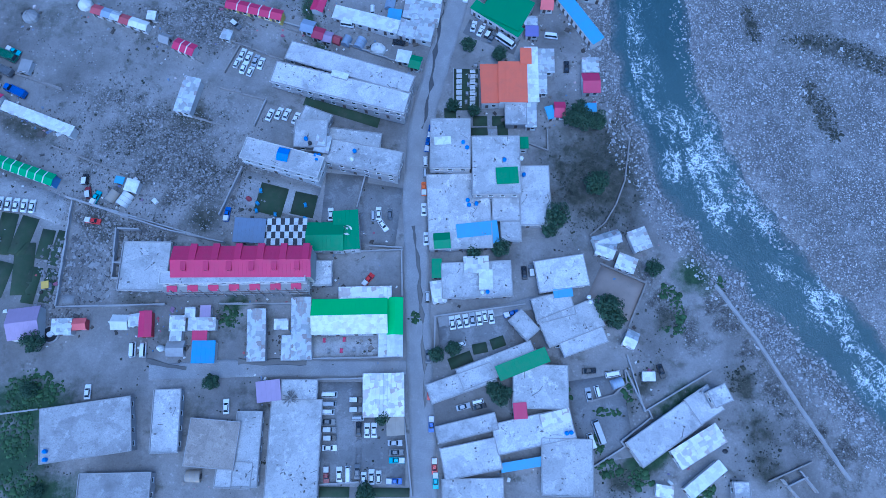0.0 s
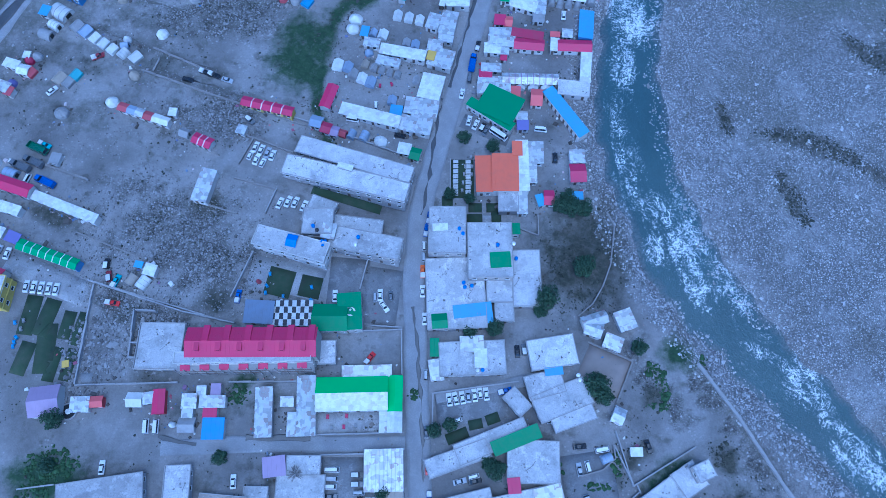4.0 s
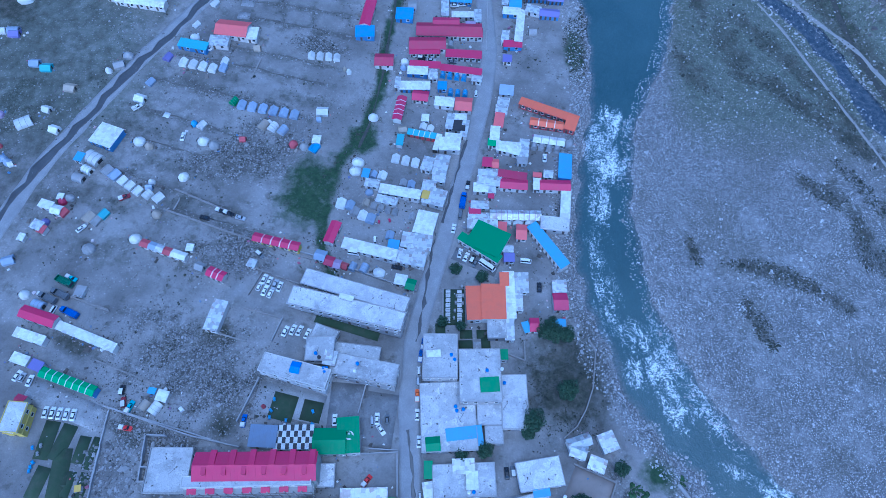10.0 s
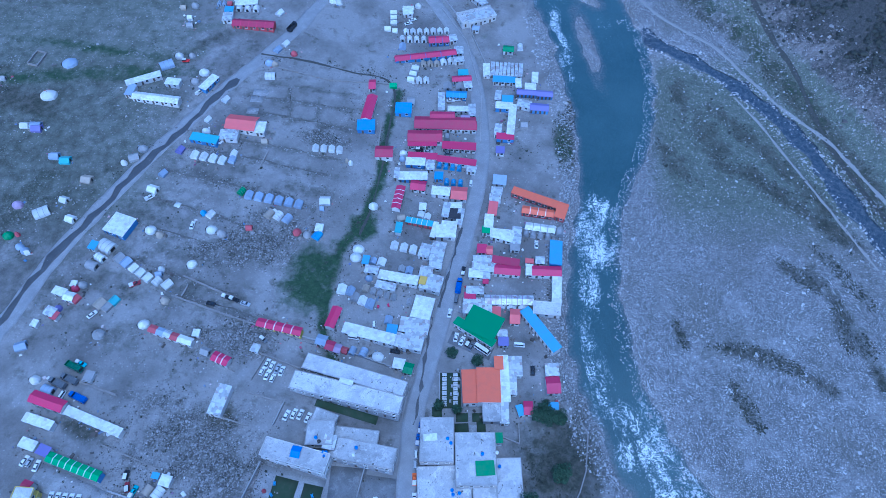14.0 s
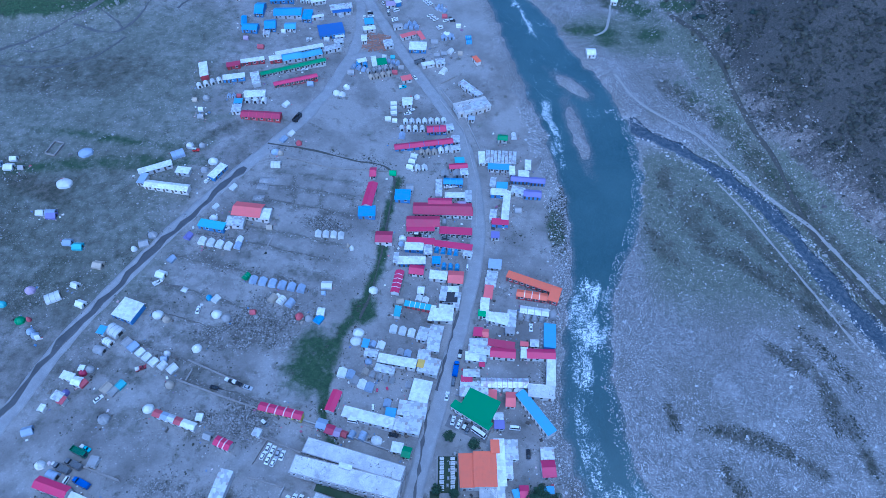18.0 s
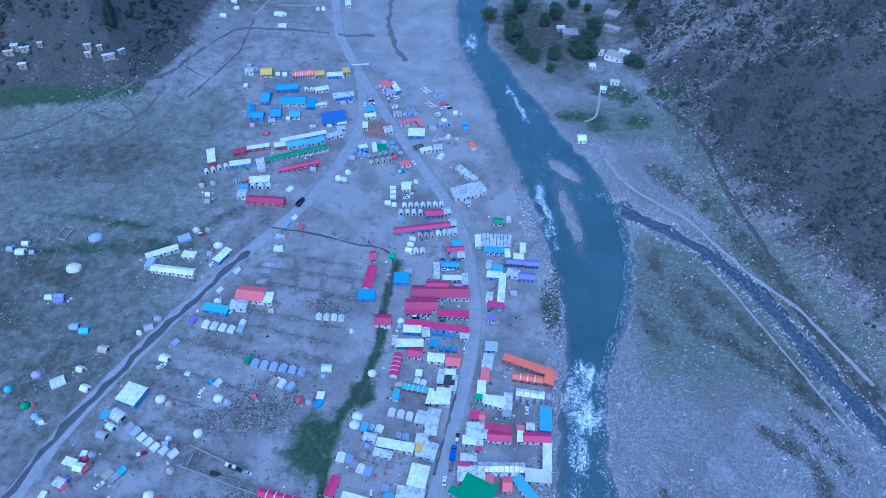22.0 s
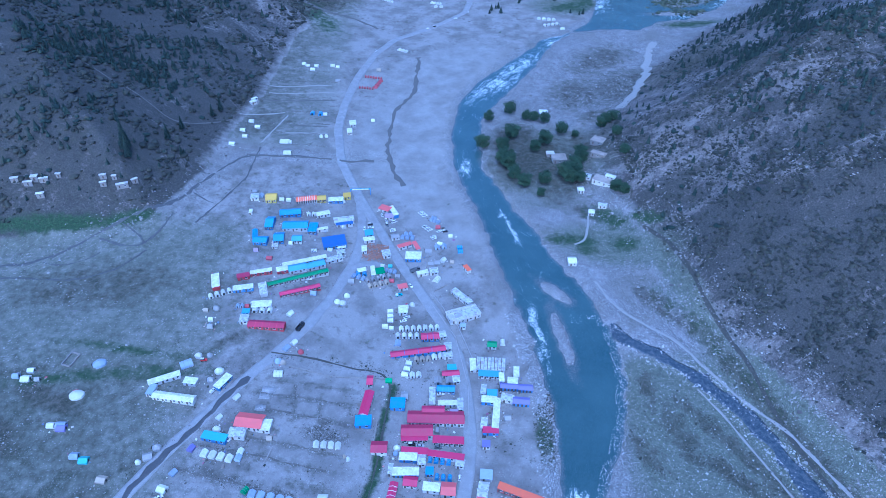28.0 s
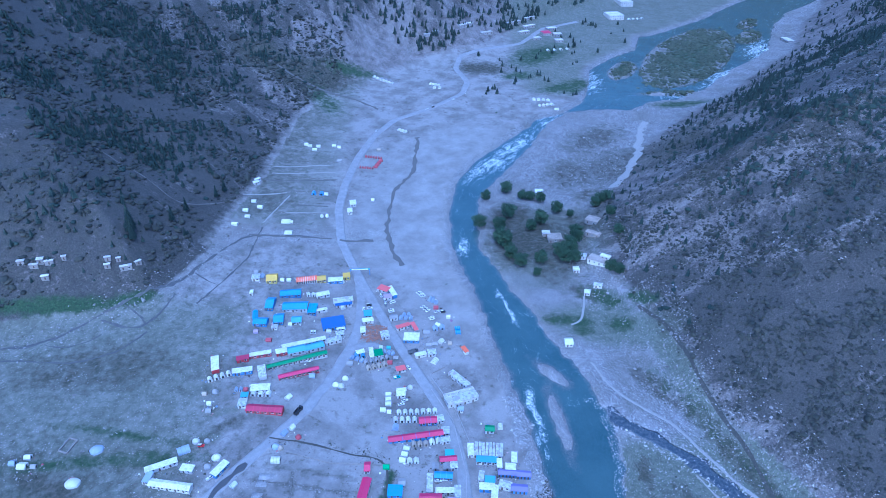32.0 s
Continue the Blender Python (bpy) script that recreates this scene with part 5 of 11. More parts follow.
tank(-42.9, 89.6, gz(-42.9, 89.6) + 6.5, "blue")
tank(-41.6, 88.2, gz(-41.6, 88.2) + 6.5, "black")
tank(-28.1, 86.5, gz(-28.1, 86.5) + 6.5, "blue")
tank(-28.8, 83.8, gz(-28.8, 83.8) + 6.5, "white")
shed(-58.5, 61.2, 8.9, 7.0, -2, h=3.4, roof=DULL, style="mono", rise=0.3, label="hall wing under a dull blue sheet roof", name="hall")
shed(-48.2, 61.2, 12.7, 7.7, 1, h=3.4, roof=WHITE, style="mono", rise=0.3, label="hall wing under a black and white chequered roof", name="hall")
shed(-36.1, 60.1, 10.8, 8.3, 1, h=4.2, roof=GREEN_DARK, wall=WALL_PALE, label="banquet hall under a deep green sheet roof", name="hall")
shed(-29.9, 62.2, 7.2, 11.7, 5, h=4.6, roof=GREEN_DARK, wall=WALL_PALE, style="mono", rise=0.5, label="entrance block with a green roof bearing a white crescent", name="hall")
slab(-53.7, 72.2, 8.5, 9.4, -12, LAWN, "trimmed hotel lawn", "lawn", name="lawn")
slab(-43.7, 71.1, 7.0, 7.4, -10, LAWN, "trimmed hotel lawn", "lawn", name="lawn")
slab(-51.7, 73.8, 24.3, 10.5, -11, PAVING, "pale paved hotel forecourt", lift=0.06)
slab(-31.6, 69.9, 13.0, 23.3, -3, YARD, "dusty hotel parking yard", lift=0.05)
slab(-20.8, 69.0, 12.6, 19.3, -6, YARD, "dusty roadside parking yard", lift=0.05)
table_set(-56.9, 74.7, 10)
table_set(-57.6, 70.7, 40)
table_set(-57.8, 68.3, 15)
table_set(-52.1, 67.4, 5)
table_set(-43.2, 70.8, 20)
table_set(-43.0, 66.6, 60)
car(-66.3, 66.8, 85, "pickup", "blue")
car(-35.4, 68.2, 93)
car(-20.8, 69.2, 92)
car(-19.3, 65.4, -54)
car(-17.3, 69.1, 92, "hatch", "grey")
car(-22.4, 68.5, 92, "mini", "silver")
car(-6.8, 71.0, 91)
car(-5.9, 61.7, 91)
car(-6.9, 77.8, 91, "pickup", "orange")
car(-6.7, 83.0, 91, "mini", "silver")
car(-6.6, 86.9, 91, "mini", "white")
car(-6.0, 92.4, 82, "pickup", "blue")
car(-5.1, 97.1, 82, "pickup", "blue")
tent(-60.3, 72.0, 10, 1.6, 1.4, CANVAS_RED, "dome")
fence([(-68.5, 66.3), (-62.8, 82.1)], 1.6)
fence([(-27.5, 70.7), (-25.2, 81.8)], 1.2)
fence([(-23.2, 58.8), (-13.1, 58.5)], 1.2)
shed(-58.2, 50.1, 39.4, 8.7, 1, h=9.8, roof=RED, wall=WALL, label="four-storey hotel under a crimson hipped sheet roof, partly unfinished", name="hotel", units=9, sides="s")
house(-60.5, 45.7, 41.0, 3.1, 2, 3, SCREED_PALE, WALL_PALE, label="unfinished concrete hotel front with a pale terrace", gap=2.6, name="hotel_wing")
house(-42.5, 46.0, 4.9, 2.4, 3, 3, SCREED_PALE, label="stair tower at the end of the red-roofed hotel", name="hotel_wing")
house(-36.5, 49.2, 5.2, 7.1, 2, 1, SCREED, label="low cement block beside the red-roofed hotel")
shed(-23.7, 43.6, 15.3, 3.2, 2, h=3.2, roof=ZINC, style="mono", rise=0.4, label="grey sheet-roofed shed behind a restaurant")
shed(-27.8, 36.3, 21.8, 10.0, 2, h=4.4, roof=GREEN_BRIGHT, roof2=WHITE, wall=WALL_PALE, rise=2.0, label="restaurant hall with a roof half bright green, half white", name="restaurant")
shed(-14.4, 28.3, 6.2, 4.1, -89, h=4.4, roof=WHITE, wall=WALL_PALE, label="restaurant wing under a white sheet roof", name="restaurant")
shed(-14.6, 36.8, 10.6, 4.2, -89, h=4.4, roof=GREEN_BRIGHT, wall=WALL_PALE, label="restaurant wing under a bright green sheet roof", name="restaurant")
shed(-17.9, 28.7, 7.0, 2.3, -88, h=3.0, roof=ZINC, style="mono", label="grey lean-to beside the restaurant yard")
shed(-41.8, 32.6, 17.9, 5.3, -86, h=3.0, roof=ZINC, label="long zinc-roofed cabin row with one blue patch")
shed(-45.7, 26.9, 6.8, 2.6, -88, h=2.6, roof=ZINC, style="mono", label="low patched zinc shed")
shed(-47.7, 33.7, 3.7, 2.6, 2, h=2.6, roof=ZINC, style="mono", label="small zinc store shed", units=1)
shed(-54.5, 30.3, 14.7, 4.8, -86, h=3.0, roof=ZINC, wall=WALL, label="long zinc-roofed cabin row with a red end")
slab(-25.9, 28.1, 27.2, 6.9, 3, PAVING, "paved restaurant yard", lift=0.05)
table_set(-35.4, 29.6, 0, "red")
table_set(-29.6, 30.0, 0, "red")
table_set(-30.3, 26.7, 0, "red")
table_set(-34.0, 26.4, 0, "white")
table_set(-26.7, 27.1, 0, "white")
car(-23.3, 48.2, 53, "pickup", "red")
car(-5.2, 43.5, 91, "mini", "white")
car(-4.7, 25.6, 91, "sedan", "grey")
fence([(-40.1, 55.9), (-13.1, 57.9)], 1.2)
fence([(-13.4, 57.9), (-12.8, 43.4)], 1.3)
fence([(-39.2, 24.1), (-12.5, 25.4)], 1.3)
fence([(-66.3, 39.4), (-45.5, 40.1)], 1.6)
fence([(-112.6, 37.3), (-81.6, 38.8)], 1.6)
fence([(-112.1, 70.0), (-83.3, 61.2)], 1.5)
fence([(-83.3, 61.2), (-66.4, 57.9)], 1.5)
fence([(-112.4, 56.8), (-112.7, 37.6)], 1.4)
house(-87.7, 49.5, 13.7, 14.1, 0, 1, SCREED, label="unfinished ground floor with bare block walls and rubble", parapet=0.6, name="building_shell")
fence([(-97.5, 46.0), (-86.8, 46.2), (-87.7, 53.9)], 2.4)
fence([(-86.9, 57.5), (-86.2, 50.9), (-97.5, 50.6)], 2.4)
slab(-110.5, 39.4, 4.5, 3.6, 1, PAVING, "cement pad beside a wall", lift=0.3)
shed(-119.6, 32.1, 8.6, 8.6, 8, h=3.4, roof=MAUVE, label="house under a mauve gabled sheet roof", name="house")
shed(-109.4, 31.4, 5.3, 4.2, 2, h=2.5, roof=ZINC, style="mono", label="grey sheet-roofed hut in the settlement")
shed(-104.7, 32.3, 3.4, 2.9, 4, h=2.4, roof=PINK, label="small salmon-roofed hut in the settlement", units=1, wall=WALL_RED)
tent(-94.0, 33.3, 0, 5.0, 4.2, CANVAS, "ridge")
shed(-89.1, 33.8, 3.6, 3.1, 10, h=2.4, roof=ZINC, style="mono", label="grey canvas-topped shelter in the settlement", units=1)
shed(-86.1, 32.7, 7.0, 3.2, -85, h=2.8, roof=RED, wall=WALL_RED, label="small red-roofed cabin in the settlement")
shed(-77.0, 33.1, 4.1, 4.0, 1, h=2.6, roof=ZINC, style="mono", label="patched zinc hut in the settlement", units=1)
shed(-73.8, 36.4, 2.5, 2.5, 2, h=2.4, roof=ZINC, style="mono", label="small zinc store in the settlement", units=1)
shed(-69.5, 36.8, 2.6, 3.0, 2, h=2.4, roof=MAUVE, style="mono", label="small hut with a faded mauve roof", units=1)
shed(-70.1, 33.1, 7.5, 3.2, 1, h=2.6, roof=ZINC, style="mono", label="zinc shed with stones on its roof")
shed(-70.5, 29.6, 3.8, 2.8, 1, h=2.5, roof=RED, style="mono", label="small red-roofed kiosk in the settlement", units=1)
shed(-69.0, 25.1, 6.2, 5.9, 1, h=2.6, roof=BLUE, style="mono", label="blue and white sheet-roofed stall")
shed(-77.3, 29.7, 2.9, 2.8, 1, h=2.3, roof=ZINC, style="mono", label="grey lean-to in the settlement", units=1)
tent(-77.5, 26.1, 0, 5.2, 4.4, CANVAS_GREY, "ridge")
tent(-81.9, 26.2, 0, 2.3, 1.9, CANVAS, "dome")
car(-89.7, 25.6, 95, "van", "white")
car(-86.7, 25.6, 94, "van", "white")
tree(-116.5, 27.0, 1.0, 1)
tree(-116.3, 13.5, 0.75, 0)
tree(-110.8, -13.6, 0.7, 0)
tree(-66.2, 16.8, 0.75, 0)
car(-100.8, 13.5, 93)
house(-98.9, 3.1, 24.6, 14.4, 9, 1, PAVING, label="broad flat-roofed cement house with a bare roof", parapet=0.15)
house(-77.4, 5.8, 7.2, 16.8, 3, 1, SCREED, label="narrow cement house with a patched roof")
house(-64.3, -0.2, 13.6, 12.5, -4, 1, SCREED_TAN, label="house with a flat tan mud roof", parapet=0.1)
house(-89.4, -12.3, 19.2, 7.7, 2, 1, PAVING, label="pale flat-roofed house with a railed roof edge")
tent(-69.3, -8.9, 0, 4.0, 3.4, CANVAS_TAN, "tunnel")
tank(-108.7, -2.8, gz(-108.7, -2.8) + 3.3, "blue")
tank(-108.4, -5.0, gz(-108.4, -5.0) + 3.3, "blue")
fence([(-124.6, 7.0), (-113.9, 8.5)], 0.7)
house(-54.7, -1.4, 6.7, 19.9, -0, 1, SCREED, label="narrow flat-roofed cement house with rubble on the roof")
house(-41.9, -1.4, 14.1, 27.1, 0, 1, SCREED, label="large flat-roofed cement building with stacked firewood on top", parapet=0.25)
house(-41.3, 15.0, 9.8, 5.2, 1, 1, SCREED, label="low annexe with a grey cement roof", parapet=0.2)
shed(-49.9, 14.5, 6.4, 5.4, 8, h=2.9, roof=MAUVE, wall=WALL, style="mono", label="shed under a pale pink patched roof")
house(-57.8, -8.4, 9.5, 6.7, -3, 1, SCREED, label="cement house with broken parapets")
slab(-29.8, 3.1, 12.9, 29.3, 1, YARD, "cement hotel car park", lift=0.05)
slab(-17.9, -1.9, 14.3, 18.9, 1, YARD, "cement hotel car park", lift=0.05)
slab(-30.7, -12.9, 8.7, 2.9, 0, LAWN, "small lawn beside a car park", "lawn", name="lawn")
slab(-16.5, -12.9, 14.3, 2.6, 0, LAWN, "small lawn beside a car park", "lawn", name="lawn")
shed(-17.3, 14.0, 11.5, 11.8, 2, h=3.2, roof=ZINC, style="mono", label="shed under a broad patchwork of zinc sheets")
shed(-13.7, 5.3, 4.6, 4.6, 4, h=2.6, roof=CANVAS_TAN, style="mono", label="tiled canopy beside a car park", units=1)
car(-33.1, 14.0, 1, "van", "white")
car(-33.3, 11.3, 1, "van", "silver")
car(-33.7, 9.1, 1, "van", "white")
car(-33.1, 6.3, 1, "sedan", "grey")
car(-32.6, 4.1, 1, "jeep", "grey")
car(-32.4, 1.8, 1, "jeep", "black")
car(-32.4, -0.9, 1)
car(-25.4, 12.6, 1, "jeep", "black")
car(-25.3, 9.9, 1, "jeep", "grey")
car(-24.7, 7.5, 1, "mini", "silver")
car(-24.3, 4.4, 92, "sedan", "black")
car(-21.9, 4.1, 92)
car(-19.9, 4.2, 92)
car(-13.8, 0.7, 1, "sedan", "silver")
car(-13.4, -1.9, 1, "sedan", "grey")
car(-13.1, -4.1, -179, "pickup", "teal")
car(-32.9, -8.2, -87, "pickup", "maroon")
car(-29.3, -8.1, 93)
car(-26.8, -8.0, 93, "van", "white")
car(-24.3, -7.3, 92, "sedan", "grey")
car(-22.4, -9.1, 92, "hatch", "white")
car(-20.2, -8.7, 92)
car(-18.2, -8.7, 92, "hatch", "white")
car(-13.8, -9.8, 0, "pickup", "blue")
car(-62.0, 10.1, 95)
car(-3.9, 15.2, -89, "pickup", "red")
car(-3.4, 6.1, -89, "pickup", "blue")
car(-2.3, -5.6, -89, "pickup", "red")
car(-1.9, -9.5, -89, "pickup", "teal")
tree(-17.5, 7.7, 0.70, 1)
tree(-21.7, -13.1, 0.90, 0)
fence([(-36.9, 17.9), (-35.4, -11.5)], 1.6)
fence([(-36.9, 18.2), (-23.7, 18.8)], 1.4)
fence([(-11.3, 7.6), (-8.7, -13.9)], 1.2)
fence([(-35.4, -10.9), (-23.7, -10.1)], 1.0)



house(1.2, 90.7, 12.0, 16.3, 0, 2, SCREED, label="roadside shop block with a bare grey roof")
house(4.2, 70.1, 19.0, 24.0, 3, 1, SCREED, label="roadside shops under a rubble-strewn cement roof", parapet=0.25)
house(15.5, 83.9, 14.5, 19.0, 1, 2, SCREED, label="flat-roofed cement house with patches of damp")
house(18.8, 71.1, 8.4, 7.6, 1, 1, SCREED_PALE, label="low pale cement house")
house(27.7, 75.5, 9.1, 19.2, 1, 1, SCREED_PALE, label="bright cement roof set at a slant beside a lawn")
house(20.2, 63.8, 5.8, 5.9, 1, 1, SCREED, label="small cement annexe in the settlement")
shed(18.8, 80.2, 6.3, 4.8, 4, h=7.2, roof=GREEN_DARK, style="mono", name="roof_hut", label="green sheet hut on a flat roof", units=1)
shed(-1.0, 60.2, 4.6, 4.6, 5, h=3.8, roof=GREEN_DARK, name="roof_hut", label="green gabled hut at the roadside", units=1)
shed(23.3, 92.2, 4.6, 3.4, 2, h=4.2, roof=GREEN_DARK, style="mono", name="roof_hut", label="small hut with a green sheet roof", units=1)
shed(9.9, 62.8, 12.2, 6.5, 7, h=3.6, roof=SKYBLUE, style="mono", label="shed with a sky-blue roof around a white panel")
shed(-1.2, 91.3, 4.6, 2.1, 4, h=6.8, roof=WHITE, style="mono", name="roof_hut", label="white sheet canopy on a roof", units=1)
tank(6.4, 89.2, gz(6.4, 89.2) + 6.5, "blue")
tank(5.2, 90.9, gz(5.2, 90.9) + 6.5, "blue")
tank(6.8, 73.3, gz(6.8, 73.3) + 3.4, "blue")
tank(7.2, 71.8, gz(7.2, 71.8) + 3.4, "blue")
tank(9.5, 72.3, gz(9.5, 72.3) + 3.4, "blue")
tank(23.3, 85.9, gz(23.3, 85.9) + 6.5, "white")
tank(18.0, 85.4, gz(18.0, 85.4) + 6.5, "blue")
tank(24.3, 81.9, gz(24.3, 81.9) + 3.4, "blue")
slab(10.6, 97.2, 5.3, 4.0, 3, LAWN, "sunken garden plot", "lawn", name="lawn")
slab(18.1, 97.9, 3.4, 5.2, 3, LAWN, "sunken garden plot", "lawn", name="lawn")
slab(14.9, 96.9, 3.0, 3.5, 1, PAVING, "cement garden path")
tree(46.6, 79.4, 1.22, 0)
tree(34.0, 68.7, 1.25, 2)
tree(32.2, 64.6, 0.8, 1)
tree(43.7, 100.6, 1.15, 0)
tree(48.2, 100.2, 0.95, 2)
tree(39.8, 101.6, 0.9, 1)
tree(16.8, 58.7, 0.9, 2)
tree(63.3, 52.6, 0.85, 1)
shed(49.5, 61.5, 8.1, 3.7, 18, h=3.0, roof=ZINC, rise=1.2, label="zinc pyramid-roofed cottage above the river")
shed(59.5, 61.5, 5.4, 6.2, 20, h=2.6, roof=ZINC, style="mono", label="zinc-roofed hut above the river")
fence([(32.5, 98.7), (32.4, 91.3), (25.9, 93.9)], 0.9, material=STONE)
fence([(56.2, 99.9), (58.5, 94.6), (56.3, 80.9), (53.2, 73.2), (49.7, 67.5), (44.7, 63.2)], 0.9, material=STONE, label="dry rubble wall round a bare garden")
shed(21.1, 112.9, 8.8, 13.8, 0, h=4.4, roof=ORANGE, style="mono", rise=0.5, wall=WALL_PALE, label="restaurant hall under a bright orange sheet roof", name="restaurant")
shed(13.7, 112.6, 5.3, 13.4, 2, h=3.8, roof=ORANGE, style="mono", rise=0.3, wall=WALL_PALE, label="restaurant veranda under a bright orange roof", name="restaurant")
shed(25.4, 122.0, 3.1, 5.2, 0, h=4.6, roof=ORANGE, style="mono", rise=0.2, label="orange-roofed kitchen block in the settlement", units=1)
shed(27.2, 115.8, 3.9, 18.7, 1, h=3.6, roof=WHITE, style="mono", label="white sheet-roofed kitchen wing")
shed(32.0, 121.3, 5.2, 7.9, 0, h=2.8, roof=ZINC, style="mono", label="pale patched sheet shed")
shed(30.7, 113.7, 2.8, 7.5, 0, h=2.6, roof=ZINC, style="mono", label="grey lean-to stores in the settlement")
house(22.1, 102.6, 6.5, 7.0, 1, 1, SCREED, label="small cement house with a stained roof")
shed(26.9, 102.4, 3.1, 8.0, 0, h=3.0, roof=ZINC, style="mono", label="zinc lean-to in the settlement")
shed(46.6, 119.8, 5.0, 4.7, 1, h=2.6, roof=ZINC, style="mono", label="grey rusted hut in the settlement", units=1)
shed(46.5, 113.5, 5.1, 6.6, 2, h=2.8, roof=RED, label="crimson-roofed hut above the river")
shed(36.3, 104.5, 3.1, 5.0, -0, h=2.4, roof=RED, label="small red hut in the settlement", units=1)
shed(33.3, 103.6, 2.2, 3.9, 17, h=2.2, roof=SKYBLUE, style="mono", label="small pale blue stall", units=1)
shed(45.2, 105.2, 5.2, 2.5, -0, h=2.4, roof=SKYBLUE, style="mono", label="pale blue sheet shed")
shed(27.5, 136.1, 3.9, 2.8, 0, h=2.5, roof=ZINC, style="mono", label="small pale hut in the settlement", units=1)
shed(27.8, 132.3, 3.8, 3.4, -0, h=2.5, roof=PURPLE, style="mono", label="small violet hut in the settlement", units=1)
slab(14.6, 131.7, 18.5, 5.8, -24, YARD, "cement parking yard", lift=0.05)
car(8.6, 135.0, 77)
car(11.0, 133.4, 67)
car(13.5, 132.4, 63, "jeep", "black")
car(14.7, 131.0, 62, "sedan", "grey")
car(19.2, 129.5, -37, "bus", "white")
car(34.4, 131.6, -6, "van", "white")
car(39.2, 120.5, 88, "sedan", "black")
table_set(7.3, 116.8, 0, "white")
table_set(9.7, 116.9, 0, "white")
table_set(6.9, 113.9, 0, "white")
table_set(9.5, 113.8, 0, "white")
table_set(6.5, 110.6, 0, "white")
table_set(9.2, 110.5, 0, "white")
table_set(6.2, 107.7, 0, "white")
table_set(9.3, 120.7, 0, "white")
tree(7.0, 127.4, 0.77, 0)
tree(16.9, 124.2, 0.77, 2)
tree(1.9, 105.6, 0.70, 1)
tree(8.7, 104.2, 0.64, 0)
tree(42.6, 104.8, 0.85, 1)
slab(10.8, 101.5, 4.7, 3.4, 1, LAWN, "small garden plot", "lawn", name="lawn")
slab(16.9, 101.6, 4.4, 3.4, 1, LAWN, "small garden plot", "lawn", name="lawn")
slab(1.1, 102.9, 3.8, 5.4, 2, LAWN, "small garden plot", "lawn", name="lawn")
fence([(-2.0, 101.4), (7.2, 99.7)], 1.0)
house(9.7, 48.6, 20.8, 10.6, 3, 1, SCREED, label="roadside house with rubble and bricks on a flat roof")
shed(9.5, 53.1, 7.2, 4.5, 3, h=3.7, roof=ZINC, style="mono", name="roof_hut", label="zinc sheet shelter on a flat roof")
shed(12.4, 48.5, 3.6, 5.6, 1, h=3.7, roof=WHITE, style="mono", name="roof_hut", label="pale sheet shelter on a flat roof", units=1)
shed(-2.5, 51.9, 2.5, 5.4, 1, h=2.6, roof=GREEN_DARK, style="mono", label="small green-roofed roadside stall", units=1)
shed(-1.9, 44.7, 3.8, 6.3, 10, h=2.6, roof=ZINC, style="mono", label="zinc-roofed roadside stall in the settlement")
tank(11.3, 44.6, gz(11.3, 44.6) + 3.4, "white")
tank(12.9, 44.7, gz(12.9, 44.7) + 3.4, "blue")
house(35.4, 50.8, 14.9, 9.4, 10, 1, SCREED_PALE, label="pale stepped cement house", parapet=0.15)
house(32.7, 40.6, 7.2, 11.5, -75, 1, SCREED, label="cement house with a stained roof", parapet=0.2)
house(37.9, 35.8, 17.6, 8.3, 22, 1, SCREED, label="wide cement house with damp patches", parapet=0.2)
house(40.9, 31.3, 13.5, 6.6, 20, 1, SCREED_PALE, label="pale flat-roofed house beside a lane", parapet=0.15)
shed(35.6, 44.7, 5.3, 2.1, 7, h=3.6, roof=SKYBLUE, style="mono", name="roof_hut", label="blue and white sheet on a roof", units=1)
tank(43.2, 43.4, gz(43.2, 43.4) + 3.4, "white")
tank(43.6, 41.9, gz(43.6, 41.9) + 3.4, "white")
slab(52.2, 45.6, 14.6, 12.6, -25, TAN_EARTH, "bare tan earth yard beside trees", "yard", lift=0.16, name="yard")
fence([(47.5, 54.7), (61.4, 48.5), (55.4, 35.2)], 0.8, 0.4, STONE, "low rubble wall round a tan yard")
tree(49.0, 40.6, 1.3, 2)
tree(51.2, 36.9, 0.95, 0)
shed(55.4, 31.2, 3.4, 4.7, -25, h=2.6, roof=ZINC, label="small zinc gabled hut")
shed(49.1, 58.5, 5.2, 4.6, -20, h=3.0, roof=ZINC, rise=1.2, label="zinc pyramid-roofed cottage in the settlement")
shed(55.1, 54.1, 5.5, 4.4, -22, h=2.6, roof=ZINC, style="mono", label="zinc shed above the river")
house(23.8, 35.1, 7.7, 4.8, -48, 1, SCREED, label="small grey cement house")
house(15.8, 23.1, 23.3, 6.0, 22, 1, SCREED, label="long cement house beside garden plots", parapet=0.2)
shed(23.2, 23.5, 15.4, 4.0, 22, h=3.8, roof=GREEN_DARK, style="mono", rise=0.3, label="long hall under a green sheet roof", name="hall")
slab(9.6, 33.8, 22.9, 10.0, 7, YARD, "walled cement car park", lift=0.05)
slab(10.8, 28.4, 4.5, 3.1, 12, LAWN, "small garden bed", "lawn", name="lawn")
slab(16.2, 30.2, 4.4, 3.2, 20, LAWN, "small garden bed", "lawn", name="lawn")
slab(5.0, 24.8, 7.2, 3.4, 22, LAWN, "small garden bed", "lawn", name="lawn")
car(2.4, 35.8, 99)
car(4.4, 36.2, 106)
car(6.6, 36.5, 100)
car(8.5, 37.0, 95, "sedan", "silver")
car(10.5, 37.3, 97)
car(12.2, 38.0, 97, "hatch", "white")
car(14.2, 37.8, 98)
car(20.2, 38.8, 16, "pickup", "blue")
car(24.4, 51.5, 94, "sedan", "black")
car(26.6, 52.1, 94, "jeep", "grey")
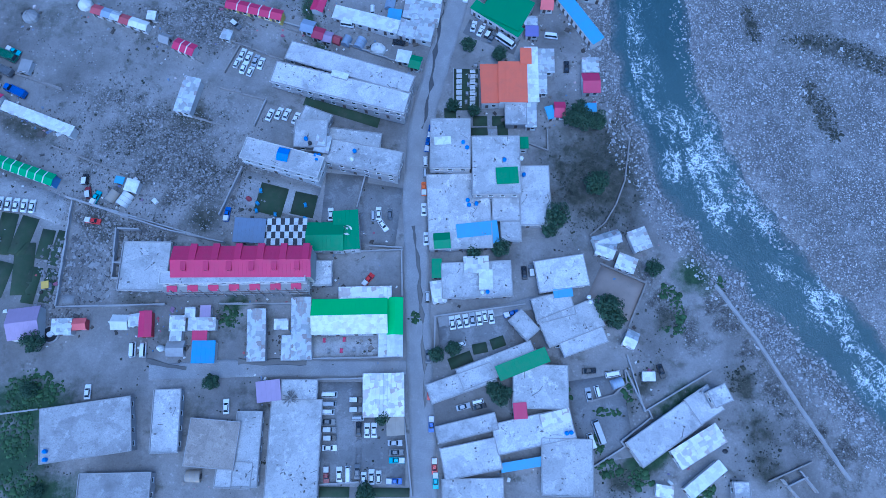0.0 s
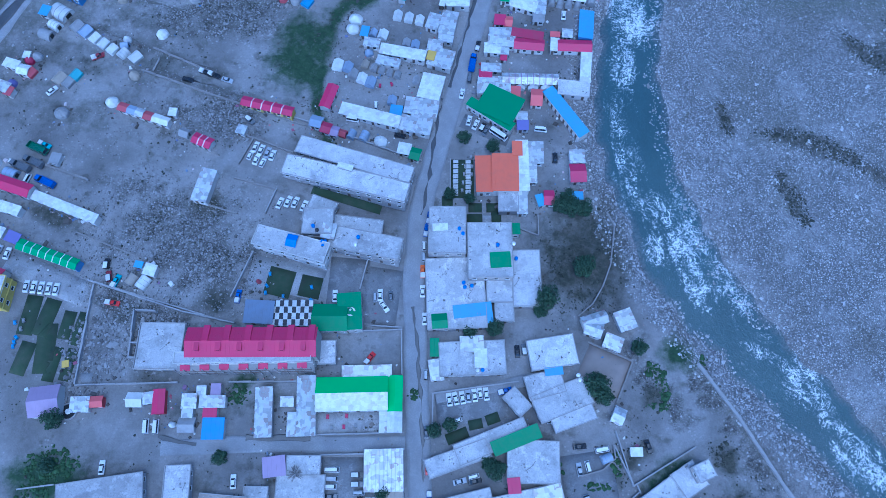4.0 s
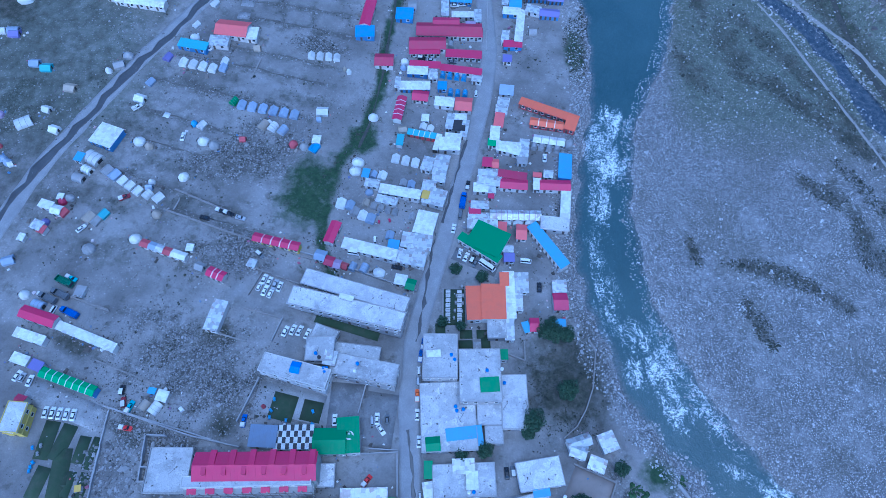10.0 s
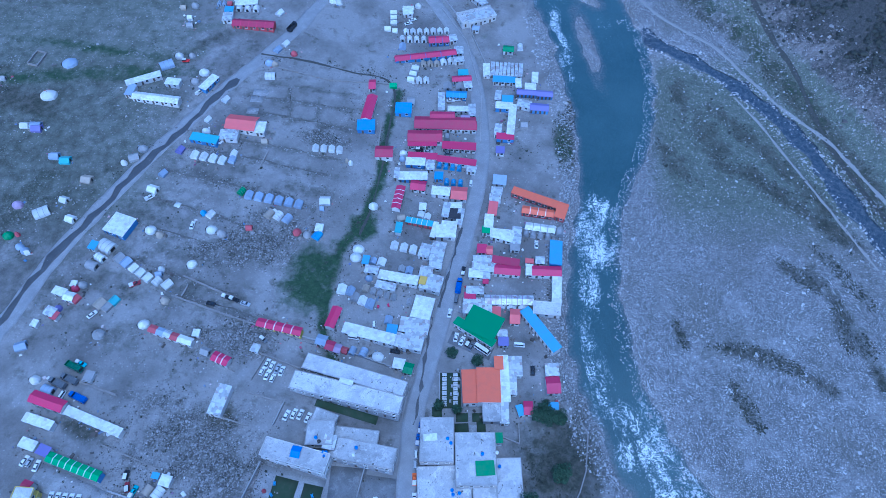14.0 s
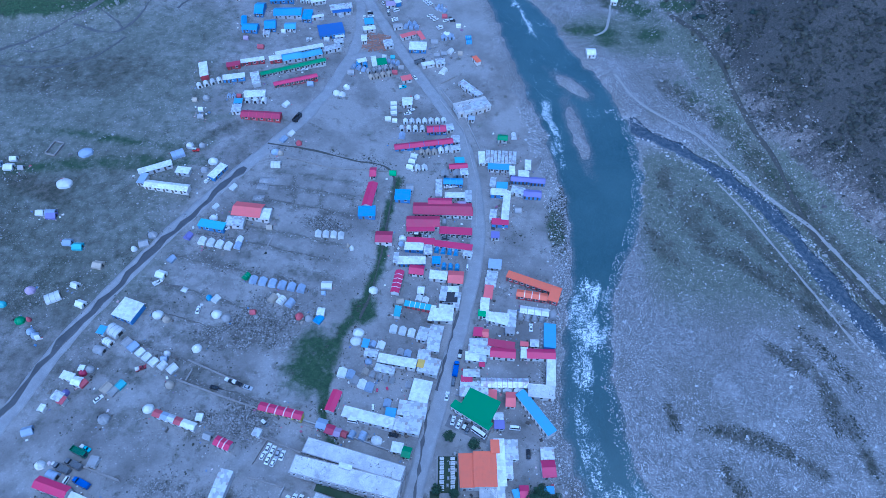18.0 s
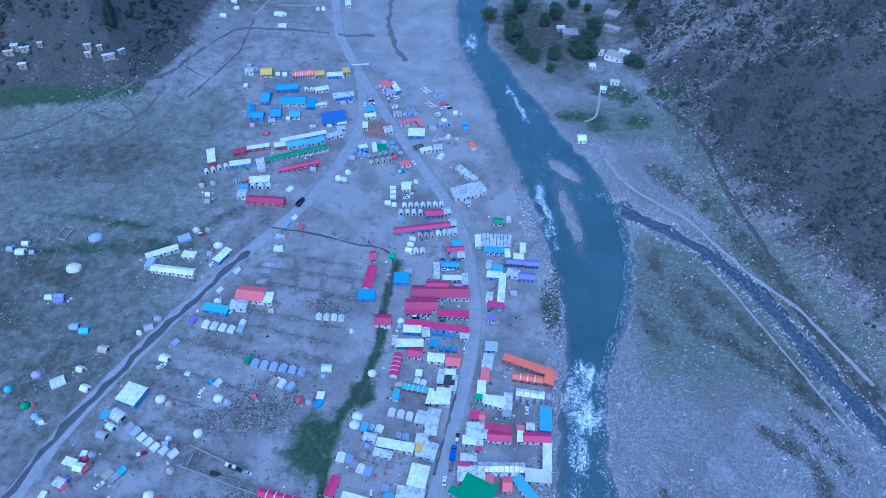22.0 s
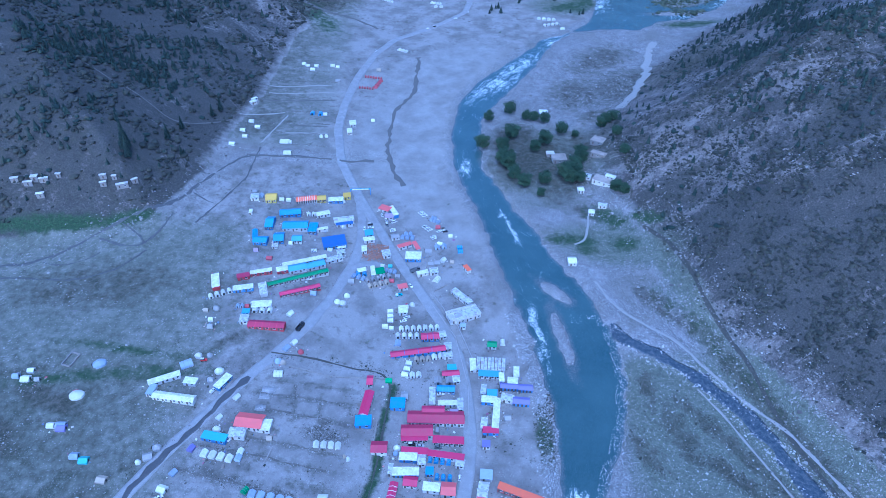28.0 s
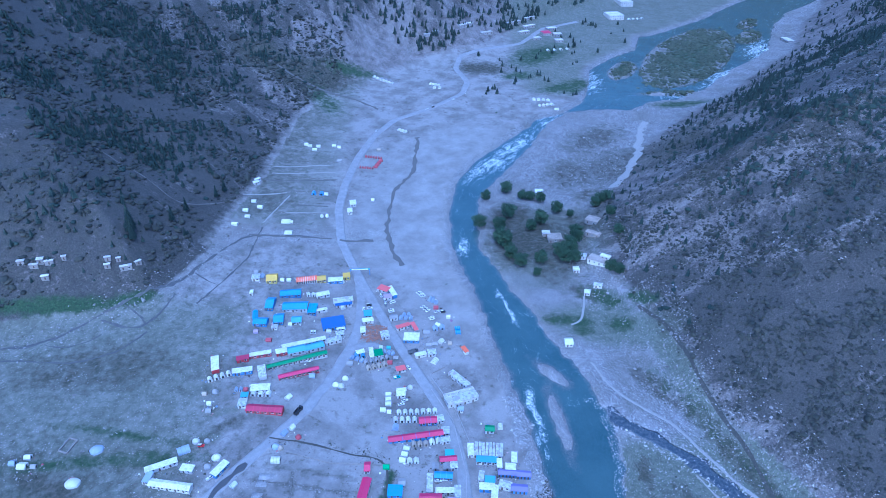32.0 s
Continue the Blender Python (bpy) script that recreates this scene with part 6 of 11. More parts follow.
car(32.4, 34.6, -76, "van", "white")
car(33.7, 30.4, -76, "mini", "silver")
car(-5.2, 43.5, 91, "mini", "white")
car(4.8, 29.3, 21, "mini", "white")
tree(-2.2, 26.1, 0.77, 1)
tree(2.7, 27.9, 0.77, 0)
tree(8.7, 57.3, 0.77, 2)
fence([(-2.6, 37.7), (24.6, 41.8)], 1.2)
fence([(-2.8, 37.7), (-2.8, 26.6)], 1.2)
house(5.2, 17.8, 19.6, 5.3, 20, 1, SCREED, label="flat-roofed roadside house with a fallen ladder on top", parapet=0.3)
house(6.9, 5.1, 17.3, 4.4, 14, 1, SCREED, label="roadside shops with goods stored on the roof", parapet=0.3)
house(8.1, -3.4, 16.1, 8.4, 12, 1, SCREED_PALE, label="pale cement house in the settlement", parapet=0.3)
house(26.2, 4.5, 22.6, 8.3, 13, 1, SCREED_PALE, label="long pale cement house with a parapet", parapet=0.3)
house(28.4, 17.1, 15.7, 12.2, -1, 1, SCREED, label="cement house with ducts and stains on its roof", parapet=0.3)
house(35.6, -5.3, 14.2, 15.2, -1, 1, SCREED, label="flat-roofed house with a pale parapet edge", parapet=0.35)
house(8.7, -12.4, 17.0, 6.8, 2, 1, SCREED, label="roadside house with a grey roof")
shed(32.5, 8.2, 8.3, 3.3, 14, h=3.8, roof=ZINC, style="mono", name="roof_hut", label="rust-streaked zinc shelter on a roof")
shed(22.3, 10.1, 3.4, 4.1, 5, h=4.0, roof=RED, style="mono", name="roof_hut", label="small red sheet hut on a roof", units=1)
shed(22.6, -4.8, 11.5, 2.1, 10, h=2.8, roof=SKYBLUE, style="mono", label="narrow sky-blue sheet roof over a veranda")
tank(35.5, 4.0, gz(35.5, 4.0) + 3.5, "blue")
tank(36.8, 4.2, gz(36.8, 4.2) + 3.5, "blue")
tree(16.8, 14.6, 1.05, 1)
tree(14.6, 16.6, 0.75, 0)
car(5.9, 11.2, 15, "sedan", "silver")
car(10.2, 12.7, 15, "mini", "white")
car(10.6, 11.3, 15, "sedan", "black")
car(30.6, -8.0, 10)
car(42.8, 15.1, 98, "sedan", "silver")
car(45.4, 16.1, 103, "mini", "white")
car(50.1, 21.1, 10, "van", "white")
car(43.2, 22.0, 5, "sedan", "black")
car(45.3, 4.5, 109, "bus", "silver")
car(43.2, 2.0, 109, "van", "white")
tent(51.2, 18.5, 20, 3.4, 2.9, CANVAS_BLUE, "tunnel")
slab(46.2, 8.3, 16.3, 23.9, 9, YARD, "dusty walled yard", lift=0.04)
fence([(42.4, 13.0), (49.9, 15.1), (54.0, 18.5), (53.6, 22.4)], 1.1, material=STONE)
fence([(42.4, -5.8), (52.6, 0.5), (51.6, 2.1), (58.8, 7.4)], 1.2)
fence([(53.9, 22.4), (59.0, 10.7)], 1.2)
house(63.4, 4.2, 7.7, 21.0, -56, 1, SCREED_PALE, label="pale flat-roofed house above the river", parapet=0.15)
house(75.4, 12.5, 7.8, 7.9, -58, 1, SCREED_PALE, label="pale cement house above the river", parapet=0.15)
house(78.9, 14.8, 4.6, 5.3, -66, 2, SCREED_PALE, label="small upper storey with a pale roof", parapet=0.15)
shed(72.9, 0.9, 5.5, 14.8, -59, h=3.0, roof=ZINC, style="mono", label="whitewashed zinc-roofed wing in the settlement")
shed(74.2, -8.1, 3.1, 12.5, -52, h=3.0, roof=WHITE, style="mono", label="long white-roofed hall in the settlement")
fence([(54.5, 26.8), (58.8, 10.5), (79.0, 22.3)], 1.2)
fence([(51.6, 1.9), (60.6, 8.8)], 1.2)
fence([(60.0, 10.9), (60.9, 8.4)], 1.2)
fence([(82.2, 48.1), (93.6, 31.0), (103.8, 12.9), (116.5, -8.0)], 1.0, 0.8, WALL, "grey concrete flood wall along the river bank", "flood_wall")
fence([(93.1, -8.5), (106.3, -2.9)], 1.0, material=STONE)
fence([(96.8, -7.8), (101.3, -13.5)], 1.6)
fence([(102.1, -5.4), (106.5, -11.4)], 1.6)
fence([(98.0, -9.8), (104.1, -7.1)], 1.6)
shed(60.2, 20.4, 3.3, 2.2, 1, h=2.2, roof=WHITE, style="mono", label="small white stall in the settlement", units=1)
car(64.4, 22.1, -73, "sedan", "black")
shed(62.8, -11.5, 4.5, 2.8, -9, h=2.6, roof=ZINC, style="mono", label="zinc-roofed hut in the settlement")
house(84.3, -10.9, 4.2, 4.1, 1, 1, SCREED, label="small cement house by the river wall")
tank(80.0, -0.4, gz(80.0, -0.4) + 3.4, "black")



shed(-62.7, 135.1, 18.6, 3.3, -14, h=2.6, roof=RED, wall=WALL_YELLOW, units=5, stripe=WHITE, label="row of five red-roofed cabins with yellow walls")
shed(-26.8, 134.0, 21.7, 4.3, -15, h=2.8, roof=WHITE, style="mono", label="long white sheet-roofed cabin row")
shed(-13.5, 131.6, 5.4, 5.6, -19, h=2.8, roof=ZINC, style="mono", label="zinc shop with scrap on the roof")
shed(-8.6, 132.6, 7.8, 9.2, -12, h=2.8, roof=ZINC, style="mono", label="zinc-roofed shop littered with scrap")
shed(-8.6, 138.3, 11.7, 6.2, -9, h=3.0, roof=ZINC, style="mono", label="broad patched zinc roof of roadside shops")
shed(-45.4, 130.3, 3.9, 4.0, -16, h=2.6, roof=CANVAS_BLUE, label="small blue-grey gabled hut", units=1)
shed(-41.9, 128.2, 3.3, 3.7, -17, h=2.4, roof=MAROON, label="small maroon gabled hut", units=1)
shed(-39.0, 127.1, 2.8, 3.4, -14, h=2.4, roof=MAUVE, label="small faded mauve hut", units=1)
tent(-36.4, 127.2, -20, 3.1, 2.7, CANVAS_RED, "ridge")
tent(-33.2, 127.0, 70, 3.3, 2.8, CANVAS_BLUE, "tunnel")
tent(-28.8, 126.6, 70, 3.8, 3.2, CANVAS_BLUE, "tunnel")
tent(-22.9, 125.2, -15, 5.1, 4.3, CANVAS, "dome")
shed(-14.3, 121.8, 4.2, 3.9, -11, h=2.5, roof=WHITE, style="mono", label="white sheet-roofed hut in the settlement", units=1)
shed(-10.4, 120.0, 3.3, 4.2, -15, h=2.6, roof=GREEN_DARK, label="green gabled hut at the roadside", units=1)
car(-33.1, 133.1, -10, "van", "white")
car(-25.1, 139.3, 92, "mini", "white")
car(-16.1, 127.9, -10, "sedan", "black")
car(-21.3, 116.6, -9)
car(-16.9, 115.3, -9, "sedan", "silver")
car(-65.8, 120.1, 74)
car(-63.8, 119.1, 74)
car(-61.5, 118.2, 74, "sedan", "silver")
car(-59.8, 117.3, 76)
car(-67.3, 116.9, 72, "hatch", "white")
car(-65.1, 115.4, 74)
car(-62.9, 114.3, 72, "hatch", "white")
car(-55.8, 99.8, 71)
car(-53.1, 100.5, 71)
car(-50.7, 100.3, 71)
car(-47.7, 99.2, 71)
car(-68.6, 130.1, -39, "jeep", "grey")
shed(-70.8, 125.7, 2.9, 3.0, -17, h=2.2, roof=ZINC, style="mono", label="crumpled zinc lean-to in the settlement", units=1)
slab(-33.5, 103.0, 24.6, 4.4, -15, LAWN, "dry walled garden strip", "lawn", name="lawn")
fence([(-73.5, 125.9), (-52.7, 118.6)], 1.0, material=STONE)
fence([(-71.0, 113.4), (-66.8, 123.2)], 1.0, material=STONE)
fence([(-53.6, 132.5), (-8.2, 118.3)], 1.0)
fence([(-60.3, 95.8), (-57.3, 104.8)], 1.2)
fence([(-72.0, 108.3), (-57.9, 104.8)], 0.9, material=STONE)
tent(-116.3, 134.9, -87, 0.3, 0.2, CANVAS, "dome")
shed(-112.0, 132.4, 3.0, 2.8, -18, h=2.30, roof=CANVAS_RED, label="stall under patched canvas in a row of huts")
shed(-109.0, 131.4, 3.0, 2.8, -18, h=2.42, roof=CANVAS_BLUE, label="stall under patched canvas in a row of huts")
shed(-106.0, 130.4, 3.0, 2.8, -18, h=2.54, roof=ZINC, label="stall under patched canvas in a row of huts")
shed(-103.1, 129.4, 3.0, 2.8, -18, h=2.30, roof=CANVAS_RED, label="stall under patched canvas in a row of huts")
shed(-100.1, 128.5, 3.0, 2.8, -18, h=2.42, roof=CANVAS, label="stall under patched canvas in a row of huts")
shed(-97.1, 127.5, 3.0, 2.8, -18, h=2.54, roof=CANVAS, label="stall under patched canvas in a row of huts")
shed(-83.4, 120.7, 6.8, 3.6, -23, h=2.4, roof=RED, stripe=WHITE, units=3, label="small red-roofed cabin with white strips")
tent(-90.3, 124.1, -20, 3.6, 3.1, CANVAS_GREY)
shed(-80.7, 103.9, 4.9, 11.4, -13, h=2.8, roof=ZINC, style="mono", label="long grey shed with a flaking sheet roof")
car(-95.2, 132.6, -24, "mini", "silver")
fence([(-81.1, 118.4), (-78.0, 116.5)], 0.8, material=STONE)
tent(-133.5, 130.5, -10, 5.2, 4.4, CANVAS_GREY, "dome")
fence([(-137.0, 111.1), (-120.1, 105.4)], 0.6, material=STONE)
fence([(-85.9, 99.7), (-69.4, 95.3)], 0.7, material=STONE)
shed(-143.6, 101.8, 14.0, 4.3, -18, h=3.0, roof=RED, label="hall under a crimson gabled sheet roof", name="hall")
shed(-125.2, 94.8, 24.1, 2.9, -21, h=2.6, roof=WHITE, style="mono", units=7, label="narrow white-roofed cabin row with a red and blue end")
shed(-144.9, 94.4, 11.6, 3.0, -17, h=2.6, roof=WHITE, style="mono", label="white sheet-roofed cabin row")
shed(-127.6, 78.4, 21.6, 3.2, -19, h=2.7, roof=GREEN, stripe=WHITE, units=8, wall=WALL_BLUE, label="row of green-roofed cabins with white strips")
shed(-139.8, 83.9, 4.4, 3.2, -21, h=2.6, roof=PURPLE, style="mono", label="small violet-roofed cabin in the settlement", units=1)
shed(-145.9, 86.0, 6.1, 3.2, -18, h=2.7, roof=WHITE, style="mono", label="white-roofed cabin row in the settlement", units=3)
tent(-145.9, 107.0, -20, 4.6, 3.9, CANVAS_BLUE, "tunnel")
tent(-152.2, 111.1, 0, 4.3, 3.7, CANVAS, "dome")
car(-138.6, 116.3, -24, "truck", "green")
car(-136.8, 118.0, -24, "pickup", "teal")
shed(-132.0, 112.4, 3.2, 4.0, -11, h=1.6, roof=CANVAS_GREY, style="mono", label="parked trailer under grey canvas", units=1, name="trailer")
car(-139.1, 111.4, 156, "truck", "grey")
car(-143.1, 109.7, 156, "truck", "grey")
car(-134.0, 104.3, 156, "truck", "blue")
car(-140.3, 105.5, 73, "mini", "white")
fence([(-139.6, 112.3), (-120.6, 105.9)], 0.7, material=STONE)
fence([(-120.9, 86.9), (-96.8, 78.0)], 0.7, material=STONE)
car(-146.4, 80.7, 68)
car(-144.6, 80.2, 73, "hatch", "silver")
car(-141.7, 79.1, 81)
car(-133.5, 68.3, 90)
car(-131.1, 68.1, 89)
car(-128.7, 67.9, 89)
car(-126.3, 67.7, 89)
car(-123.9, 67.5, 89)
car(-109.3, 76.3, 91, "jeep", "black")
car(-107.9, 72.1, 104, "jeep", "maroon")
car(-105.5, 70.6, 69, "pickup", "teal")
tent(-100.7, 71.2, 60, 3.6, 3.1, CANVAS_TAN, "tunnel")
tent(-97.0, 70.4, 60, 4.4, 3.7, CANVAS, "tunnel")
shed(-94.6, 74.2, 3.6, 3.4, -14, h=2.4, roof=WHITE, style="mono", label="pale sheet hut with a blue side", units=1)
shed(-98.5, 75.9, 2.3, 1.7, -11, h=2.2, roof=SKYBLUE, style="mono", label="small blue and white hut", units=1)
car(-105.4, 63.4, -9, "pickup", "red")
slab(-128.0, 71.2, 29.8, 8.4, -21, PAVING, "pale paved hotel car park", lift=0.05)
slab(-130.9, 59.1, 5.1, 12.8, -6, LAWN, "hotel lawn plot", "lawn", name="lawn")
slab(-125.5, 58.4, 5.1, 12.2, -14, LAWN, "hotel lawn plot", "lawn", name="lawn")
slab(-118.8, 56.1, 3.9, 9.1, -8, LAWN, "play garden lawn", "lawn", name="lawn")
slab(-115.1, 55.1, 2.8, 10.7, -12, LAWN, "play garden lawn", "lawn", name="lawn")
slab(-124.2, 48.6, 5.9, 15.7, 2, LAWN, "hotel lawn plot", "lawn", name="lawn")
slab(-121.1, 43.8, 3.7, 10.9, -8, LAWN, "play garden lawn", "lawn", name="lawn")
slab(-116.1, 43.7, 3.5, 10.2, -9, LAWN, "play garden lawn", "lawn", name="lawn")
slab(-130.4, 45.4, 4.7, 10.4, -13, LAWN, "hotel lawn plot", "lawn", name="lawn")
house(-140.4, 65.0, 6.2, 9.7, -4, 2, SCREED_PALE, label="hotel block with a pale roof beside lawns", wall=WALL_YELLOW)
shed(-141.1, 71.3, 3.1, 3.0, -17, h=4.0, roof=MAROON, label="brown gabled roof beside a car park", units=1)
table_set(-134.7, 56.4, 20)
table_set(-133.7, 50.2, 20)
table_set(-133.3, 51.7, 50)
table_set(-133.8, 48.9, 10)
table_set(-132.1, 57.1, 20, "white")
table_set(-132.5, 54.4, 20, "white")
fence([(-112.2, 69.4), (-112.9, 46.0)], 1.3)
fence([(-114.4, 70.7), (-70.5, 58.6)], 1.3)
fence([(-97.9, 61.0), (-97.3, 46.3)], 2.2)
fence([(-97.6, 61.1), (-91.1, 60.9)], 2.2)
fence([(-85.3, 58.2), (-86.1, 46.5)], 2.2)
shed(-116.0, 43.5, 1.6, 1.6, 10, h=2.2, roof=YELLOW, style="mono", units=1, label="yellow play house with a slide", name="play_house")



shed(29.5, 183.6, 9.4, 4.4, -18, h=2.6, roof=WHITE, style="mono", label="white sheet-roofed cabin with green eaves")
shed(35.6, 181.8, 3.9, 4.9, -8, h=2.4, roof=ZINC, style="mono", label="small grey zinc cabin", units=1)
tent(40.1, 185.6, 80, 2.9, 2.4, CANVAS_GREY, "tunnel")
tent(43.3, 185.0, 80, 2.9, 2.4, CANVAS_GREY, "tunnel")
tent(46.5, 184.4, 80, 2.9, 2.4, CANVAS_GREY, "tunnel")
tent(49.8, 183.8, 80, 2.9, 2.4, CANVAS_GREY, "tunnel")
tent(54.9, 185.7, 90, 3.4, 2.9, CANVAS_GREY, "tunnel")
shed(34.9, 177.9, 4.0, 3.9, -6, h=2.2, roof=CANVAS_GREY, style="mono", label="low grey canvas-roofed hut", units=1)
car(44.6, 179.9, 85)
shed(20.2, 176.7, 3.8, 4.2, -5, h=2.4, roof=RED, style="mono", label="small stall with red and white sheets", units=1)
shed(23.5, 176.2, 2.4, 4.2, -4, h=2.2, roof=PINK, label="small red gabled stall", units=1)
shed(52.5, 174.1, 12.3, 5.0, 84, h=2.8, roof=SKYBLUE, wall=WALL_BLUE, style="mono", label="cabin row under a bright blue sheet roof")
shed(30.4, 170.1, 11.6, 3.3, -10, h=2.8, roof=MAROON, style="mono", label="cabin row under a maroon sheet roof")
shed(30.9, 165.8, 10.8, 4.6, -5, h=2.7, roof=RED, label="cabin row under a crimson gabled roof")
shed(20.4, 171.1, 8.0, 3.3, 1, h=2.8, roof=ZINC, style="mono", label="patched zinc-roofed roadside shop")
shed(20.6, 167.2, 9.7, 4.2, -4, h=2.8, roof=ZINC, style="mono", label="zinc-roofed roadside shop with weights on top")
shed(17.2, 164.1, 5.7, 3.9, -4, h=2.6, roof=WHITE, style="mono", label="white sheet-roofed roadside stall")
shed(21.7, 163.4, 3.0, 3.4, -3, h=2.4, roof=ZINC, style="mono", label="small grey stall in the settlement", units=1)
shed(21.4, 160.6, 2.0, 2.3, -5, h=2.0, roof=RED, style="mono", label="tiny red stall in the settlement", units=1)
shed(47.8, 165.0, 12.2, 4.6, -2, h=2.7, roof=RED, label="cabin row under a crimson gabled roof")
shed(40.4, 165.6, 2.7, 5.0, -5, h=2.7, roof=WHITE, style="mono", label="white end cabin of a red row", units=1)
shed(45.4, 170.6, 3.5, 3.3, -6, h=2.3, roof=ZINC, style="mono", label="small zinc hut in a yard", units=1)
shed(40.8, 170.3, 3.2, 1.9, -4, h=2.2, roof=PINK, style="mono", label="small salmon-roofed shelter in the settlement", units=1)
shed(51.4, 155.8, 12.8, 3.5, 84, h=2.7, roof=WHITE, style="mono", label="narrow cabin row under a white sheet roof")
shed(16.7, 155.8, 7.0, 3.1, -3, h=2.6, roof=ZINC, style="mono", label="grey sheet-roofed roadside shop")
shed(14.6, 153.2, 4.4, 2.7, -1, h=2.6, roof=RED, style="mono", label="crimson sheet over a roadside shop", units=1)
shed(16.1, 150.5, 8.3, 2.8, -0, h=2.6, roof=ZINC, style="mono", label="grey sheet-roofed roadside shop")
shed(31.0, 151.2, 20.2, 4.2, -1, h=2.6, roof=ZINC, stripe=MAUVE, units=9, label="long zinc-roofed cabin row with a faded red ridge")
tent(27.4, 149.9, 86, 4.2, 3.5, CANVAS, "ridge")
tent(32.1, 149.6, 86, 4.2, 3.5, CANVAS, "ridge")
tent(36.8, 149.3, 86, 4.2, 3.5, CANVAS, "ridge")
house(46.5, 146.8, 10.8, 5.4, -5, 1, SCREED_PALE, WALL_PALE, label="white-walled bathhouse with a flat pale roof")
shed(19.6, 139.7, 14.1, 11.4, -28, h=4.0, roof=GREEN_DARK, wall=WALL_PALE, style="mono", rise=0.4, label="restaurant under a deep green sheet roof", name="restaurant")
shed(16.2, 136.1, 18.7, 3.2, -35, h=3.6, roof=GREEN_DARK, wall=WALL_PALE, style="mono", rise=0.2, label="slanting green-roofed front of a restaurant", name="restaurant")
shed(17.5, 146.6, 11.8, 4.0, -2, h=3.6, roof=ZINC, style="mono", label="pale zinc kitchen roof behind a restaurant")
shed(43.2, 137.2, 22.1, 3.9, -57, h=3.2, roof=SKYBLUE, style="mono", rise=0.5, wall=WALL_PALE, units=9, label="long hall under a sky-blue sheet roof", name="hall")
shed(33.1, 143.6, 3.8, 6.5, -4, h=2.4, roof=PINK, label="pair of small salmon-roofed huts", units=1)
shed(25.5, 145.7, 3.1, 4.4, -5, h=2.4, roof=PINK, style="mono", label="small salmon and white stall", units=1)
shed(25.6, 142.2, 1.7, 2.8, -0, h=2.2, roof=WHITE, style="mono", label="tiny white stall in the settlement", units=1)
car(11.9, 166.4, 81, "pickup", "black")
car(9.9, 158.7, 81, "truck", "blue")
car(8.8, 152.5, 83, "van", "grey")
car(6.0, 146.0, 80)
shed(-41.7, 140.6, 9.4, 3.7, 74, h=2.7, roof=RED, label="cabin under a crimson gabled roof")
tent(-39.6, 154.7, 80, 4.2, 3.6, CANVAS)
tent(-35.9, 154.1, 75, 3.8, 3.2, CANVAS_BLUE)
tent(-33.9, 151.4, 75, 3.7, 3.1, CANVAS_GREY)
tent(-30.7, 149.9, 75, 3.8, 3.2, CANVAS)
tent(-27.4, 148.6, 75, 4.0, 3.4, CANVAS_BLUE)
tent(-29.7, 155.7, 75, 2.9, 2.5, CANVAS_TAN)
tent(-26.5, 154.6, 76, 2.6, 2.2, CANVAS_GREY)
tent(-23.6, 153.9, 76, 2.6, 2.2, CANVAS_GREY)
tent(-20.7, 153.2, 76, 2.6, 2.2, CANVAS_GREY)
tent(-17.8, 152.4, 76, 2.6, 2.2, CANVAS_GREY)
tent(-34.1, 175.1, -15, 5.5, 4.7, CANVAS, "dome")
tent(-35.0, 170.9, -10, 5.2, 4.4, CANVAS, "dome")
shed(-30.3, 168.9, 2.6, 3.9, -10, h=2.3, roof=SKYBLUE, style="mono", label="small pale blue hut", units=1)
tent(-27.3, 169.4, 75, 3.0, 2.5, CANVAS_BLUE)
tent(-23.7, 169.0, 75, 3.9, 3.4, CANVAS)
shed(-27.5, 164.2, 5.6, 3.3, -10, h=2.5, roof=ZINC, style="mono", label="patched zinc hut in the settlement")
shed(-16.0, 160.9, 16.9, 4.0, -11, h=2.7, roof=WHITE, style="mono", label="long pale sheet-roofed cabin row")
shed(-21.2, 156.7, 8.4, 3.1, -13, h=2.6, roof=ZINC, style="mono", label="grey zinc shed in the settlement")
shed(-4.2, 164.1, 5.2, 4.9, -10, h=2.8, roof=ZINC, style="mono", label="pale zinc shop in the settlement")
shed(-1.9, 159.0, 8.9, 7.3, -15, h=2.9, roof=ZINC, style="mono", label="broad patched zinc shop with one yellow sheet")
shed(-5.5, 159.7, 2.6, 3.5, -13, h=3.2, roof=YELLOW, style="mono", label="yellow sheet laid over a shop roof", units=1, rise=0.1)
tent(-18.5, 177.9, 80, 3.7, 3.1, CANVAS)
tent(-14.3, 177.2, 80, 3.7, 3.1, CANVAS)
tent(-10.2, 176.4, 80, 3.7, 3.1, CANVAS)
shed(-4.9, 174.9, 4.4, 6.3, -16, h=2.7, roof=ZINC, style="mono", label="zinc shop with red boards below")
shed(0.7, 174.3, 5.6, 9.7, -12, h=2.9, roof=ZINC, style="mono", label="patchwork zinc roof over roadside shops")
shed(-0.1, 168.6, 5.2, 4.7, -8, h=2.7, roof=ZINC, style="mono", label="low zinc lean-to shop", units=1)
shed(-5.3, 146.8, 7.8, 10.1, -13, h=3.0, roof=WHITE, style="mono", rise=0.2, label="whitewashed roadside shop with coloured rags on top")
tent(-28.6, 160.9, 0, 3.5, 3.0, CANVAS_BLUE, "dome")
tent(-19.4, 141.5, 80, 3.5, 3.0, CANVAS_BLUE)
shed(-17.7, 136.4, 4.0, 4.3, -8, h=2.4, roof=SKYBLUE, style="mono", label="pale blue lean-to beside shops", units=1)
tent(-14.9, 166.1, 80, 3.3, 2.8, CANVAS_GREY)
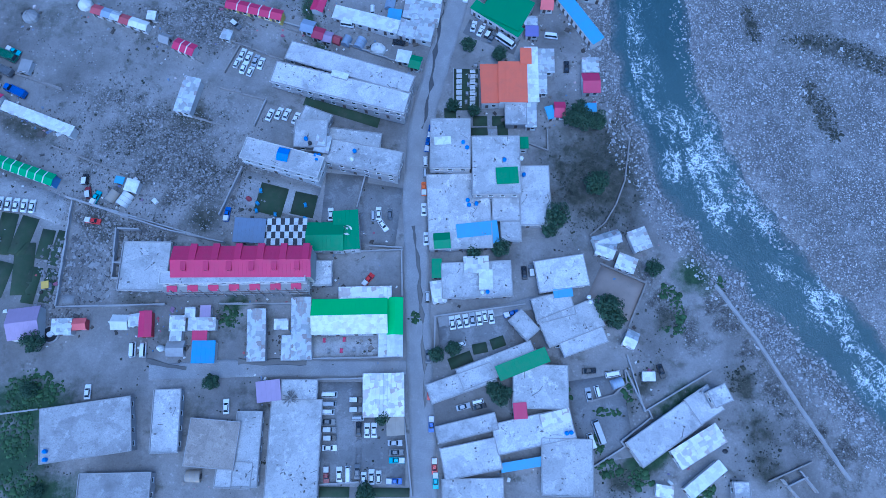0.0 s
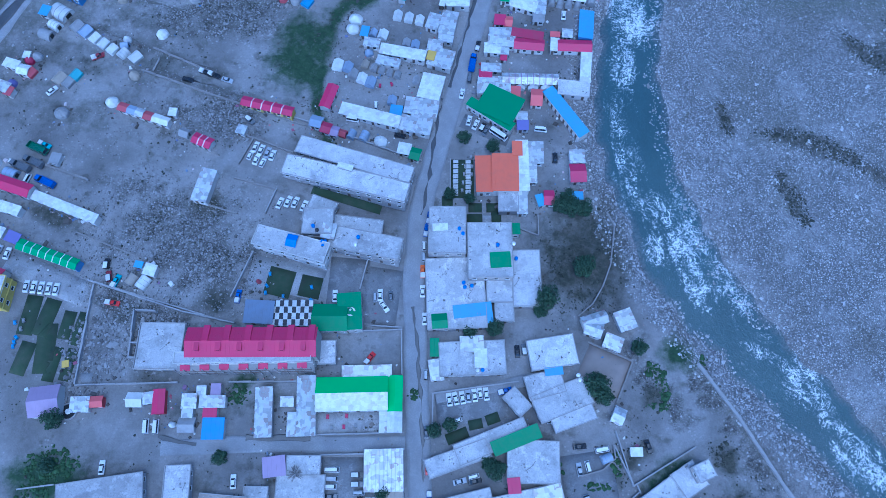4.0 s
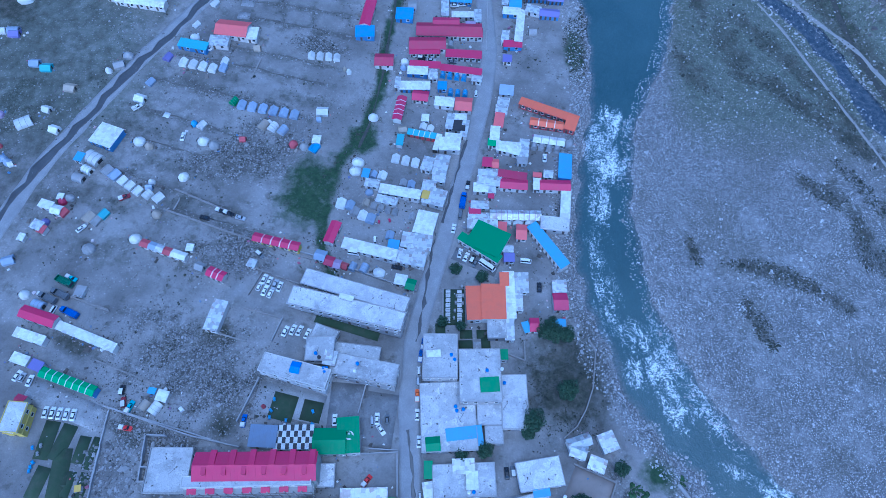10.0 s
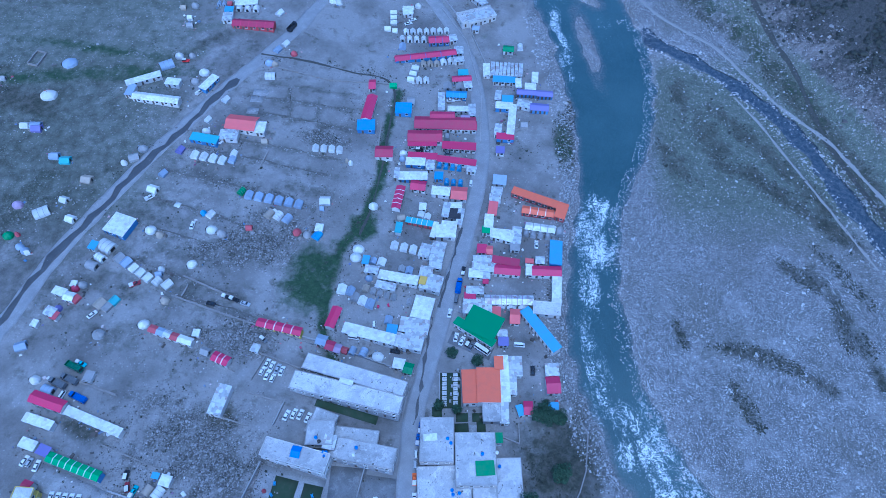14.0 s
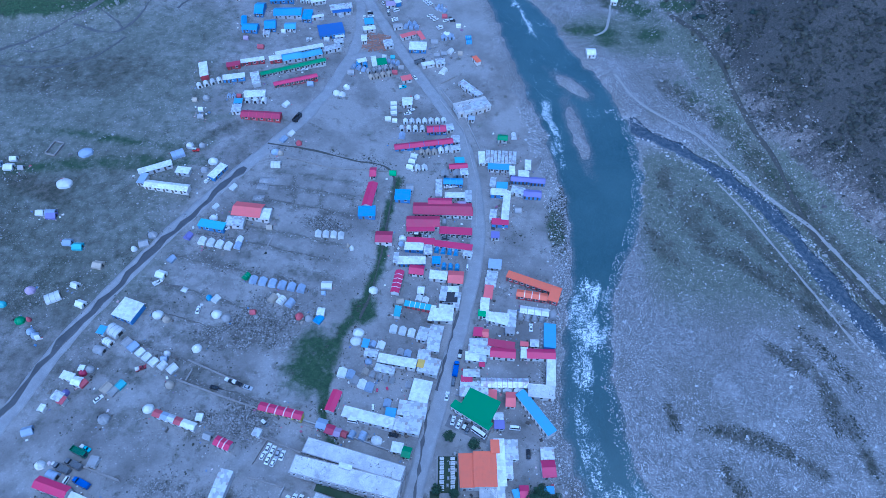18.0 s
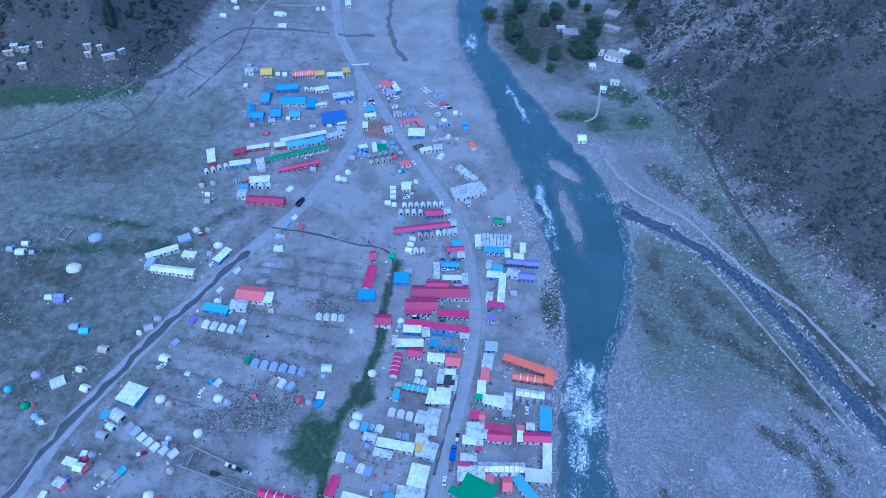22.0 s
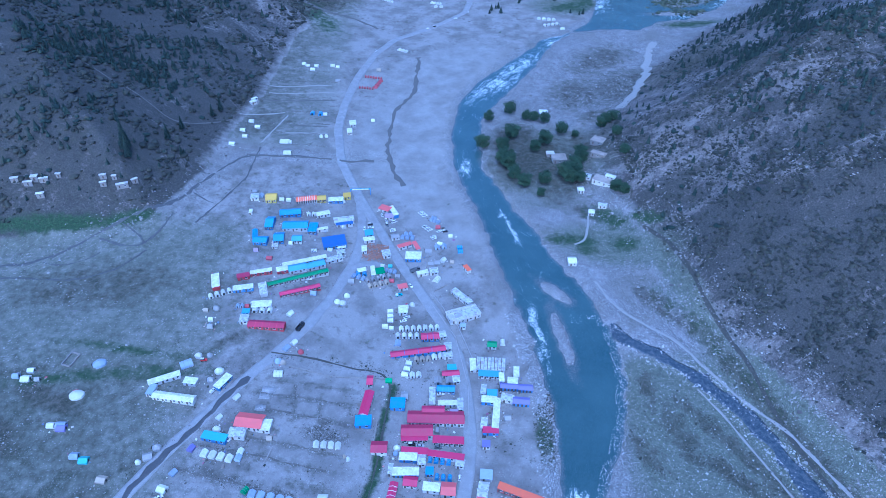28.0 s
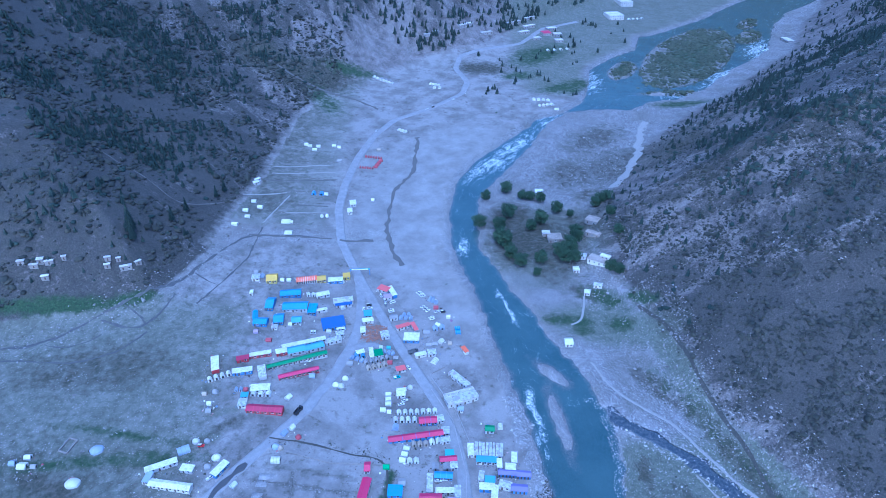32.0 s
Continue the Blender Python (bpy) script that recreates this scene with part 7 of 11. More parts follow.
tent(-11.6, 165.5, 80, 3.5, 3.0, CANVAS_BLUE)
tent(-10.8, 150.5, 80, 2.9, 2.5, CANVAS_GREY)
table_set(-24.0, 147.5, 0, "red")
table_set(-19.8, 148.5, 20, "red")
table_set(-12.7, 157.6, 20, "white")
car(-82.9, 147.5, -22, "pickup", "black")
car(-78.2, 145.8, -19, "sedan", "silver")
fence([(-84.7, 140.3), (-48.9, 129.2)], 0.9, material=STONE, label="low rubble wall between fields")
shed(3.7, 249.7, 30.1, 7.6, -1, h=3.0, roof=MAROON, wall=WALL_PALE, units=8, label="large maroon-roofed cabin block")
shed(-6.2, 240.7, 16.5, 7.1, 0, h=2.8, roof=MAROON, wall=WALL_PALE, label="maroon-roofed cabin block in the settlement")
shed(-7.4, 236.3, 13.7, 3.6, 1, h=2.5, roof=RED, wall=WALL_PALE, style="mono", units=5, label="crimson veranda over white cabin fronts")
shed(10.5, 235.2, 16.0, 4.2, -4, h=2.6, roof=RED, wall=WALL_PALE, style="mono", units=6, label="crimson veranda over white cabin fronts")
car(5.0, 247.1, 3, "van", "white")
tent(4.5, 242.1, 90, 3.2, 2.7, CANVAS_GREY, "tunnel")
car(-8.8, 233.5, -2, "jeep", "black")
car(-4.4, 232.7, -3, "sedan", "silver")
car(5.2, 232.2, 2, "sedan", "grey")
shed(-7.1, 228.2, 13.6, 3.5, -4, h=2.6, roof=RED, wall=WALL_PALE, style="mono", label="crimson-roofed cabin row in the settlement")
shed(9.2, 226.0, 18.6, 3.3, -9, h=2.6, roof=RED, wall=WALL_PALE, style="mono", label="crimson-roofed cabin row in the settlement")
tent(0.9, 224.3, 82, 2.8, 2.4, BLUE, "tunnel", "blue tarpaulin tunnel shelter in a row")
tent(4.1, 223.8, 82, 2.8, 2.4, BLUE, "tunnel", "blue tarpaulin tunnel shelter in a row")
tent(7.3, 223.4, 82, 2.8, 2.4, BLUE, "tunnel", "blue tarpaulin tunnel shelter in a row")
tent(10.5, 222.9, 82, 2.8, 2.4, BLUE, "tunnel", "blue tarpaulin tunnel shelter in a row")
shed(-10.4, 224.6, 8.9, 4.2, -3, h=2.5, roof=WHITE, wall=WALL_BLUE, style="mono", label="white-roofed cabin with blue walls")
tent(-16.5, 230.8, 0, 4.0, 3.4, CANVAS, "dome")
tent(-16.9, 227.4, 0, 3.1, 2.6, CANVAS_BLUE, "dome")
shed(-3.4, 223.0, 3.7, 5.7, 0, h=2.4, roof=ZINC, style="mono", label="small zinc hut between cabins", units=1)
shed(16.4, 221.5, 4.2, 3.8, -11, h=2.4, roof=ZINC, style="mono", label="zinc stall at the roadside", units=1)
shed(-11.3, 215.9, 13.1, 4.3, -0, h=2.6, roof=WHITE, wall=WALL_BLUE, style="mono", units=6, label="long white-roofed cabin row with blue walls")
shed(-19.0, 217.1, 1.9, 5.7, -4, h=2.4, roof=ZINC, style="mono", label="narrow zinc hut in the settlement", units=1)
shed(-10.5, 210.9, 3.2, 5.4, -5, h=2.3, roof=RED, wall=WALL_PALE, label="small red-roofed hut with white walls", units=1)
shed(-7.0, 210.6, 3.3, 5.3, -7, h=2.3, roof=RED, wall=WALL_PALE, label="small red-roofed hut with white walls", units=1)
shed(0.8, 216.9, 3.7, 4.1, -2, h=2.3, roof=BLUE, style="mono", wall=WALL_BLUE, label="small bright blue hut", units=1)
tent(4.5, 214.4, 85, 2.9, 2.4, BLUE, "tunnel", "blue tarpaulin tunnel shelter in a row")
tent(7.7, 214.1, 85, 2.9, 2.4, BLUE, "tunnel", "blue tarpaulin tunnel shelter in a row")
tent(11.0, 213.9, 85, 2.9, 2.4, BLUE, "tunnel", "blue tarpaulin tunnel shelter in a row")
shed(1.8, 207.8, 8.2, 4.5, -7, h=2.5, roof=WHITE, style="mono", label="white sheet-roofed hut in the settlement")
shed(10.3, 206.8, 7.0, 7.1, -5, h=2.6, roof=PINK, label="shop under a salmon sheet roof")
shed(-6.4, 198.9, 2.8, 3.4, -3, h=2.2, roof=WHITE, style="mono", label="small white hut in the settlement", units=1)
tent(-7.3, 195.1, 75, 3.3, 2.8, CANVAS)
tent(-4.2, 194.1, 75, 3.3, 2.8, CANVAS)
shed(-7.8, 190.4, 12.0, 2.6, -12, h=2.2, roof=TURQ, wall=WALL_RED, stripe=WHITE, units=5, style="mono", label="row of small turquoise-roofed huts with red fronts")
shed(-16.9, 186.7, 5.5, 2.5, 84, h=2.2, roof=TURQ, style="mono", units=2, label="pair of tiny turquoise-roofed huts")
tent(-16.1, 193.1, 10, 3.6, 3.1, CANVAS_TAN)
shed(4.2, 185.3, 8.5, 6.4, -1, h=3.0, roof=WHITE, style="mono", rise=0.2, label="broad white sheet roof over a shop")
shed(5.7, 188.5, 6.6, 4.1, -7, h=2.8, roof=WHITE, style="mono", label="white sheet-roofed shop in the settlement")
shed(8.1, 195.1, 5.3, 5.3, -3, h=2.8, roof=BLACK, style="mono", rise=0.1, label="shop under a dark solar-panel roof", units=1)
shed(8.6, 199.4, 5.4, 3.5, -1, h=2.6, roof=WHITE, style="mono", label="pale sheet-roofed shop in the settlement")
shed(4.3, 197.1, 2.8, 7.6, -8, h=2.6, roof=ZINC, style="mono", label="small pale lean-to in the settlement", units=1)
shed(10.7, 193.5, 2.5, 8.2, -10, h=2.6, roof=ZINC, style="mono", label="narrow zinc shop front", units=1)
shed(-1.0, 186.2, 1.8, 7.9, -13, h=2.4, roof=WHITE, style="mono", label="narrow white hut row", units=3)
car(16.0, 214.2, 86, "mini", "white")
shed(29.8, 246.0, 2.9, 6.5, -8, h=2.4, roof=ZINC, style="mono", label="zinc stall beside the road", units=1)
shed(33.2, 241.2, 8.2, 3.6, -3, h=2.6, roof=RED, wall=WALL_BLUE, style="mono", label="red-roofed stall with blue walls")
shed(30.4, 232.8, 3.7, 3.8, -4, h=2.4, roof=PURPLE, style="mono", label="small violet stall in the settlement", units=1)
shed(29.5, 215.0, 5.9, 5.2, -6, h=2.0, roof=CANVAS_BLUE, style="mono", label="collapsed stall covered with pale blue sheets", units=1)
shed(27.9, 208.3, 4.8, 4.1, -8, h=2.4, roof=ZINC, style="mono", label="zinc roadside stall in the settlement", units=1)
shed(26.9, 203.9, 4.8, 5.0, -6, h=2.4, roof=ZINC, style="mono", label="roadside stall littered with scrap", units=1)
shed(25.7, 198.3, 3.7, 7.3, -9, h=2.5, roof=PINK, style="mono", label="salmon-roofed roadside stall in the settlement", units=1)
shed(23.7, 191.3, 3.7, 6.8, -6, h=2.5, roof=WHITE, style="mono", label="white roadside stall in the settlement", units=1)
shed(22.6, 186.6, 3.7, 3.2, -6, h=2.5, roof=GREEN, style="mono", label="small green roadside stall", units=1)
shed(29.2, 184.8, 9.9, 3.6, -6, h=2.6, roof=WHITE, style="mono", label="white sheet-roofed cabin row")
shed(36.1, 185.9, 3.7, 4.2, -9, h=2.4, roof=ZINC, style="mono", label="small grey zinc hut", units=1)
shed(47.5, 203.0, 26.5, 3.6, -24, h=2.8, roof=ORANGE, wall=WALL_RED, style="mono", units=9, label="long cabin row under an orange sheet roof")
shed(56.6, 195.7, 4.5, 6.9, -20, h=2.8, roof=ORANGE, wall=WALL_RED, style="mono", label="orange-roofed end cabin in the settlement", units=1)
shed(46.2, 196.4, 14.1, 3.8, -11, h=2.4, roof=ORANGE, wall=WALL_RED, stripe=WHITE, units=4, label="row of orange-roofed cabins with white strips")
shed(46.7, 187.5, 13.0, 3.7, -10, h=2.4, roof=WHITE, stripe=CANVAS_GREY, units=4, label="row of four white-topped cabins")
tent(40.4, 185.8, 82, 2.9, 2.5, CANVAS_GREY, "tunnel")
tent(43.6, 185.4, 82, 2.9, 2.5, CANVAS_GREY, "tunnel")
tent(46.9, 184.9, 82, 2.9, 2.5, CANVAS_GREY, "tunnel")
tent(50.2, 184.4, 82, 2.9, 2.5, CANVAS_GREY, "tunnel")
tent(55.4, 186.1, 80, 3.6, 3.0, CANVAS_GREY, "tunnel")
tent(43.0, 250.3, 0, 3.7, 3.2, CANVAS_GREY)
house(20.6, 328.8, 19.9, 8.4, 21, 1, SCREED, WALL_PALE, label="walled shop block with a zinc covered hall", parapet=0.9)
shed(23.1, 327.4, 16.6, 6.0, 24, h=3.8, roof=ZINC, style="mono", label="long pale zinc roof inside a walled plot")
shed(20.3, 319.2, 3.4, 3.2, -6, h=2.2, roof=CANVAS_BLUE, style="mono", label="small blue stall in the settlement", units=1)
shed(37.6, 303.0, 5.3, 4.5, -6, h=2.4, roof=GREEN_DARK, label="small dark green hut", units=1)
tent(44.1, 305.4, 90, 3.8, 3.2, CANVAS, "tunnel")
shed(35.9, 286.9, 16.1, 9.0, -5, h=2.8, roof=ZINC, style="mono", stripe=IRON, units=8, label="large shed of weathered zinc sheets")
shed(34.4, 280.4, 11.7, 4.4, -4, h=2.4, roof=SKYBLUE, style="mono", label="blue and white sheet-roofed cabins", units=4)
shed(50.3, 280.9, 2.9, 7.1, -5, h=2.4, roof=WHITE, style="mono", label="pair of white huts", units=1)
shed(41.5, 277.2, 2.6, 6.1, -2, h=2.4, roof=WHITE, style="mono", label="white hut in the settlement", units=1)
shed(47.6, 274.6, 5.3, 4.1, -5, h=2.4, roof=WHITE, style="mono", label="white sheet-roofed hut in the settlement", units=2)
shed(45.5, 270.9, 9.9, 3.7, -5, h=2.4, roof=PURPLE, wall=WALL_BLUE, units=5, label="row of violet-roofed cabins")
shed(54.7, 269.5, 7.6, 4.0, -5, h=2.4, roof=PURPLE, wall=WALL_BLUE, units=4, label="row of violet-roofed cabins")
shed(35.4, 266.1, 5.4, 4.2, -5, h=2.6, roof=SKYBLUE, wall=WALL_BLUE, style="mono", label="sky-blue roofed cabin in the settlement")
shed(33.4, 261.6, 8.1, 4.3, -5, h=2.6, roof=WHITE, wall=WALL_BLUE, style="mono", label="white-roofed cabin with blue walls")
shed(43.8, 262.7, 6.8, 4.4, -18, h=2.4, roof=ZINC, style="mono", label="grey zinc link roof")
shed(51.2, 260.3, 8.9, 4.7, -7, h=2.4, roof=PURPLE, wall=WALL_BLUE, units=4, label="row of violet-roofed cabins")
shed(36.9, 252.5, 20.7, 3.3, 83, h=2.6, roof=WHITE, style="mono", label="long narrow white-roofed cabin row")
shed(29.8, 245.5, 3.0, 6.1, -6, h=2.4, roof=ZINC, style="mono", label="zinc roadside stall in the settlement", units=1)
shed(30.7, 268.9, 2.6, 6.3, -8, h=2.4, roof=ZINC, style="mono", label="pale roadside stall in the settlement", units=1)
tent(43.0, 250.0, 0, 3.7, 3.1, CANVAS_GREY)
tent(-25.5, 331.6, 3, 3.7, 3.1, CANVAS)
tent(-25.3, 327.5, 3, 3.7, 3.1, CANVAS)
tent(-25.1, 323.3, 3, 3.7, 3.1, CANVAS)
tent(-28.1, 318.0, 0, 3.6, 3.1, CANVAS)
tent(-24.2, 316.8, 0, 2.9, 2.5, CANVAS)
shed(-17.5, 331.8, 5.3, 5.2, 5, h=2.3, roof=WHITE, style="mono", label="white sheet-roofed hut in the settlement")
car(-17.0, 323.9, 19)
car(-14.9, 327.2, 26)
tent(-18.0, 316.6, -84, 3.3, 2.7, CANVAS)
tent(-14.3, 317.0, -84, 3.3, 2.7, CANVAS)
tent(-10.6, 317.3, -84, 3.3, 2.7, CANVAS)
tent(-6.9, 317.7, -84, 3.3, 2.7, CANVAS)
tent(-3.2, 318.1, -84, 3.3, 2.7, CANVAS)
tent(0.5, 318.4, -84, 3.3, 2.7, CANVAS)
tent(4.2, 318.8, -84, 3.3, 2.7, CANVAS)
tent(-19.8, 310.3, -85, 3.4, 2.9, CANVAS, "tunnel")
tent(-15.9, 310.6, -85, 3.4, 2.9, CANVAS, "tunnel")
tent(-12.1, 310.9, -85, 3.4, 2.9, CANVAS, "tunnel")
tent(-8.2, 311.2, -85, 3.4, 2.9, CANVAS, "tunnel")
shed(0.0, 309.9, 10.7, 5.2, 5, h=2.5, roof=RED, wall=WALL_BLUE, units=3, stripe=NAVY, label="row of red-roofed cabins with blue walls")
shed(7.5, 311.4, 4.3, 4.6, 12, h=2.4, roof=ZINC, style="mono", label="zinc roadside stall in the settlement", units=1)
tent(-19.5, 304.4, 90, 4.0, 3.4, CANVAS_BLUE)
shed(-7.0, 297.2, 32.8, 4.2, 10, h=2.5, roof=RED, wall=WALL_BLUE, units=4, stripe=NAVY, label="long row of red-roofed cabins with blue walls")
shed(10.8, 301.9, 4.4, 5.2, 1, h=2.4, roof=ZINC, style="mono", label="zinc roadside stall in the settlement", units=1)
tent(-8.0, 292.3, -84, 3.1, 2.6, CANVAS_TAN)
tent(-4.5, 292.7, -84, 3.1, 2.6, CANVAS_TAN)
tent(-1.0, 293.1, -84, 3.1, 2.6, CANVAS_TAN)
tent(2.6, 294.5, -79, 3.5, 2.9, CANVAS)
tent(6.5, 295.3, -79, 3.5, 2.9, CANVAS)
shed(10.8, 295.2, 5.0, 3.5, 10, h=2.3, roof=ZINC, style="mono", label="zinc roadside stall in the settlement", units=1)
tent(-12.1, 289.0, -14, 3.9, 3.3, CANVAS)
tent(-13.1, 284.7, -14, 3.9, 3.3, CANVAS)
tent(-14.2, 280.4, -14, 3.9, 3.3, CANVAS)
tent(-10.1, 280.0, -84, 3.4, 2.9, CANVAS)
tent(-6.3, 280.4, -84, 3.4, 2.9, CANVAS)
shed(13.0, 285.4, 4.9, 3.9, 4, h=2.3, roof=TURQ, style="mono", label="turquoise-roofed roadside stall in the settlement", units=1)
shed(12.2, 281.1, 9.7, 3.7, 5, h=2.3, roof=RED, units=3, label="row of small red-roofed stalls")
tent(4.8, 276.6, -88, 4.8, 4.1, CANVAS_GREY)
tent(11.5, 276.8, -88, 4.8, 4.1, CANVAS_GREY)
shed(15.4, 276.6, 3.8, 4.3, 5, h=2.3, roof=ZINC, style="mono", label="zinc roadside stall in the settlement", units=1)
shed(9.4, 269.7, 10.0, 4.3, -3, h=2.4, roof=BLUE, wall=WALL_BLUE, units=3, stripe=SKYBLUE, label="row of three bright blue cabins")
car(6.4, 267.2, 2)
car(9.8, 267.9, 1)
shed(1.7, 264.4, 12.2, 3.0, 90, h=2.4, roof=ZINC, style="mono", label="narrow grey cabin row")
shed(10.3, 259.6, 10.3, 3.2, 0, h=2.4, roof=WHITE, style="mono", label="white sheet-roofed cabins in the settlement")
shed(17.2, 258.7, 3.1, 7.6, -0, h=2.4, roof=ZINC, style="mono", label="zinc roadside shop in the settlement", units=1)
shed(2.3, 254.0, 12.0, 5.8, -1, h=2.9, roof=RED, wall=WALL_PALE, label="crimson-roofed cabin block in the settlement")
shed(4.0, 248.4, 30.3, 5.7, -2, h=2.8, roof=MAROON, wall=WALL_PALE, units=8, label="long maroon-roofed cabin block")
shed(13.7, 252.1, 4.1, 4.4, -5, h=3.0, roof=MAUVE, style="mono", label="faded violet sheet on a maroon roof", units=1)
tent(-23.3, 275.2, 0, 3.8, 3.2, GREEN, "ridge", "bright green canvas kiosk tent")
shed(25.4, 287.9, 3.2, 9.1, -0, h=1.6, roof=WHITE, style="mono", label="low white roadside stall", units=1)
fence([(15.8, 324.9), (28.2, 284.6)], 0.7)
fence([(1.8, 337.8), (15.5, 311.1), (22.4, 271.6), (21.0, 239.7)], 0.5, 0.35)
shed(-99.3, 312.2, 22.3, 5.5, -5, h=2.4, roof=MAROON, wall=WALL_RED, stripe=RED, units=5, label="row of five maroon-roofed cabins")
car(-79.2, 312.5, 68, "truck", "black")
tent(-80.9, 299.5, 60, 3.7, 3.1, CANVAS)
tent(-84.6, 295.0, 60, 3.9, 3.3, CANVAS_BLUE)
tent(-75.8, 292.5, 0, 3.6, 3.1, CANVAS_RED, "dome")
tent(-87.6, 285.0, 0, 4.6, 3.9, CANVAS_BLUE, "dome")
tent(-84.6, 284.1, 0, 3.6, 3.0, CANVAS_TAN, "dome")
tent(-85.7, 275.6, 0, 5.2, 4.4, CANVAS, "tunnel")
shed(-114.8, 267.6, 10.7, 3.9, 63, h=2.4, roof=WHITE, wall=WALL_BLUE, style="mono", label="white-roofed cabin beside the road")
car(-119.0, 262.4, 57, "pickup", "white")
tent(-119.3, 276.3, 0, 5.6, 4.7, CANVAS, "dome")
tent(-122.6, 269.8, 0, 4.3, 3.6, CANVAS_GREY, "dome")
tent(-134.0, 287.3, 0, 4.6, 3.9, CANVAS, "dome")
tent(-127.5, 287.6, 0, 3.8, 3.2, CANVAS_GREY, "dome")
car(-130.0, 284.1, 3, "jeep", "red")
shed(-94.2, 241.4, 14.4, 9.0, -8, h=2.8, roof=PINK, label="hall under a large salmon sheet roof", name="hall")
shed(-85.1, 239.0, 4.5, 6.6, -3, h=2.6, roof=WHITE, style="mono", label="white end cabin in the settlement", units=1)
shed(-34.3, 257.0, 16.6, 4.7, 82, h=2.7, roof=RED, label="long cabin row under a crimson gabled roof")
shed(-35.1, 245.2, 8.4, 6.3, 2, h=2.6, roof=BLUE, style="mono", wall=WALL_BLUE, label="cabin under a bright blue sheet roof")
shed(-33.7, 273.0, 3.1, 6.5, 1, h=2.4, roof=RED, wall=WALL_PALE, label="small crimson-roofed hut in the settlement", units=1)
shed(-17.3, 258.2, 7.8, 6.8, -2, h=2.5, roof=BLUE, wall=WALL_BLUE, style="mono", label="cabin under a bright blue sheet roof")
shed(-13.8, 264.1, 3.5, 4.7, 0, h=2.3, roof=CANVAS_GREY, label="small grey hut in the settlement", units=1)
slab(-88.9, 264.4, 7.9, 4.1, -3, PAVING, "bare cement pad of a removed cabin", lift=0.12)
slab(-90.4, 259.9, 6.1, 4.1, -2, PAVING, "bare cement pad of a removed cabin", lift=0.12)
slab(-91.3, 252.1, 5.6, 4.1, -4, PAVING, "bare cement pad of a removed cabin", lift=0.12)
tent(-105.2, 258.1, 60, 3.6, 3.0, CANVAS)
tent(-111.4, 244.4, 60, 3.1, 2.7, CANVAS)
fence([(-83.4, 282.5), (-55.3, 275.7), (-34.3, 276.4), (-23.7, 276.4)], 0.5, 0.6, STONE, "low rubble wall across a field")



shed(-153.2, 148.2, 5.4, 3.0, -17, h=2.3, roof=WHITE, style="mono", label="white-topped hut with torn edges")
shed(-148.7, 146.0, 3.8, 3.6, -13, h=2.3, roof=WHITE, label="small white gabled hut", units=1)
tent(-146.9, 145.8, 60, 3.6, 3.1, CANVAS_RED)
tent(-148.3, 150.6, 0, 3.5, 3.0, MAROON, "dome", "dark red canvas shelter with a pale top")
shed(-148.7, 152.0, 2.1, 2.3, -8, h=2.2, roof=WHITE, style="mono", label="tiny white hut in the settlement", units=1)
tent(-145.9, 152.4, 0, 3.8, 3.3, CANVAS_GREY, "dome")
shed(-154.3, 139.1, 4.1, 3.5, -22, h=2.3, roof=ZINC, style="mono", label="grey sheet hut in the settlement", units=1)
shed(-152.0, 137.3, 2.5, 3.0, -18, h=2.3, roof=CANVAS_RED, style="mono", label="hut under dull red canvas", units=1)
tent(-152.4, 141.3, 60, 3.2, 2.8, PURPLE, "dome", "violet canvas tent beside a grey hut")
shed(-159.1, 134.0, 2.2, 2.6, -15, h=1.9, roof=WHITE, style="mono", label="small white square stall", units=1)
car(-138.3, 139.0, 49)
tent(-136.5, 143.9, 60, 4.4, 3.7, CANVAS_TAN, "ridge")
tent(-133.4, 142.3, 60, 3.8, 3.2, CANVAS_GREY, "ridge")
tent(-131.1, 145.4, 60, 3.8, 3.3, TURQ, "ridge", "faded turquoise canvas tent")
tent(-133.9, 130.0, -20, 4.3, 3.7, CANVAS_GREY, "dome")
tent(-110.8, 146.1, -20, 4.1, 3.5, CANVAS_TAN, "dome")
tent(-140.8, 171.3, -30, 7.0, 5.9, CANVAS, "tunnel")
tent(-141.9, 165.4, -30, 4.2, 3.6, CANVAS, "tunnel")
tent(-144.3, 161.6, -20, 4.7, 4.0, CANVAS_GREY, "tunnel")
tent(-134.2, 165.6, 55, 4.3, 3.7, CANVAS_GREY)
tent(-130.8, 163.6, 55, 4.4, 3.7, CANVAS_BLUE)
tent(-127.1, 160.9, 57, 3.7, 3.1, CANVAS)
tent(-123.7, 158.6, 57, 3.7, 3.1, CANVAS)
tent(-120.2, 156.4, 57, 3.7, 3.1, CANVAS)
tent(-116.1, 154.9, 55, 3.7, 3.2, CANVAS, "tunnel")
tent(-111.5, 153.5, 50, 4.2, 3.5, CANVAS)
shed(-145.7, 170.5, 3.1, 3.7, -15, h=2.3, roof=SKYBLUE, style="mono", label="small sky-blue and white hut", units=1)
tent(-115.4, 160.6, 0, 3.0, 2.6, CANVAS, "dome")
tent(-115.8, 158.1, 0, 2.8, 2.4, CANVAS_BLUE)
car(-124.7, 153.3, 27, "pickup", "maroon")
tent(-103.4, 163.6, 40, 4.6, 3.9, CANVAS, "dome")
tent(-116.9, 135.2, 20, 4.8, 4.0, CANVAS, "dome")
car(-91.9, 145.3, -15, "sedan", "black")
car(-86.1, 148.4, -22, "pickup", "black")
shed(-95.0, 131.4, 2.4, 2.6, -5, h=2.0, roof=WHITE, style="mono", label="tiny white stall in the settlement", units=1)
tent(-161.9, 124.6, 20, 4.3, 3.6, CANVAS_BLUE)
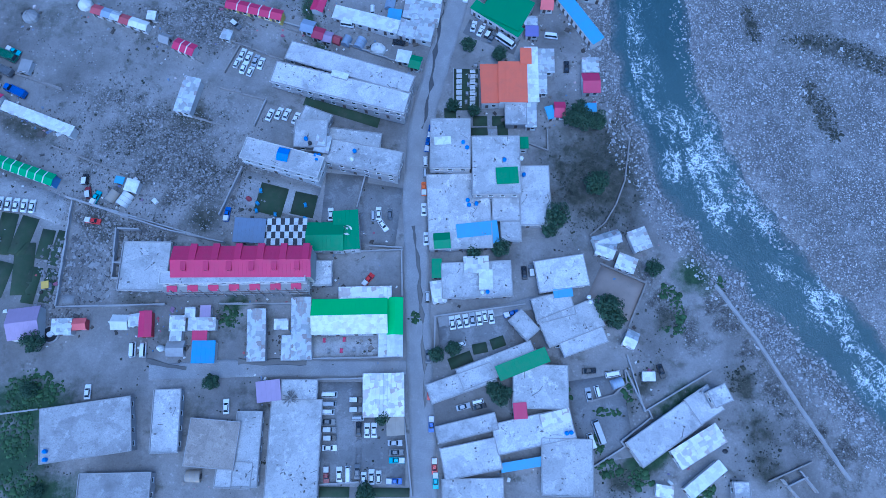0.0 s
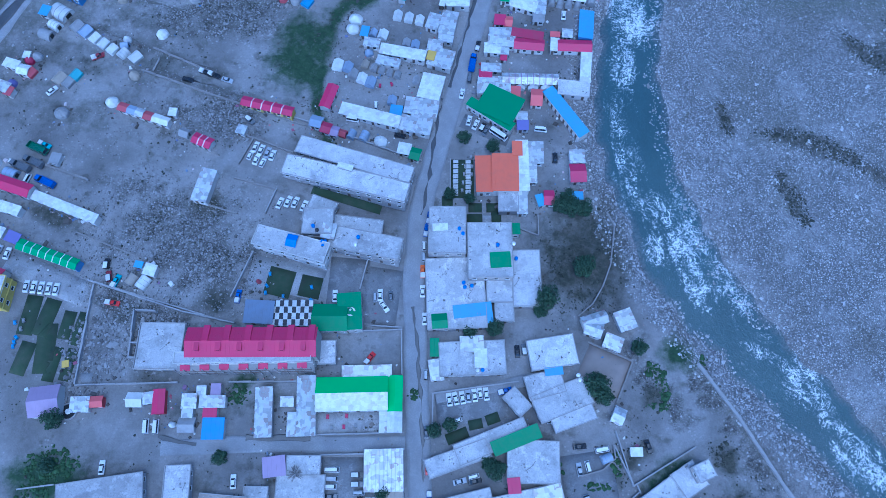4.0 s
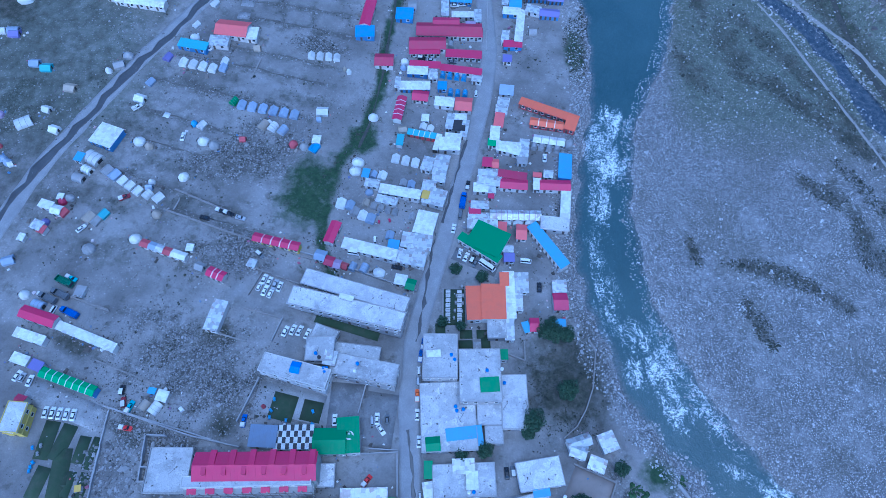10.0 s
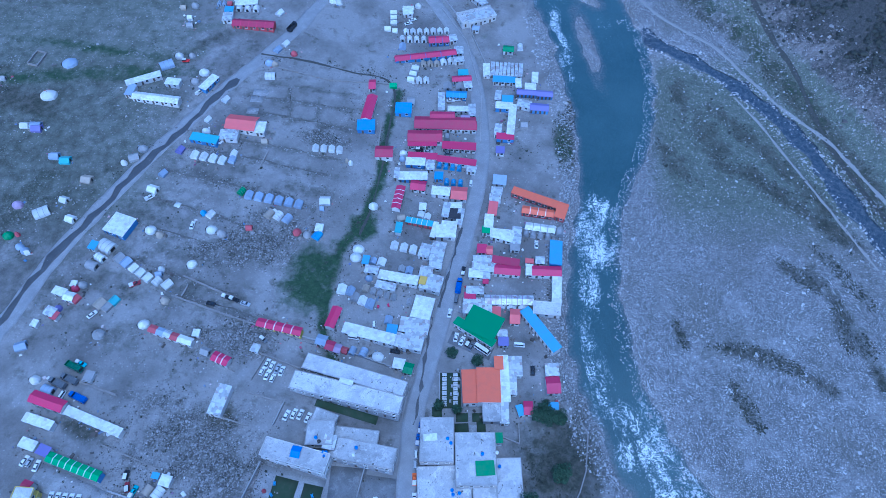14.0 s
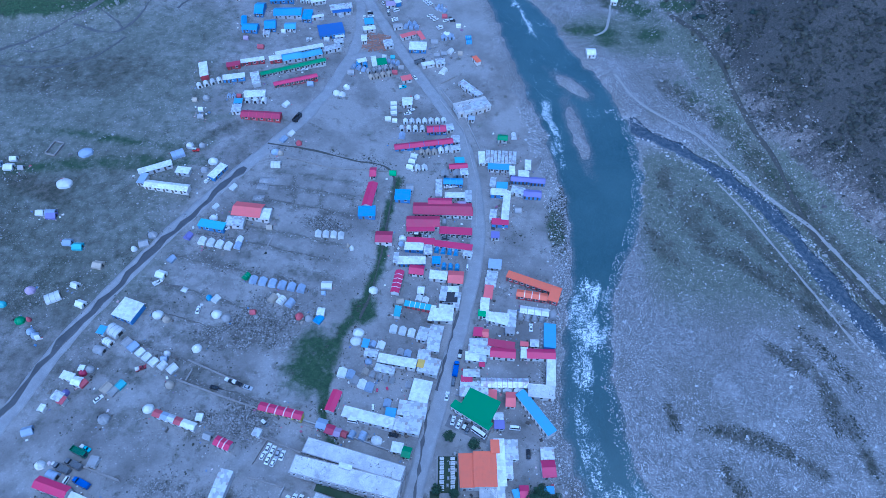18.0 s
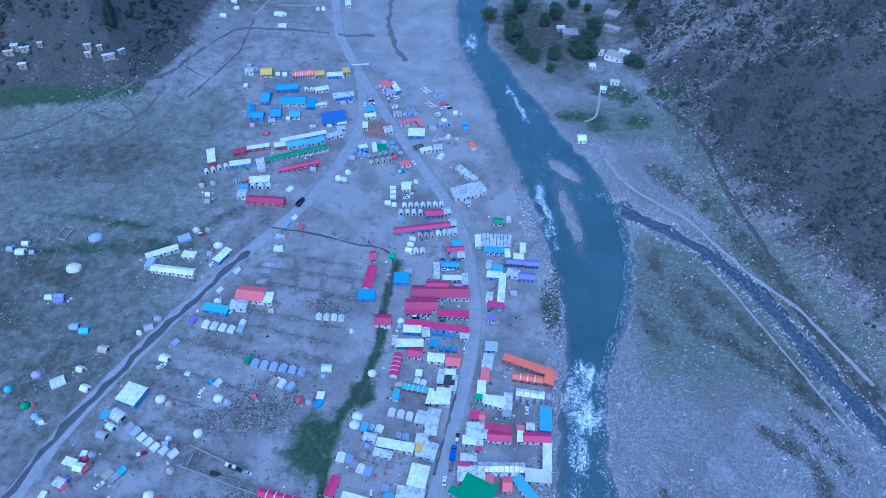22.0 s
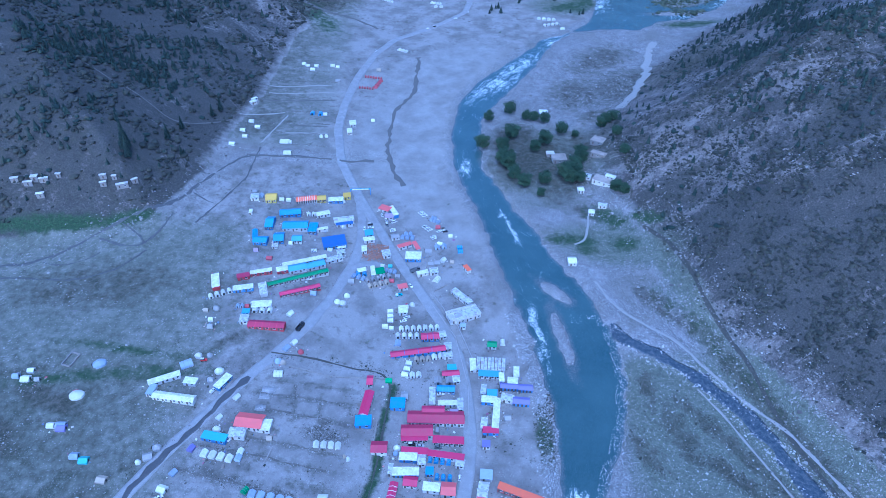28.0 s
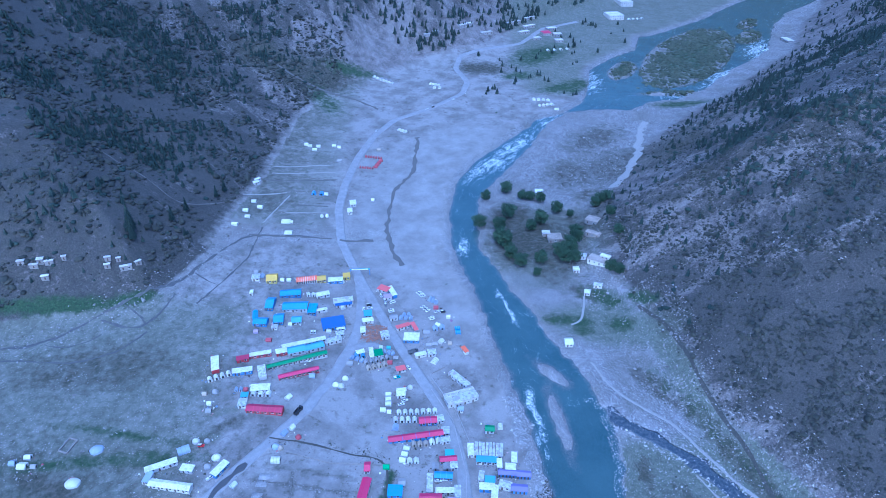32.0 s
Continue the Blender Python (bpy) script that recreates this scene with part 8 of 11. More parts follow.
tent(-174.5, 168.1, 20, 3.7, 3.2, CANVAS_BLUE, "dome")
tent(-172.9, 167.1, 20, 2.1, 1.8, CANVAS)
fence([(-105.9, 158.0), (-83.7, 148.6)], 0.7, 0.5, STONE, "low rubble wall across a field")
fence([(-108.8, 148.7), (-82.5, 139.6)], 0.7, 0.5, STONE, "low rubble wall across a field")
fence([(-104.6, 148.4), (-103.2, 153.3)], 0.6, 0.5, STONE, "low rubble wall across a field")
tent(-191.5, 237.6, 0, 5.1, 4.3, CANVAS_BLUE, "tunnel")
tent(-177.3, 219.4, 0, 4.3, 3.7, CANVAS_BLUE)
tent(-171.7, 217.1, 0, 4.7, 4.0, TURQ, "ridge", "faded blue-green canvas tent")
tent(-138.2, 225.2, 0, 4.9, 4.2, CANVAS_GREY, "dome")
tent(-141.0, 219.8, 20, 4.6, 3.9, CANVAS_GREY)
tent(-144.8, 216.5, 0, 3.1, 2.6, CANVAS, "dome")
tent(-165.7, 194.8, -20, 3.6, 3.1, CANVAS)
tent(-173.7, 188.0, 30, 6.5, 5.6, CANVAS, "tunnel")
tent(-160.0, 184.7, -20, 4.2, 3.5, CANVAS)
tent(-158.8, 206.4, -10, 4.8, 4.1, CANVAS_TAN)
shed(-137.2, 181.1, 10.1, 9.7, -21, h=2.8, roof=WHITE, style="mono", rise=0.3, wall=WALL_BLUE, label="large white and zinc roof on blue walls beside the road", name="shop")
tent(-120.8, 225.1, 70, 3.8, 3.2, PURPLE, "ridge", "pale violet canvas tent")
tent(-113.5, 222.3, 79, 3.9, 3.3, CANVAS)
tent(-109.1, 221.4, 79, 3.9, 3.3, CANVAS)
tent(-104.8, 220.6, 79, 3.9, 3.3, CANVAS)
tent(-100.4, 219.7, 79, 3.9, 3.3, CANVAS)
tent(-95.6, 223.8, 80, 3.5, 2.9, CANVAS)
tent(-95.9, 220.2, 80, 3.6, 3.1, CANVAS_BLUE)
shed(-110.2, 231.2, 13.1, 4.3, -12, h=2.5, roof=TURQ, wall=WALL_BLUE, style="mono", label="cabin row under a turquoise sheet roof")
shed(-99.3, 233.9, 8.5, 5.5, -4, h=2.5, roof=ZINC, style="mono", label="grey zinc-roofed cabin in the settlement")
car(-103.7, 231.8, 91)
car(-128.6, 197.4, 42, "pickup", "white")
car(-107.0, 183.3, 87)
tent(-111.0, 237.0, 0, 4.4, 3.7, CANVAS, "dome")
tent(-125.7, 211.1, 60, 3.6, 3.1, CANVAS_BLUE)
tent(-128.2, 201.9, -20, 4.7, 4.0, CANVAS)
slab(-115.8, 194.2, 2.7, 2.6, -20, WHITE, "white sheets drying on the ground", "cloth", lift=0.2, name="ground_sheet")
tent(-103.5, 189.9, 60, 3.1, 2.7, BLUE, "dome", "bright blue camping tent")
tent(-100.2, 189.2, 60, 3.6, 3.1, CANVAS)
tent(-98.3, 181.2, 0, 5.0, 4.2, CANVAS, "dome")
tent(-93.7, 179.5, 0, 4.6, 3.9, CANVAS_GREY, "dome")
tent(-124.4, 180.2, 0, 5.1, 4.4, CANVAS, "dome")
tent(-119.9, 177.9, 0, 3.9, 3.3, CANVAS_TAN, "dome")
tent(-58.2, 229.9, 90, 3.3, 2.8, CANVAS)
tent(-54.4, 229.9, 90, 3.3, 2.8, CANVAS)
tent(-50.6, 229.9, 90, 3.3, 2.8, CANVAS)
tent(-46.9, 229.8, 90, 3.3, 2.8, CANVAS)
tent(-88.7, 202.3, 60, 3.5, 3.0, GREEN_DARK, "tunnel", "dark green canvas tunnel tent")
tent(-85.0, 200.4, 81, 4.0, 3.4, CANVAS_BLUE)
tent(-80.5, 199.6, 81, 4.0, 3.4, CANVAS_BLUE)
tent(-75.9, 198.9, 81, 4.0, 3.4, CANVAS_BLUE)
tent(-71.4, 198.1, 81, 4.0, 3.4, CANVAS_BLUE)
tent(-66.9, 197.4, 81, 4.0, 3.4, CANVAS_BLUE)
tent(-62.4, 196.7, 81, 4.0, 3.4, CANVAS_BLUE)
tent(-74.7, 190.7, 60, 4.1, 3.5, CANVAS_TAN, "tunnel")
tent(-70.6, 189.9, 60, 4.0, 3.4, CANVAS, "tunnel")
tent(-66.5, 188.6, 60, 4.1, 3.5, CANVAS_BLUE, "tunnel")
tent(-50.8, 199.6, 0, 5.0, 4.3, CANVAS)
tent(-51.8, 195.2, 0, 2.1, 1.8, CANVAS_BLUE)
shed(-51.7, 183.9, 3.0, 3.5, -6, h=2.2, roof=WHITE, style="mono", label="small white hut in the settlement", units=1)
tent(-61.5, 181.9, 40, 4.1, 3.5, CANVAS_RED, "dome")
tent(-56.9, 180.9, 0, 3.9, 3.3, CANVAS_GREY, "dome")
tent(-52.5, 180.7, 60, 4.1, 3.5, BLUE, "ridge", "bright blue camping tent")
tent(-29.0, 198.6, 0, 4.6, 3.9, CANVAS, "dome")
shed(-25.5, 229.4, 8.1, 6.8, -1, h=2.6, roof=MAROON, label="cabin under a dark red gabled roof")
shed(-17.7, 203.3, 12.9, 3.7, 81, h=2.4, roof=RED, stripe=WHITE, units=5, label="row of red-roofed cabins with white strips")
tent(-82.3, 182.9, 0, 2.7, 2.3, CANVAS_RED, "ridge")
tent(-82.5, 232.4, 0, 3.0, 2.6, CANVAS_TAN)
tent(-41.0, 222.4, 0, 2.5, 2.2, CANVAS, "dome")
tent(-42.9, 223.6, 0, 1.9, 1.6, CANVAS_TAN, "dome")
fence([(-29.8, 234.0), (-29.9, 219.7), (-27.6, 252.6)], 0.5, 0.5, STONE, "low rubble edge along a drain")
fence([(-80.3, 226.9), (-83.1, 215.8)], 0.3, 0.5, STONE, "low rubble edge of an empty plot")
shed(-147.5, 268.8, 16.9, 3.5, 26, h=2.5, roof=WHITE, wall=WALL_PALE, style="mono", label="long white-roofed cabin row")
shed(-138.3, 256.0, 23.4, 4.5, -9, h=2.5, roof=WHITE, wall=WALL_PALE, label="long white gabled cabin row")
shed(-151.9, 260.7, 3.5, 6.8, -9, h=2.3, roof=CANVAS_BLUE, style="mono", label="small pale blue link hut", units=1)
shed(-132.6, 267.3, 7.1, 4.1, -9, h=2.3, roof=WHITE, style="mono", label="small white-roofed hut in the settlement")
tent(-139.2, 281.0, 30, 6.8, 5.8, CANVAS_BLUE, "tunnel")
tent(-187.9, 280.0, 20, 7.9, 6.8, CANVAS_BLUE, "dome")
fence([(-208.7, 278.7), (-206.6, 287.9), (-201.4, 286.3), (-203.4, 277.1), (-208.7, 278.7)], 0.9, 0.5, STONE, "small roofless rubble pen")
tent(-191.6, 257.3, 0, 8.3, 7.0, CANVAS, "dome")
tent(-223.3, 273.7, 0, 3.8, 3.2, CANVAS)
tent(-223.6, 267.7, 0, 4.9, 4.2, CANVAS)
tent(-229.8, 269.5, 0, 3.6, 3.1, CANVAS_BLUE)
tent(-217.2, 267.6, 0, 3.0, 2.5, CANVAS_GREY)
tent(-134.4, 316.5, 0, 2.7, 2.3, CANVAS)
tent(-133.1, 310.7, 0, 3.3, 2.8, CANVAS_GREY)
tent(-133.2, 326.4, 0, 3.8, 3.2, CANVAS_GREY, "dome")
tent(-139.3, 324.3, 0, 2.9, 2.4, CANVAS_TAN)
tent(-196.7, 237.4, 0, 4.0, 3.4, CANVAS)
tent(-190.5, 235.7, 0, 4.8, 4.1, PURPLE, "ridge", "pale violet canvas tent")
tent(-194.8, 183.6, 0, 4.0, 3.4, TURQ, "dome", "slack blue-green tarpaulin shelter")
tent(-183.9, 175.5, 0, 4.8, 4.1, GREEN_DARK, "dome", "slack green tarpaulin shelter")
tent(-180.0, 176.0, 0, 2.2, 1.9, CANVAS_RED, "dome")
tent(-185.1, 191.5, 0, 4.9, 4.1, MAUVE, "dome", "low heap under mauve and grey rags")
tent(-177.1, 169.9, 0, 3.7, 3.1, CANVAS_BLUE, "dome")



shed(-121.8, 445.6, 7.8, 9.2, 5, h=2.8, roof=YELLOW, wall=WALL_YELLOW, label="yellow-roofed cabin in the settlement", units=2)
shed(-134.3, 445.9, 5.7, 5.9, 6, h=2.4, roof=ZINC, style="mono", label="pale zinc hut in the settlement", units=1)
tent(-135.8, 453.9, 0, 3.8, 3.2, CANVAS_GREY)
tent(-130.4, 449.4, 90, 3.8, 3.2, CANVAS_BLUE)
tent(-114.2, 445.7, 0, 3.2, 2.7, CANVAS)
tent(-109.1, 445.9, 0, 3.4, 2.9, CANVAS)
shed(-95.7, 447.4, 15.1, 6.6, 11, h=2.4, roof=ORANGE, stripe=WHITE, units=9, label="row of cabins under orange and white stripes")
shed(-84.8, 449.8, 6.5, 6.5, 11, h=2.5, roof=YELLOW, wall=WALL_YELLOW, label="yellow-roofed cabin in the settlement", units=2)
shed(-73.8, 449.4, 10.9, 4.9, 6, h=2.4, roof=WHITE, wall=WALL_BLUE, style="mono", label="white-roofed cabin with blue walls")
shed(-66.0, 455.5, 5.3, 5.7, 7, h=2.5, roof=YELLOW, wall=WALL_YELLOW, style="mono", label="yellow roadside kiosk in the settlement", units=1)
tent(-68.4, 449.2, 0, 3.2, 2.8, CANVAS, "dome")
shed(-104.5, 428.3, 15.2, 7.4, 7, h=2.6, roof=BLUE, wall=WALL_BLUE, label="cabin row under a bright blue gabled roof")
shed(-116.6, 414.4, 5.5, 13.0, -1, h=2.6, roof=BLUE, wall=WALL_BLUE, label="bright blue-roofed cabin in the settlement", units=2)
shed(-98.3, 412.8, 17.8, 9.2, 2, h=2.6, roof=BLUE, wall=WALL_PALE, label="cabin row under a bright blue roof with white walls")
shed(-85.5, 411.0, 5.8, 10.2, -2, h=2.6, roof=BLUE, wall=WALL_BLUE, style="mono", label="bright blue-roofed cabin in the settlement", units=2)
shed(-119.3, 393.6, 9.5, 7.0, -4, h=2.6, roof=BLUE, wall=WALL_BLUE, label="blue cabin wing in the settlement")
shed(-124.6, 400.0, 10.1, 3.2, -79, h=2.6, roof=BLUE, wall=WALL_BLUE, label="blue cabin wing in the settlement", units=2)
shed(-107.4, 397.6, 6.8, 9.9, 5, h=2.6, roof=BLUE, wall=WALL_BLUE, label="bright blue-roofed cabin in the settlement", units=2)
shed(-94.7, 397.6, 6.7, 7.1, 3, h=2.4, roof=SKYBLUE, wall=WALL_PALE, label="small blue-roofed cottage in the settlement", units=2)
shed(-68.7, 396.5, 15.9, 10.8, 15, h=3.0, roof=NAVY, wall=WALL_BLUE, style="mono", label="shop hall under a large deep blue roof", name="hall")
shed(-62.9, 391.8, 5.7, 2.8, 14, h=2.2, roof=WHITE, style="mono", label="white awning on a blue hall", units=1)
shed(-81.0, 429.8, 9.8, 4.4, 20, h=2.4, roof=WHITE, style="mono", label="long white-roofed cabin in the settlement")
tent(-91.5, 429.1, -81, 3.1, 2.6, CANVAS)
tent(-88.0, 429.6, -81, 3.1, 2.6, CANVAS)
shed(-64.9, 423.8, 14.4, 5.9, 13, h=2.6, roof=ZINC, wall=WALL_PALE, style="mono", label="pale zinc-roofed shop in the settlement")
shed(-64.1, 419.6, 11.9, 3.3, 11, h=2.3, roof=NAVY, style="mono", label="blue awning over shop fronts")
tent(-64.6, 417.3, 120, 3.6, 3.1, CANVAS, "tunnel")
shed(-79.4, 410.8, 8.7, 2.3, 19, h=2.3, roof=WHITE, style="mono", label="narrow white cabin row")
tent(-70.8, 388.9, 0, 3.5, 2.9, CANVAS)
shed(-62.8, 386.2, 5.3, 4.2, 14, h=2.2, roof=ZINC, style="mono", label="low grey roadside stall", units=1)
car(-82.6, 386.9, 98, "jeep", "white")
car(-80.6, 387.2, 98, "jeep", "white")
tent(-120.7, 384.1, 0, 3.2, 2.7, MAUVE, "ridge", "small faded mauve tent")
tent(-110.2, 376.1, 0, 3.9, 3.3, CANVAS_RED)
tent(-98.7, 393.5, 0, 2.9, 2.5, CANVAS)
shed(-108.7, 388.9, 3.7, 3.9, 5, h=1.8, roof=ZINC, style="mono", label="low grey shelter in the settlement", units=1)
shed(-133.3, 426.8, 2.1, 4.1, 6, h=2.2, roof=WHITE, style="mono", label="tiny white hut in the settlement", units=1)
shed(-85.7, 373.6, 29.6, 3.3, 19, h=2.5, roof=WHITE, style="mono", label="long white-roofed cabin row")
shed(-89.5, 366.1, 11.4, 6.5, 17, h=2.6, roof=SKYBLUE, wall=WALL_PALE, label="sky-blue roofed cabin row with white walls")
shed(-78.2, 370.4, 12.6, 6.1, 23, h=2.6, roof=SKYBLUE, wall=WALL_PALE, label="sky-blue roofed cabin row with white walls")
shed(-66.6, 378.4, 11.5, 4.2, 26, h=2.3, roof=ZINC, style="mono", label="patched grey roadside stalls")
shed(-112.3, 360.3, 13.7, 3.2, 15, h=2.5, roof=WHITE, wall=WALL_RED, style="mono", label="white-roofed cabin row with red walls")
shed(-123.0, 355.6, 7.7, 3.9, 16, h=2.4, roof=MAROON, wall=WALL_RED, style="mono", label="maroon-roofed cabins in the settlement")
shed(-99.1, 363.5, 7.0, 4.4, 17, h=2.5, roof=WHITE, wall=WALL_RED, style="mono", label="white-roofed cabin with red walls")
shed(-87.4, 356.5, 39.9, 3.4, 22, h=2.5, roof=GREEN_DARK, units=12, label="very long cabin row under a green sheet roof")
shed(-84.3, 344.3, 25.9, 3.3, 20, h=2.5, roof=RED, wall=WALL_RED, units=9, label="long cabin row under a crimson roof")
shed(-119.5, 344.2, 9.7, 3.0, 20, h=2.4, roof=WHITE, wall=WALL_BLUE, style="mono", label="white-roofed cabin row with blue walls")
shed(-107.8, 343.8, 11.5, 4.6, -72, h=2.4, roof=ZINC, style="mono", label="pale grey-blue cabin row")
car(-76.7, 370.6, 7, "van", "white")
car(-75.3, 360.8, 5, "van", "white")
car(-80.8, 357.1, 6)
tent(-75.6, 343.5, 0, 3.9, 3.3, CANVAS_BLUE)
tent(-54.3, 343.4, 0, 4.2, 3.6, CANVAS, "dome")
tent(-59.7, 337.3, 0, 4.4, 3.7, CANVAS, "dome")
tent(-56.2, 336.5, 0, 4.2, 3.5, CANVAS, "dome")
shed(-44.7, 402.8, 7.6, 4.0, 12, h=2.4, roof=WHITE, style="mono", label="white canopy in the road fork", units=1)
shed(-47.2, 391.4, 3.2, 6.1, 6, h=2.3, roof=WHITE, style="mono", label="white hut in the road fork", units=1)
shed(-45.4, 410.4, 5.6, 6.5, 9, h=2.3, roof=SKYBLUE, style="mono", label="blue stall in the road fork", units=1)
shed(-31.5, 388.0, 5.5, 6.7, 14, h=2.2, roof=ZINC, style="mono", label="grey stalls in the road fork")
car(-45.5, 422.4, 5, "jeep", "black")
car(-44.8, 418.9, 5)
car(-49.2, 417.4, 89)
shed(-46.9, 368.6, 5.4, 3.4, 20, h=2.2, roof=WHITE, style="mono", label="white stall canopy in the settlement", units=1)
shed(-39.4, 368.5, 10.0, 2.5, -80, h=2.4, roof=WHITE, style="mono", label="narrow white-roofed stall in the settlement", units=1)
shed(-34.8, 368.3, 5.9, 6.0, 14, h=2.4, roof=GREEN_DARK, style="mono", label="green canvas-roofed stall in the settlement", units=1)
tent(-40.1, 354.6, -66, 3.4, 2.9, CANVAS_TAN)
tent(-36.6, 356.2, -66, 3.4, 2.9, CANVAS_TAN)
tent(-33.1, 357.8, -66, 3.4, 2.9, CANVAS_TAN)
tent(-29.5, 359.3, -66, 3.4, 2.9, CANVAS_TAN)
tent(-26.3, 361.1, 0, 3.4, 2.9, CANVAS_RED)
tent(-42.2, 359.9, -67, 3.3, 2.8, CANVAS_GREY)
tent(-38.7, 361.4, -67, 3.3, 2.8, CANVAS_GREY)
tent(-35.3, 362.9, -67, 3.3, 2.8, CANVAS_GREY)
tent(-31.8, 364.4, -67, 3.3, 2.8, CANVAS_GREY)
tent(-28.3, 365.9, -67, 3.3, 2.8, CANVAS_GREY)
tent(-52.9, 357.9, 0, 4.1, 3.5, CANVAS_GREY)
tent(-51.9, 363.6, 72, 3.0, 2.5, CANVAS_BLUE)
tent(-48.7, 362.6, 72, 3.0, 2.5, CANVAS_BLUE)
tent(-45.5, 361.6, 72, 3.0, 2.5, CANVAS_BLUE)
tent(-49.2, 366.0, -83, 3.8, 3.2, BLUE, "tunnel", "blue tarpaulin tunnel shelter")
tent(-45.0, 366.5, -83, 3.8, 3.2, BLUE, "tunnel", "blue tarpaulin tunnel shelter")
tent(-30.9, 370.9, 78, 2.7, 2.3, CANVAS_BLUE)
tent(-27.9, 370.3, 78, 2.7, 2.3, CANVAS_BLUE)
tent(-24.9, 369.7, 78, 2.7, 2.3, CANVAS_BLUE)
tent(-22.6, 365.8, 0, 3.4, 2.9, CANVAS_GREY)
tent(-33.4, 375.7, 0, 2.7, 2.3, CANVAS)
tent(-28.1, 375.6, 0, 2.9, 2.5, TURQ, "ridge", "turquoise canvas tent")
shed(-18.7, 354.2, 6.0, 4.2, 18, h=2.2, roof=PINK, style="mono", label="salmon-roofed roadside stall in the settlement", units=1)
car(-20.8, 347.5, 19, "pickup", "teal")
car(-13.6, 356.9, -58)
tent(-12.0, 338.8, 0, 4.0, 3.4, CANVAS, "dome")
shed(-17.3, 334.7, 5.9, 2.7, 4, h=2.2, roof=WHITE, style="mono", label="white hut in the settlement", units=1)
shed(-35.7, 440.9, 8.8, 5.8, -30, h=2.4, roof=PINK, style="mono", label="faded pink-roofed shop in the settlement")
shed(-29.2, 437.6, 13.2, 3.5, -67, h=2.5, roof=WHITE, wall=WALL_BLUE, style="mono", label="white-roofed shop with blue walls")
shed(-32.1, 431.2, 5.8, 4.8, 6, h=2.4, roof=MAUVE, style="mono", label="faded mauve-roofed stall in the settlement", units=1)
car(-8.5, 437.6, 36)
car(-6.9, 435.4, 36)
car(-5.4, 433.2, 35)
car(-5.3, 420.4, 35)
car(-3.3, 418.2, 35)
car(-1.4, 416.0, 35)
car(1.2, 408.3, 28)
car(1.8, 406.3, 28, "jeep", "white")
car(5.5, 414.3, 34)
car(9.7, 414.0, 13, "jeep", "black")
car(-28.1, 426.2, 32, "van", "white")
car(-28.8, 417.3, 24)
car(-28.4, 415.3, 25)
car(-34.0, 427.8, -68, "jeep", "silver")
car(-33.1, 422.4, -67, "jeep", "grey")
car(-37.5, 433.7, -68, "mini", "white")
tent(-0.3, 427.9, 59, 2.6, 2.2, CANVAS_BLUE)
tent(2.2, 426.3, 59, 2.6, 2.2, CANVAS_BLUE)
tent(4.7, 424.8, 59, 2.6, 2.2, CANVAS_BLUE)
tent(0.4, 430.1, 75, 2.0, 1.7, CANVAS_BLUE)
tent(2.5, 429.6, 75, 2.0, 1.7, CANVAS_BLUE)
tent(4.5, 418.9, 0, 3.7, 3.2, CANVAS_RED)
tent(-21.2, 408.0, 86, 3.2, 2.7, CANVAS_BLUE)
tent(-17.6, 407.7, 86, 3.2, 2.7, CANVAS_BLUE)
tent(-13.9, 407.5, 86, 3.2, 2.7, CANVAS_BLUE)
tent(-18.8, 411.4, 89, 3.0, 2.5, CANVAS_BLUE)
tent(-15.5, 411.3, 89, 3.0, 2.5, CANVAS_BLUE)
shed(-26.4, 407.5, 5.6, 4.6, 12, h=2.2, roof=CANVAS_GREY, label="grey canvas-topped hut in the settlement", units=1)
shed(-19.1, 397.4, 10.0, 3.3, 26, h=2.4, roof=PINK, style="mono", label="faded pink-roofed stalls in the settlement")
shed(-10.9, 396.7, 10.0, 2.6, -68, h=2.4, roof=PINK, style="mono", label="faded pink-roofed stalls in the settlement")
shed(-12.5, 385.4, 10.6, 7.8, -2, h=2.5, roof=WHITE, wall=WALL_BLUE, style="mono", label="white-roofed hall with blue walls")
tent(-2.1, 392.4, 0, 4.7, 4.0, CANVAS_GREY, "tunnel")
tent(4.1, 396.1, -83, 4.3, 3.6, CANVAS_BLUE)
tent(8.9, 396.8, -83, 4.3, 3.6, CANVAS_BLUE)
tent(5.8, 399.7, 0, 3.9, 3.3, CANVAS)
tent(19.9, 395.4, 4, 3.7, 3.1, BLUE, "tunnel", "blue tarpaulin tunnel shelter")
tent(20.3, 391.2, 4, 3.7, 3.1, BLUE, "tunnel", "blue tarpaulin tunnel shelter")
tent(8.2, 382.3, 60, 4.1, 3.4, CANVAS)
tent(4.2, 380.0, 0, 4.0, 3.4, CANVAS_GREY)
tent(-0.4, 378.8, 0, 4.0, 3.4, CANVAS_GREY)
shed(1.9, 370.2, 5.3, 5.0, 7, h=2.3, roof=ZINC, style="mono", label="grey zinc hut in the settlement", units=1)
shed(-5.8, 368.4, 7.5, 3.1, 18, h=2.4, roof=WHITE, style="mono", label="white-roofed shop in the settlement")
car(-11.1, 372.2, 30, "truck", "grey")
tent(3.9, 363.1, 60, 4.7, 4.0, CANVAS, "tunnel")
tent(13.6, 408.1, 0, 3.1, 2.6, CANVAS)
tent(14.4, 380.0, 0, 3.0, 2.5, CANVAS_TAN)
shed(24.6, 371.9, 6.5, 2.7, -63, h=2.2, roof=ORANGE, style="mono", label="small orange-roofed hut on the bank", units=1)
shed(20.2, 344.7, 17.6, 4.0, -50, h=2.6, roof=ZINC, wall=WALL_PALE, style="mono", label="narrow shop row along a walled plot")
fence([(2.0, 347.6), (9.4, 333.6)], 0.9)
